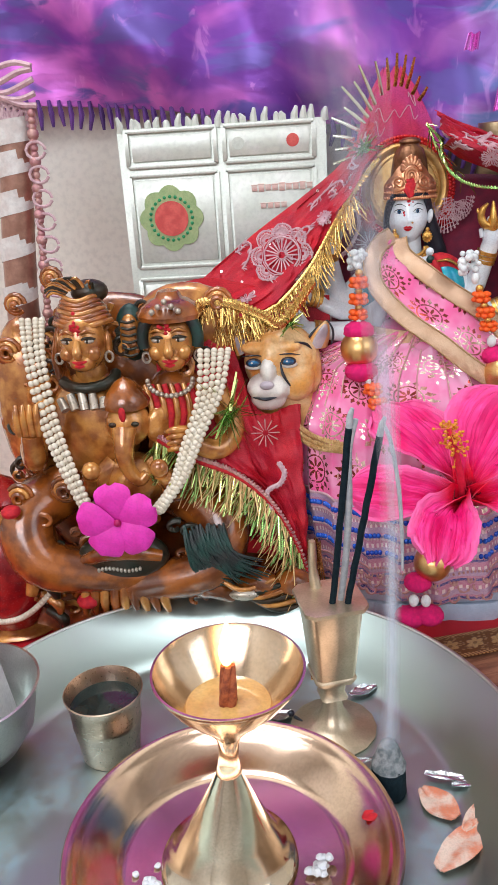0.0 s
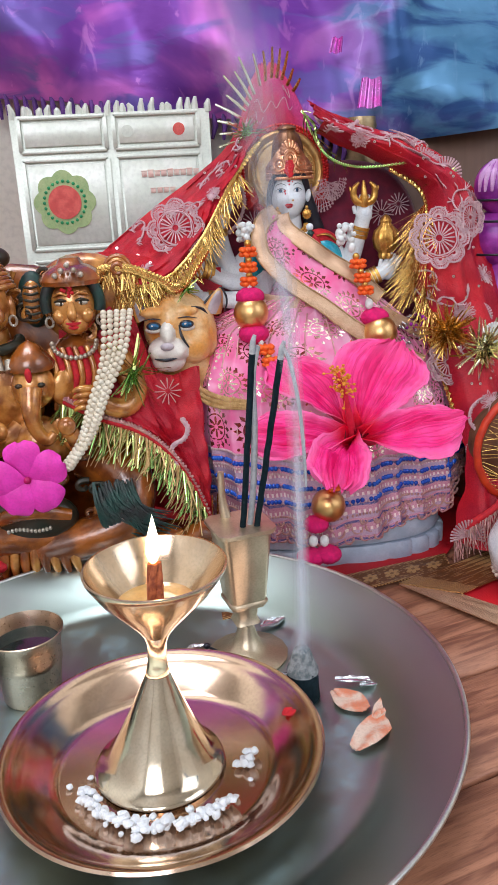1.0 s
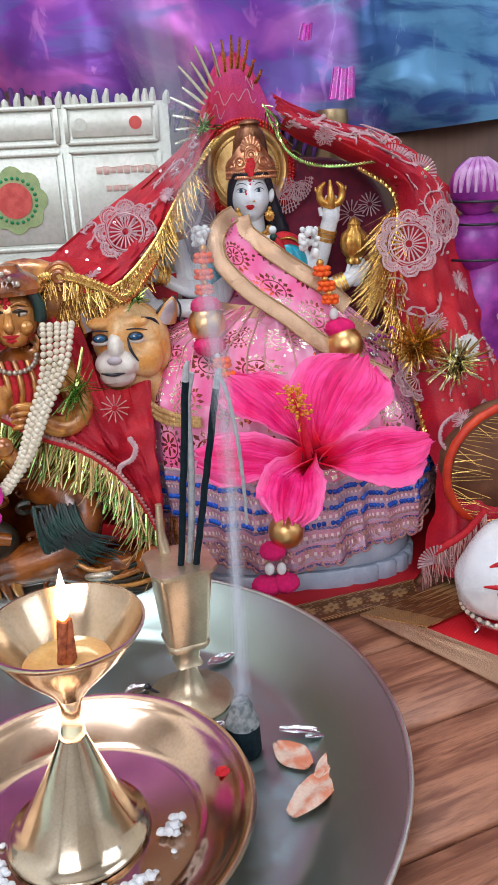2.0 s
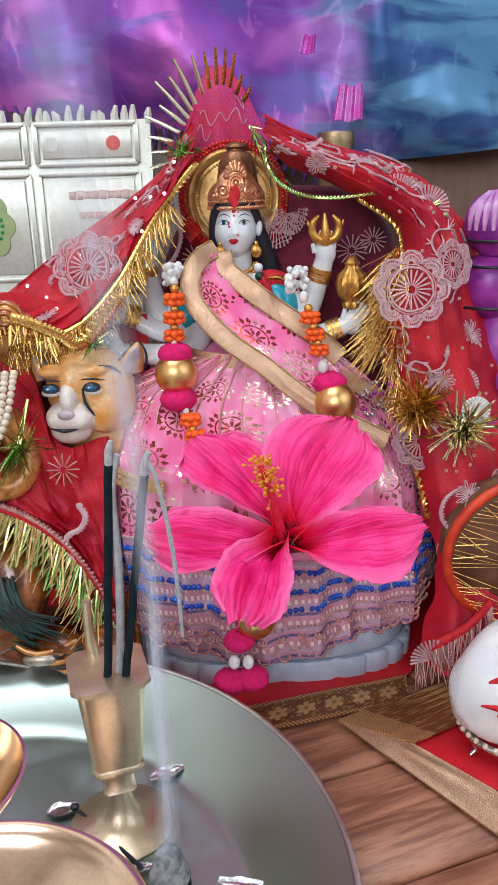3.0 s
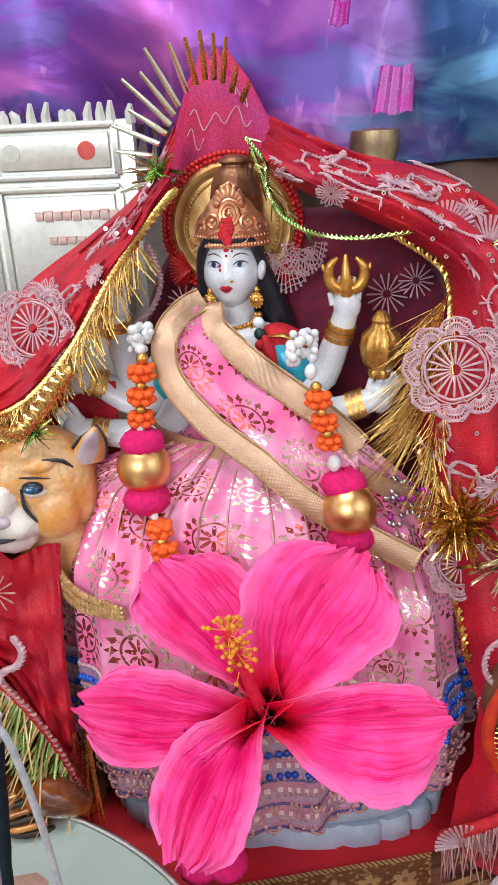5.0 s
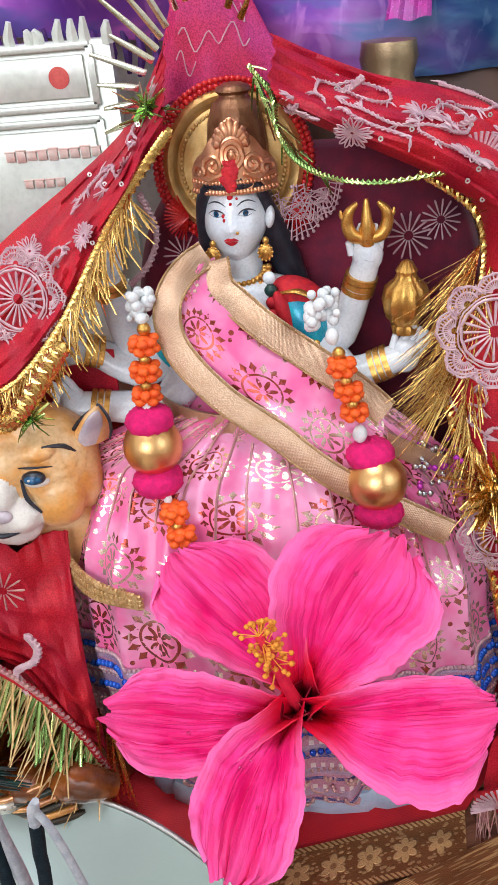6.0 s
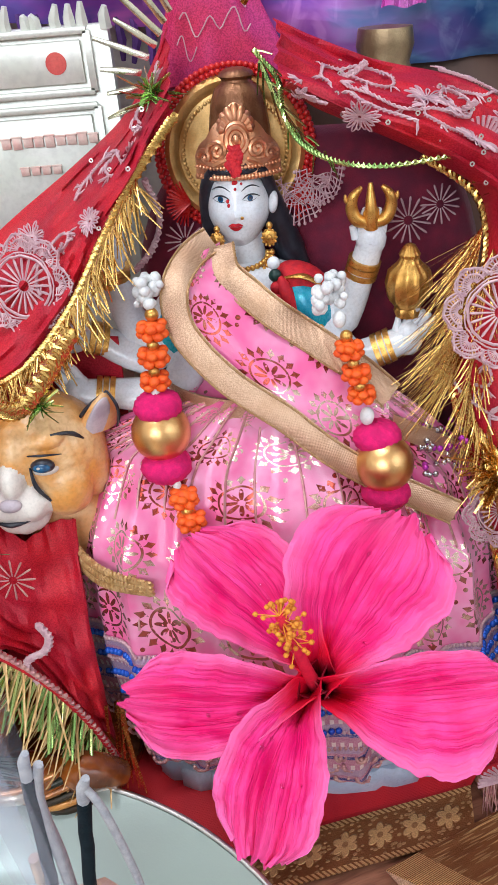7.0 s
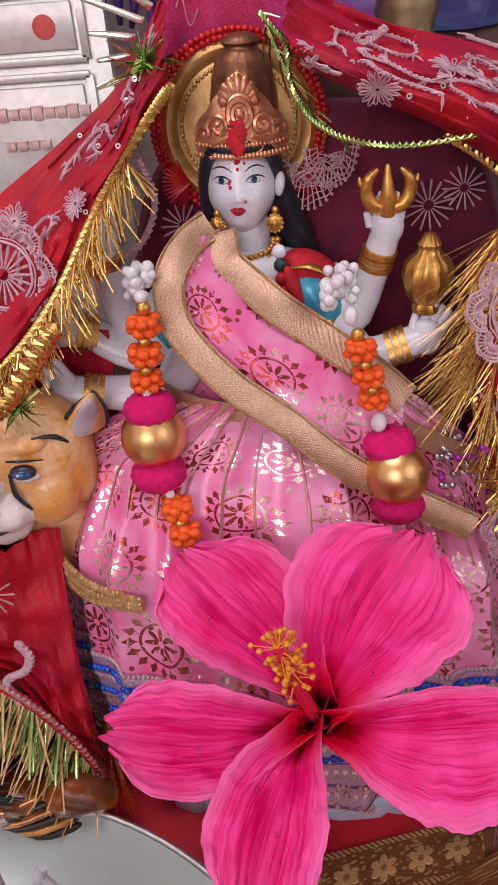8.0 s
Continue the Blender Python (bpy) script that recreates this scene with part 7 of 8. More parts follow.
vin = thing("vinca_flower", (-0.083, 0.412, 0.095), "magenta five-petalled flower laid on the pearls", "flower")
for k, ang in enumerate((95, 25, -48, -120, 168)):
    a = radians(ang)

    def pet(u, v, a=a):
        q = 2 * u - 1
        w = 0.0112 * math.sin(math.pi * (0.04 + 0.66 * v)) ** 1.1 * (1 if v < 0.8 else math.sqrt(max(0.02, 1 - ((v - 0.8) / 0.21) ** 2)))
        d, s = V(math.cos(a), 0, math.sin(a)), V(-math.sin(a), 0, math.cos(a))
        return V(-0.083, 0.4115, 0.0955) + d * (0.001 + 0.0235 * v) + s * w * q + V(0, -0.003 * math.sin(2.6 * v) + 0.003 * q * q * v - 0.0006 * k, 0)

    g = G()
    g.sheet(pet, 14, 14, 0.0005, uvscale=(1, 1))
    part("petal", g, vinca, vin)
g = G()
g.ball((-0.083, 0.4085, 0.0955), (0.0024, 0.0018, 0.0024), 0, 10, 6)
part("throat", g, surf("crimson_eye", (0.5, 0.0, 0.12), (0.35, 0.0, 0.08), 200), vin)
for c, r in (((-0.112, 0.422, 0.034), 0.0075), ((-0.086, 0.4310, 0.028), 0.0085), ((-0.152, 0.42, 0.100), 0.006)):
    g = G()
    pompom(g, c, r)
    solid("red_powder_lump", g, red_paint, c, "lump of red powder on the bronze base", "powder", "red powder lumps")
fea = thing("feather_tuft", (-0.030, 0.425, 0.06), "dark green feather tuft at the bronze base", "feather")
g = G()
for i in range(90):
    p = V(-0.032 + rnd.uniform(-0.014, 0.012), 0.424, 0.080 + rnd.uniform(-0.004, 0.006))
    l, bow = rnd.uniform(0.020, 0.036), rnd.uniform(0.004, 0.020)
    g.tube([p, p + V(bow * 0.2, -0.004, -l * 0.35), p + V(bow * 0.6, -0.006, -l * 0.72), p + V(bow * 1.5, -0.004, -l)], [0.0007, 0.0011, 0.0009, 0.0003], 5, 0, steps=3)
part("barb_tuft", g, green_dark, fea)

# ---- steel tray and what stands in it ----
TC = V(-0.021, 0.277, 0.0)
tray = thing("steel_tray", TC, "large worn steel tray with a raised flaring rim", "tray")
g = G()
g.lathe([(0.0, 0.0030), (0.118, 0.0030), (0.1225, 0.0042), (0.1275, 0.0085), (0.1400, 0.0180), (0.1575, 0.0276), (0.1575, 0.0262), (0.1405, 0.0160), (0.1285, 0.0065), (0.1230, 0.0010), (0.116, 0.0), (0.0, 0.0)], TC, 128)
part("dish", g, steel_worn, tray)
g = G()
g.tube([TC + V(0.1588 * math.cos(a), 0.1588 * math.sin(a), 0.0275) for a in [2 * math.pi * i / 128 for i in range(129)]], 0.0014, 8)
part("rolled_rim", g, steel, tray)

PC = V(-0.008, 0.248, 0.0032)
plate = thing("copper_plate", PC, "polished copper-brass plate with rolled rim", "plate")
g = G()
g.lathe([(0.0, 0.002), (0.046, 0.002), (0.0485, 0.0030), (0.0515, 0.0045), (0.0590, 0.0120), (0.0640, 0.0138), (0.0660, 0.0150), (0.0690, 0.0170), (0.0708, 0.0172), (0.0716, 0.0160), (0.0708, 0.0148), (0.0655, 0.0128), (0.0590, 0.0100), (0.051, 0.002), (0.046, 0.0), (0.0, 0.0)], PC, 110)
g.v = [(PC.x + (p[0] - PC.x) * 1.05, PC.y + (p[1] - PC.y) * 1.05, p[2]) for p in g.v]
part("dish", g, copper, plate)

DC = V(-0.009, 0.249, 0.0054)
diya = thing("oil_lamp", DC, "brass oil lamp with conical foot and lit wick", "lamp")
g = G()
g.lathe([(0.0, 0.0), (0.0300, 0.0), (0.0306, 0.0012), (0.0300, 0.0026), (0.0285, 0.0032), (0.0240, 0.0085), (0.0185, 0.0190), (0.0130, 0.0310), (0.0085, 0.0420), (0.0062, 0.0480), (0.0055, 0.0500)], DC, 72)
part("foot", g, brass_bright, diya)
g = G()
g.lathe([(0.0052, 0.0490), (0.0056, 0.0510), (0.0046, 0.0545), (0.0042, 0.0600), (0.0046, 0.0660), (0.0066, 0.0720)], DC, 48)
part("stem", g, brass, diya)
g = G()
g.lathe([(0.0060, 0.0700), (0.0105, 0.0760), (0.0170, 0.0830), (0.0240, 0.0910), (0.0300, 0.1000), (0.0312, 0.1022), (0.0314, 0.1034), (0.0304, 0.1034), (0.0292, 0.1005), (0.0235, 0.0922), (0.0165, 0.0845), (0.0100, 0.0785), (0.0, 0.0765)], DC, 80)
bowl = part("cup", g, brass, diya)
g = G()
g.lathe([(0.0178, 0.0855), (0.0172, 0.0861), (0.010, 0.0862), (0.0, 0.0862)], DC, 48)
part("ghee", g, ghee, bowl, "melted golden ghee")
g = G()
for k in range(4):
    a = k * 1.6
    g.tube([DC + V(0.0018 * math.cos(a), 0.0018 * math.sin(a), 0.078), DC + V(0.0022 * math.cos(a + 0.8), 0.0022 * math.sin(a + 0.8), 0.090), DC + V(0.0017 * math.cos(a + 1.6), 0.0017 * math.sin(a + 1.6), 0.1045)], [0.0022, 0.0021, 0.0013], 8, 0, steps=4)
part("wick", g, wick_mat, diya)
g = G()
FL = DC + V(-0.0005, 0, 0.1035)
g.lathe([(0.0, 0.0), (0.0019, 0.0020), (0.0031, 0.0055), (0.0033, 0.0085), (0.0025, 0.0130), (0.0014, 0.0175), (0.0005, 0.0215), (0.0, 0.0235)], FL, 20)
fl = solid("flame", g, flame_glow, FL, "small bright yellow flame on the lamp wick", "flame")

for ob in [o for o in bpy.data.objects if o.parent == diya or o.parent == bowl] + [fl]:
    for p in ob.data.vertices:
        z = p.co.z + (FL.z - DC.z if ob == fl else 0.0)
        p.co.x += 0.062 * z - 0.0012

for i in range(120):
    g = G()
    if i < 96:
        a, r = radians(-162 + 118 * (i / 96) + rnd.uniform(-4, 4)), 0.0385 + rnd.gauss(0, 0.0019)
        s, lift = rnd.uniform(0.0013, 0.0027), rnd.uniform(0, 0.0022)
    elif i < 110:
        a, r, s, lift = radians(-8 + rnd.gauss(0, 4)), 0.0385 + rnd.gauss(0, 0.0022), rnd.uniform(0.0014, 0.0028), rnd.uniform(0, 0.0025)
    else:
        a, r, s, lift = radians(rnd.uniform(-185, 0)), rnd.uniform(0.034, 0.045), rnd.uniform(0.0010, 0.0017), 0.0
    c = PC + V(r * math.cos(a), r * math.sin(a), 0.0022 + s * 0.6 + lift)
    rows = []
    for j in range(6):
        t = math.pi * (0.02 + 0.96 * j / 5)
        rows.append([c + V(math.sin(t) * math.cos(q), math.sin(t) * math.sin(q), -0.75 * math.cos(t)) * s * rnd.uniform(0.75, 1.2) for q in [2 * math.pi * k / 7 for k in range(7)]])
    g.grid(rows, 0, True)
    solid("camphor_piece", g, camphor, c, "white crumbled camphor piece in the plate", "camphor", "camphor pieces")

GC = V(-0.079, 0.320, 0.0032)
cupo = thing("steel_tumbler", GC, "small ribbed steel tumbler with dark liquid", "cup")
g = G()
g.lathe([(0.0, 0.0), (0.0150, 0.0), (0.0156, 0.001), (0.0168, 0.014), (0.0172, 0.0146), (0.0171, 0.0175), (0.0176, 0.0180), (0.0176, 0.0205), (0.0182, 0.0212), (0.0181, 0.0240), (0.0188, 0.0330), (0.0204, 0.0392), (0.0208, 0.0398), (0.0202, 0.0402), (0.0184, 0.0350), (0.0172, 0.0240), (0.0, 0.0240)], GC, 56)
part("wall", g, tin, cupo)
g = G()
g.lathe([(0.0181, 0.0315), (0.009, 0.0317), (0.0, 0.0317)], GC, 32)
part("liquid", g, surf("dark_liquid", (0.010, 0.022, 0.022), (0.015, 0.03, 0.03), 90, (0.05, 0.1), 0.0, 0.02), cupo, "dark water")

HC = V(0.041, 0.334, 0.0032)
hold = thing("incense_holder", HC, "square pale brass incense stand on a round foot", "incense holder")
g = G()
g.lathe([(0.0, 0.0), (0.0225, 0.0), (0.0230, 0.0015), (0.0205, 0.0030), (0.0130, 0.0050), (0.0085, 0.0085), (0.0060, 0.0140), (0.0045, 0.0200), (0.0040, 0.0225)], HC, 48, 0, None, 0.03, 16)
part("foot", g, brass_pale, hold)


def square(prof, c, rot):
    rows = []
    for r, z in prof:
        row = []
        for i in range(4):
            for q in (-0.14, 0.14):
                a = math.pi / 4 + i * math.pi / 2 + q + rot
                row.append(Vector(c) + V(r * 1.414 * math.cos(a), r * 1.414 * math.sin(a), z))
        rows.append(row)
    return rows


g = G()
g.grid(square([(0.0042, 0.0215), (0.0064, 0.0235), (0.0050, 0.0270), (0.0056, 0.0330), (0.0088, 0.0350), (0.0088, 0.0368)], HC, 0.25), 0, True)
part("stem", g, brass_pale, hold)
g = G()
b = g.grid(square([(0.0088, 0.0360), (0.0098, 0.0368), (0.0098, 0.0385), (0.0092, 0.0392), (0.0124, 0.0800), (0.0146, 0.0815), (0.0146, 0.0837), (0.0128, 0.0841), (0.0060, 0.0841)], HC, 0.25), 0, True)
g.cap([b + 64 + i for i in range(8)])
part("cup", g, brass_pale, hold)
g = G()
g.tube([HC + V(-0.006, 0.009, 0.078), HC + V(-0.008, 0.011, 0.094), HC + V(-0.008, 0.011, 0.110)], [0.004, 0.0022, 0.0018], 8, steps=4)
part("rear_spike", g, brass_pale, hold)
for k, (b0, t0, top) in enumerate((((0.0415, 0.328, 0.080), (0.0520, 0.322, 0.190), 0.06), ((0.0485, 0.328, 0.080), (0.0658, 0.317, 0.187), 0.05), ((0.0455, 0.331, 0.080), (0.0545, 0.323, 0.186), 0.0))):
    st = thing("incense_stick", b0, ("dark green incense stick with a grey ash tip", "dark green incense stick burning down to ash", "incense stick burnt to a pale ash thread")[k], "incense stick", "incense sticks")
    B0, T0 = Vector(b0), Vector(t0)
    if k < 2:
        g = G()
        g.tube([B0.lerp(T0, t) + V(rnd.uniform(-1, 1), rnd.uniform(-1, 1), 0) * 0.0002 for t in [i / 14 * 0.93 for i in range(15)]], 0.0017, 10)
        part("paste", g, incense, st)
        g = G()
        e = B0.lerp(T0, 0.93)
        g.tube([e, e + (T0 - B0) * 0.05, e + (T0 - B0) * 0.085 + V(0.0008, 0, 0)], [0.0016, 0.0015, 0.0009], 8, steps=3)
        part("ash_tip", g, ash, st)
    else:
        g = G()
        g.tube([B0, B0.lerp(T0, 0.3) + V(0.001, 0, 0), B0.lerp(T0, 0.6), B0.lerp(T0, 0.85) + V(-0.002, 0, 0), T0], [0.0016, 0.0017, 0.0018, 0.0016, 0.0012], 8, steps=5)
        part("ash_thread", g, ash, st)
st = thing("ash_curl", (0.070, 0.334, 0.10), "thin curled thread of ash from an incense stick", "ash")
g = G()
g.tube([(0.0655, 0.317, 0.186), (0.0690, 0.316, 0.178), (0.0728, 0.315, 0.155), (0.0745, 0.315, 0.130), (0.0750, 0.315, 0.112)], [0.0009, 0.0010, 0.0010, 0.0009, 0.0006], 8, steps=5)
part("thread", g, ash, st)

KC = V(0.0655, 0.289, 0.0032)
cone = thing("dhoop_cone", KC, "black dhoop stump glowing grey with ash on top", "incense cone")
g = G()
g.lathe([(0.0, 0.0), (0.0080, 0.0), (0.0086, 0.001), (0.0082, 0.010), (0.0080, 0.0170), (0.0074, 0.0185), (0.0, 0.0190)], KC, 28, 0, None, 0.03, 7)
part("stump", g, incense, cone)
g = G()
g.lathe([(0.0082, 0.0165), (0.0076, 0.0190), (0.0062, 0.0225), (0.0050, 0.0270), (0.0036, 0.0300), (0.0, 0.0315)], KC, 24, 0, None, 0.06, 9)
part("ash_cap", g, cinder, cone, "dark grey ash cap")

# smoke rising from the dhoop, in three thin shells
smoke = thing("smoke_column", KC + V(0, 0, 0.03), "thin pale blue smoke column rising from the dhoop", "smoke")
SP = [KC + V(0, 0, 0.030), KC + V(0.001, 0, 0.07), KC + V(0.001, 0, 0.13), KC + V(-0.001, 0, 0.19), KC + V(-0.006, 0.002, 0.25), KC + V(-0.014, 0.006, 0.31), KC + V(-0.024, 0.016, 0.37), KC + V(-0.030, 0.030, 0.44)]
for k, (q, al) in enumerate(((1.0, 0.14), (0.66, 0.22), (0.33, 0.34))):
    g = G()
    g.tube(SP, [0.0056 * q, 0.0042 * q, 0.0044 * q, 0.0052 * q, 0.0080 * q, 0.0150 * q, 0.0260 * q, 0.0420 * q], 24, steps=8, caps=False)
    part("shell", g, smoke_mat("smoke_shell", al, 0.10, 0.37), smoke)



def flake(c, a, l, w, mat, nm, label, cat, grp):
    g = G()
    c = Vector(c)
    d, s = V(math.cos(a), math.sin(a), 0), V(-math.sin(a), math.cos(a), 0)
    sd = rnd.random() * 9
    g.sheet(lambda u, v: c + d * l * (v - 0.5) + s * w * (u - 0.5) * math.sin(math.pi * (0.12 + 0.8 * v)) + V(0, 0, 0.0014 + 0.0022 * abs(noise.noise(V(u * 2, v * 3, sd))) + 0.003 * (u - 0.5) ** 2), 10, 14, 0.0006, uvscale=(1, 1))
    return solid(nm, g, mat, c, label, cat, grp)


for c, a, l, w in (((0.096, 0.256, 0.0035), 0.75, 0.040, 0.015), ((0.088, 0.279, 0.0035), 2.2, 0.022, 0.016), ((0.104, 0.272, 0.0035), 0.9, 0.024, 0.008), ((0.120, 0.290, 0.0036), 0.8, 0.016, 0.008)):
    flake(c, a, l, w, scrap_mat, "fallen_petal", "wilted orange and cream petal lying in the tray", "petal", "fallen petals")
for c, a, l, w in (((0.098, 0.294, 0.0038), -0.25, 0.028, 0.006), ((0.106, 0.290, 0.0038), 0.1, 0.020, 0.005), ((0.012, 0.342, 0.0036), 0.3, 0.014, 0.009), ((0.05, 0.306, 0.0036), 0.2, 0.022, 0.005), ((0.060, 0.362, 0.0036), 0.4, 0.018, 0.008)):
    flake(c, a, l, w, foil, "foil_scrap", "crumpled silver foil scrap lying in the tray", "foil", "foil scraps")
# red smear of reflection on the plate, made as a thin flake
for c, r in (((0.054, 0.262, 0.0135), 0.004),):
    flake(c, 0.4, r * 2, r * 1.4, red_paint, "red_petal", "small red flake shaped as a reflected smear on the plate rim", "petal", "red petals")
g = G()
g.tube([V(0.052, 0.306, 0.0065), V(0.020, 0.340, 0.0065)], 0.0009, 8)
g.ball((0.018, 0.342, 0.007), (0.0022, 0.0022, 0.0018), 0, 10, 6)
solid("burnt_match", g, hair, (0.035, 0.322, 0.0035), "burnt black matchstick lying in the tray", "match")

BC = V(-0.152, 0.314, 0.0090)
bowl2 = thing("steel_bowl", BC, "shallow steel bowl at the tray edge", "bowl")
g = G()
g.lathe([(0.0, 0.0), (0.018, 0.0), (0.026, 0.004), (0.034, 0.016), (0.0375, 0.032), (0.0395, 0.0405), (0.0405, 0.0415), (0.0392, 0.0418), (0.0362, 0.032), (0.0325, 0.017), (0.025, 0.006), (0.0, 0.003)], BC, 56)
part("wall", g, steel, bowl2)
g = G()
g.box((-0.156, 0.316, 0.050), (0.044, 0.026, 0.075), 0, (4, -6, 10))
solid("white_carton", g, surf("white_card", (0.82, 0.82, 0.82), (0.74, 0.75, 0.76), 60, (0.5, 0.7)), (-0.164, 0.318, 0.0145), "white card carton standing in the steel bowl", "box")

# ---- mats on the table ----
def mat_piece(nm, corners, z, mat, parent, uv, label=""):
    a, b, c, d = [Vector((*p, z)) for p in corners]
    g = G()
    g.sheet(lambda u, v: a.lerp(b, u).lerp(d.lerp(c, u), v) + V(0, 0, 0.0006 * noise.noise(V(u * 7, v * 4, z * 900)) + 0.0006), 24, 10, 0.0009, uvscale=uv)
    return part(nm, g, mat, parent, label)


m1 = thing("altar_cloth", (0.06, 0.45, 0.0), "red altar cloth with a gold brocade border", "cloth")
mat_piece("cloth", ((-0.40, 0.310), (0.190, 0.4265), (0.330, 0.600), (-0.40, 0.600)), 0.0014, red_cloth, m1, (0.5, 0.2))
mat_piece("border", ((0.030, 0.3755), (0.192, 0.4095), (0.196, 0.4335), (0.030, 0.3975)), 0.0028, brocade_mat, m1, (0.165, 0.025), "gold brocade border")
m2 = thing("conch_mat", (0.22, 0.37, 0.0), "small red mat with wide gold border under the conch", "mat")
mat_piece("cloth", ((0.182, 0.374), (0.330, 0.235), (0.430, 0.330), (0.300, 0.440)), 0.0022, red_cloth, m2, (0.15, 0.1))
mat_piece("front_border", ((0.1500, 0.3955), (0.2850, 0.2050), (0.3120, 0.2300), (0.1860, 0.3740)), 0.0036, ribbon, m2, (0.18, 0.03), "gold ribbon border")
mat_piece("rear_border", ((0.1500, 0.3955), (0.1860, 0.3740), (0.3050, 0.4300), (0.2900, 0.4560)), 0.0044, brocade_mat, m2, (0.12, 0.025), "gold brocade border")

conch = thing("conch_shell", (0.240, 0.372, 0.0), "white conch shell smeared red on a small metal stand", "shell")
g = G()
rows = []
for j in range(26):
    t = j / 25
    r = 0.031 * max(0.01, math.sin(math.pi * (0.001 + 0.998 * t) ** 0.8)) ** 0.62
    c = V(0.203 + 0.088 * t, 0.364 + 0.03 * t, 0.034 + 0.010 * t)
    row = []
    for i in range(36):
        a = 2 * math.pi * i / 36
        q = r * (1 + 0.05 * math.sin(5 * a + 10 * t) + (0.10 * math.exp(-((a - 2.2) * 2) ** 2)) + 0.03 * noise.noise(V(3 * math.cos(a), 3 * math.sin(a), 5 * t)))
        row.append(c + V(-0.3 * math.cos(a), 0.85 * math.cos(a), math.sin(a)) * q)
    rows.append(row)
b = g.grid(rows, 0, True)
g.cap([b + 35 - i for i in range(36)]), g.cap([b + 25 * 36 + i for i in range(36)])
part("shell", g, shell, conch)
for a0, t0, t1, w in ((2.20, 0.10, 0.24, 0.0022), (2.70, 0.05, 0.17, 0.0016), (3.00, 0.10, 0.26, 0.0022)):
    g = G()
    line = []
    for i in range(9):
        t = t0 + (t1 - t0) * i / 8
        a = a0 + 0.25 * i / 8
        r = 0.0315 * math.sin(math.pi * t ** 0.8) ** 0.62
        line.append(V(0.203 + 0.088 * t, 0.364 + 0.03 * t, 0.034 + 0.010 * t) + V(-0.3 * math.cos(a), 0.85 * math.cos(a), math.sin(a)) * r * 1.02)
    g.tube(line, [w * math.sin(math.pi * (0.1 + 0.8 * i / 8)) for i in range(9)], 8)
    part("red_mark", g, red_paint, conch, "streak of red powder")
std = thing("conch_stand", (0.245, 0.372, 0.0), "silver ring stand with slim legs and bead edging", "stand")
g = G()
ring = [V(0.247 + 0.036 * math.cos(a), 0.376 + 0.030 * math.sin(a), 0.0120) for a in [2 * math.pi * i / 40 for i in range(41)]]
g.tube(ring, 0.002, 8)
part("ring", g, foil, std)
for a in (0.6, 2.2, 3.5, 4.6, 5.6):
    g = G()
    p = V(0.247 + 0.036 * math.cos(a), 0.376 + 0.030 * math.sin(a), 0.0120)
    g.tube([p, p + V(0.001, -0.001, -0.005), p + V(0.002 * math.cos(a), -0.002, -0.0075)], [0.0022, 0.0015, 0.001], 8, steps=3)
    part("leg", g, foil, std)
g = G()
for i in range(40):
    a = 2 * math.pi * i / 40
    g.ball((0.247 + 0.038 * math.cos(a), 0.376 + 0.032 * math.sin(a), 0.0145), 0.0016, 0, 7, 5)
part("bead_edge", g, pearl, std)

br = thing("brown_fringed_cloth", (0.25, 0.43, 0.0), "brown cloth bundle edged with orange piping and gold thread", "cloth")
g = G()
g.ball((0.262, 0.448, 0.080), (0.046, 0.024, 0.042), 0, 26, 16)
part("wrap", g, brown_cloth, br)
g = G()
g.tube([(0.262 + 0.047 * math.cos(a), 0.434 + 0.004 * math.cos(a), 0.080 + 0.043 * math.sin(a)) for a in [1.4 + 0.25 * i for i in range(15)]], 0.0028, 8)
part("piped_edge", g, surf("orange_piping", (0.70, 0.06, 0.01), (0.55, 0.03, 0.01), 90), br)
g = G()
for i in range(50):
    a = 1.5 + 3.2 * i / 50
    p = V(0.262 + 0.045 * math.cos(a), 0.426, 0.080 + 0.041 * math.sin(a))
    g.blade(p, p + V(rnd.uniform(0.008, 0.026), -0.004, -0.004 + rnd.uniform(-0.007, 0.007)), 0.00025)
part("fringe_trim", g, tinsel, br)

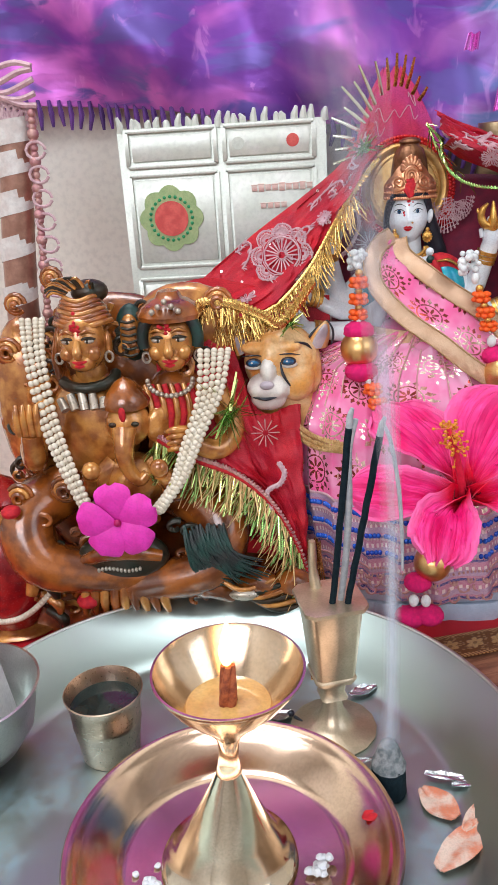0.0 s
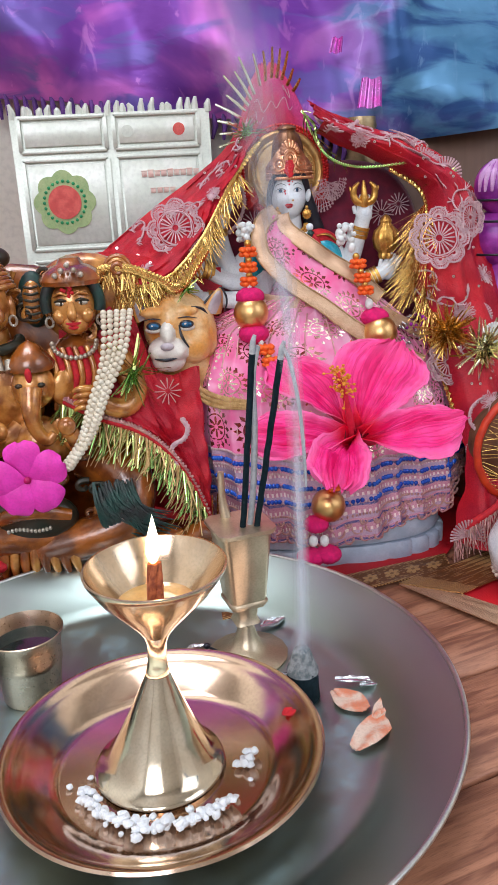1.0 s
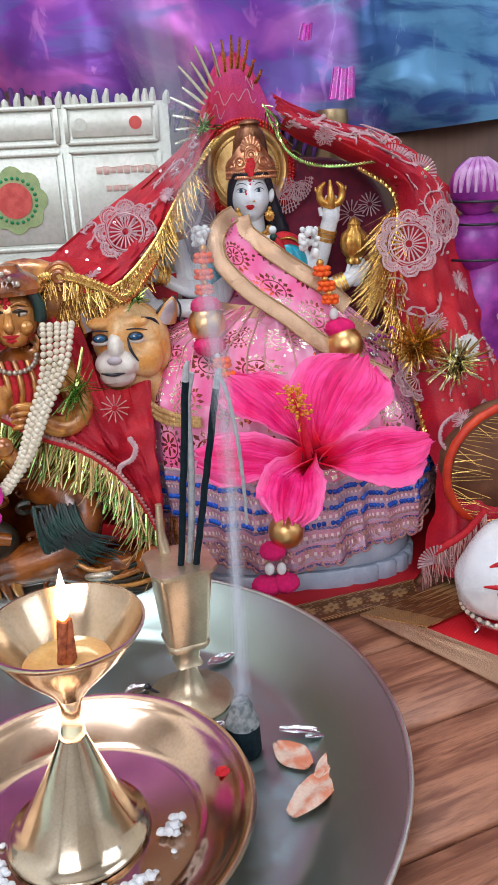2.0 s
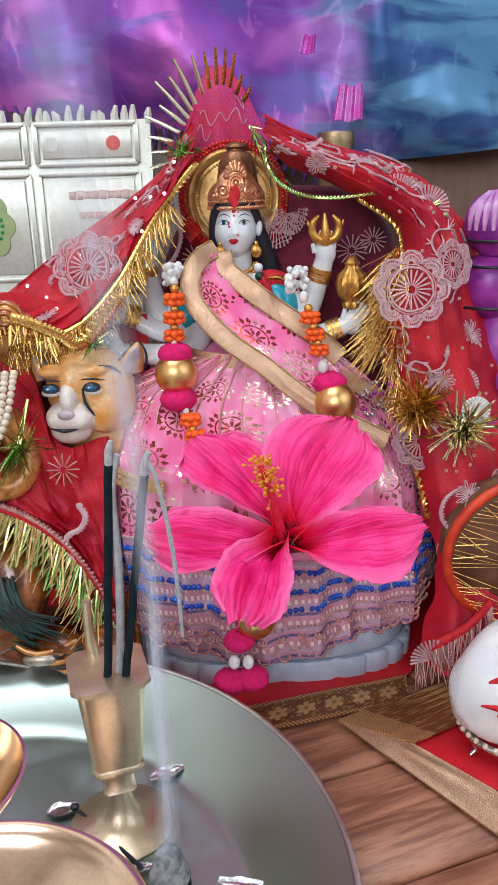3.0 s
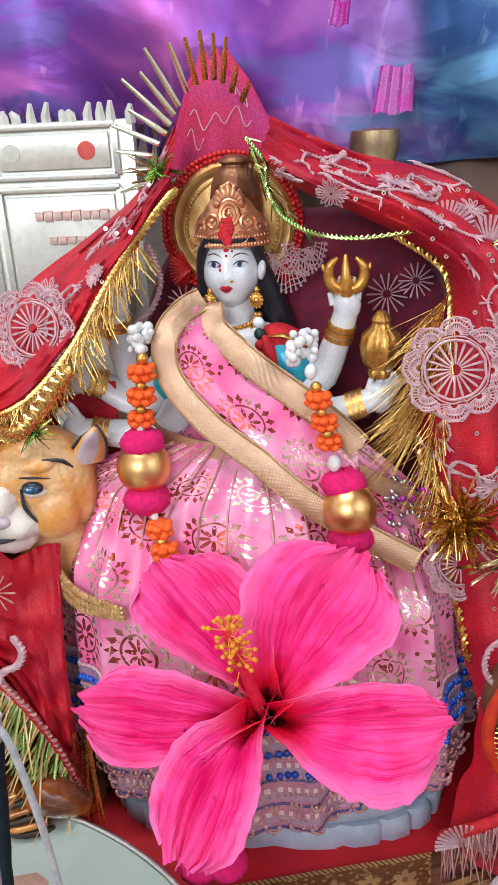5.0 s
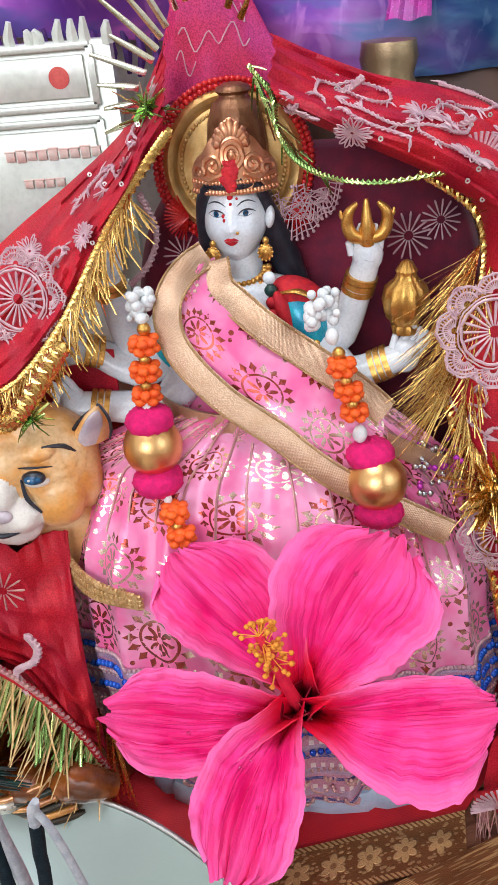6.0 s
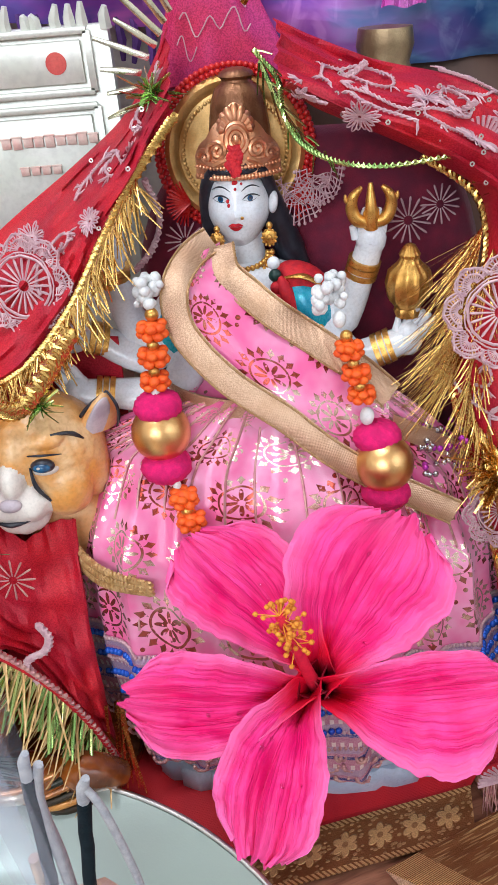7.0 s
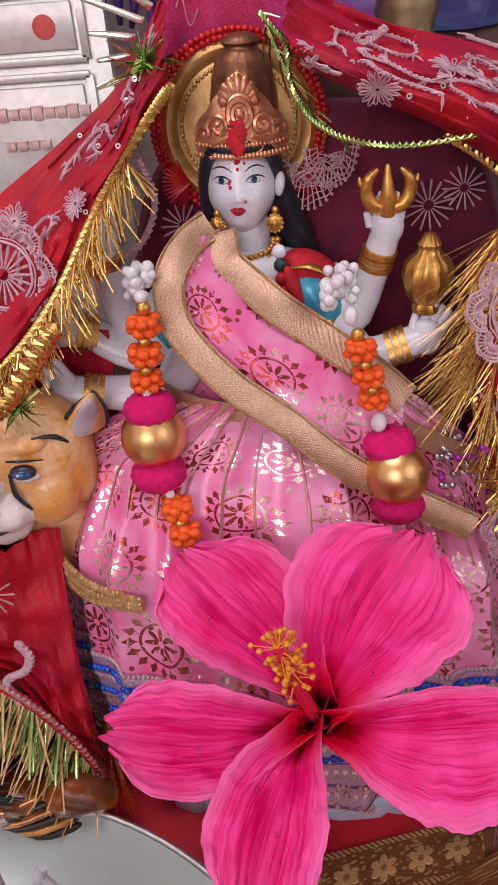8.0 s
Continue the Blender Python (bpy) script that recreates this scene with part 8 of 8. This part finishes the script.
g = G()
g.ball((0.262, 0.520, 0.252), (0.0185, 0.017, 0.0195), 0, 22, 14)
g.ball((0.266, 0.524, 0.215), (0.024, 0.018, 0.022), 0, 22, 14)
g.ball((0.280, 0.526, 0.160), (0.034, 0.022, 0.055), 0, 22, 14)
for z, r in ((0.243, 0.0188), (0.228, 0.017), (0.205, 0.0245)):
    g.tube([(0.264 + r * math.cos(a), 0.520 + r * math.sin(a), z) for a in [2 * math.pi * i / 24 for i in range(25)]], 0.0009, 8, 2)
for i in range(9):
    a = radians(200 + 16 * i)
    g.tube([(0.262 + 0.006 * math.cos(a), 0.520 + 0.0055 * math.sin(a), 0.2705), (0.262 + 0.0165 * math.cos(a), 0.520 + 0.0155 * math.sin(a), 0.2610), (0.262 + 0.0188 * math.cos(a), 0.520 + 0.0175 * math.sin(a), 0.249)], [0.001, 0.0022, 0.001], 6, 1, steps=3)
g.tube([(0.30, 0.50, 0.185), (0.272, 0.486, 0.166)], [0.012, 0.006], 12, 3)
g.tube([(0.300, 0.520, 0.275), (0.292, 0.508, 0.23), (0.286, 0.50, 0.19)], [0.016, 0.014, 0.006], 12, 3, squash=0.4, steps=5)
solid("dressed_doll", g, [purple_doll, pale_violet, hair, white_petals], (0.27, 0.52, 0.105), "violet satin dressed figure standing beside the veil", "doll")
g = G()
g.box((0.28, 0.53, 0.052), (0.08, 0.06, 0.102))
solid("doll_block", g, brown_wood, (0.28, 0.53, 0.0), "dark wooden block under the violet figure", "block")

# sequin bead bits by the hip
g = G()
for i in range(60):
    g.ball(jit((0.186, 0.487, 0.158), 0.010), (0.0014, 0.0014, 0.0014), i % 2, 6, 5)
solid("bead_cluster", g, [surf("violet_bead", (0.3, 0.02, 0.45), (0.55, 0.05, 0.4), 300, (0.1, 0.2), 0.4, vary=0.5), foil], (0.186, 0.487, 0.158), "cluster of violet and silver beads at the hip", "beads", kind="stuff")

# ---- planks of the table top ----
q = Matrix.Rotation(radians(17), 3, "Z")
ends = [-0.52, -0.18, 0.20, 0.6]
for j in range(-8, 12):
    y0, off = 0.0655 * j + 0.008, 0.11 * (j % 3)
    for i in range(3):
        x0, x1 = ends[i] + off - 0.1, ends[i + 1] + off - 0.1
        g = G()
        g.box((0, 0, 0), (x1 - x0 - 0.0012, 0.0642, 0.020))
        c = V((x0 + x1) / 2, y0, 0)
        c = q @ c
        if not (-0.62 < c.x < 0.62 and -0.06 < c.y < 0.64):
            continue
        ob = new("plank", g.mesh("plank", (0, 0, 0), [wood]))
        ob.parent = table
        ob.location = V(c.x, c.y, -0.010) - Vector(table.location)
        ob.rotation_euler = (0, 0, radians(17))
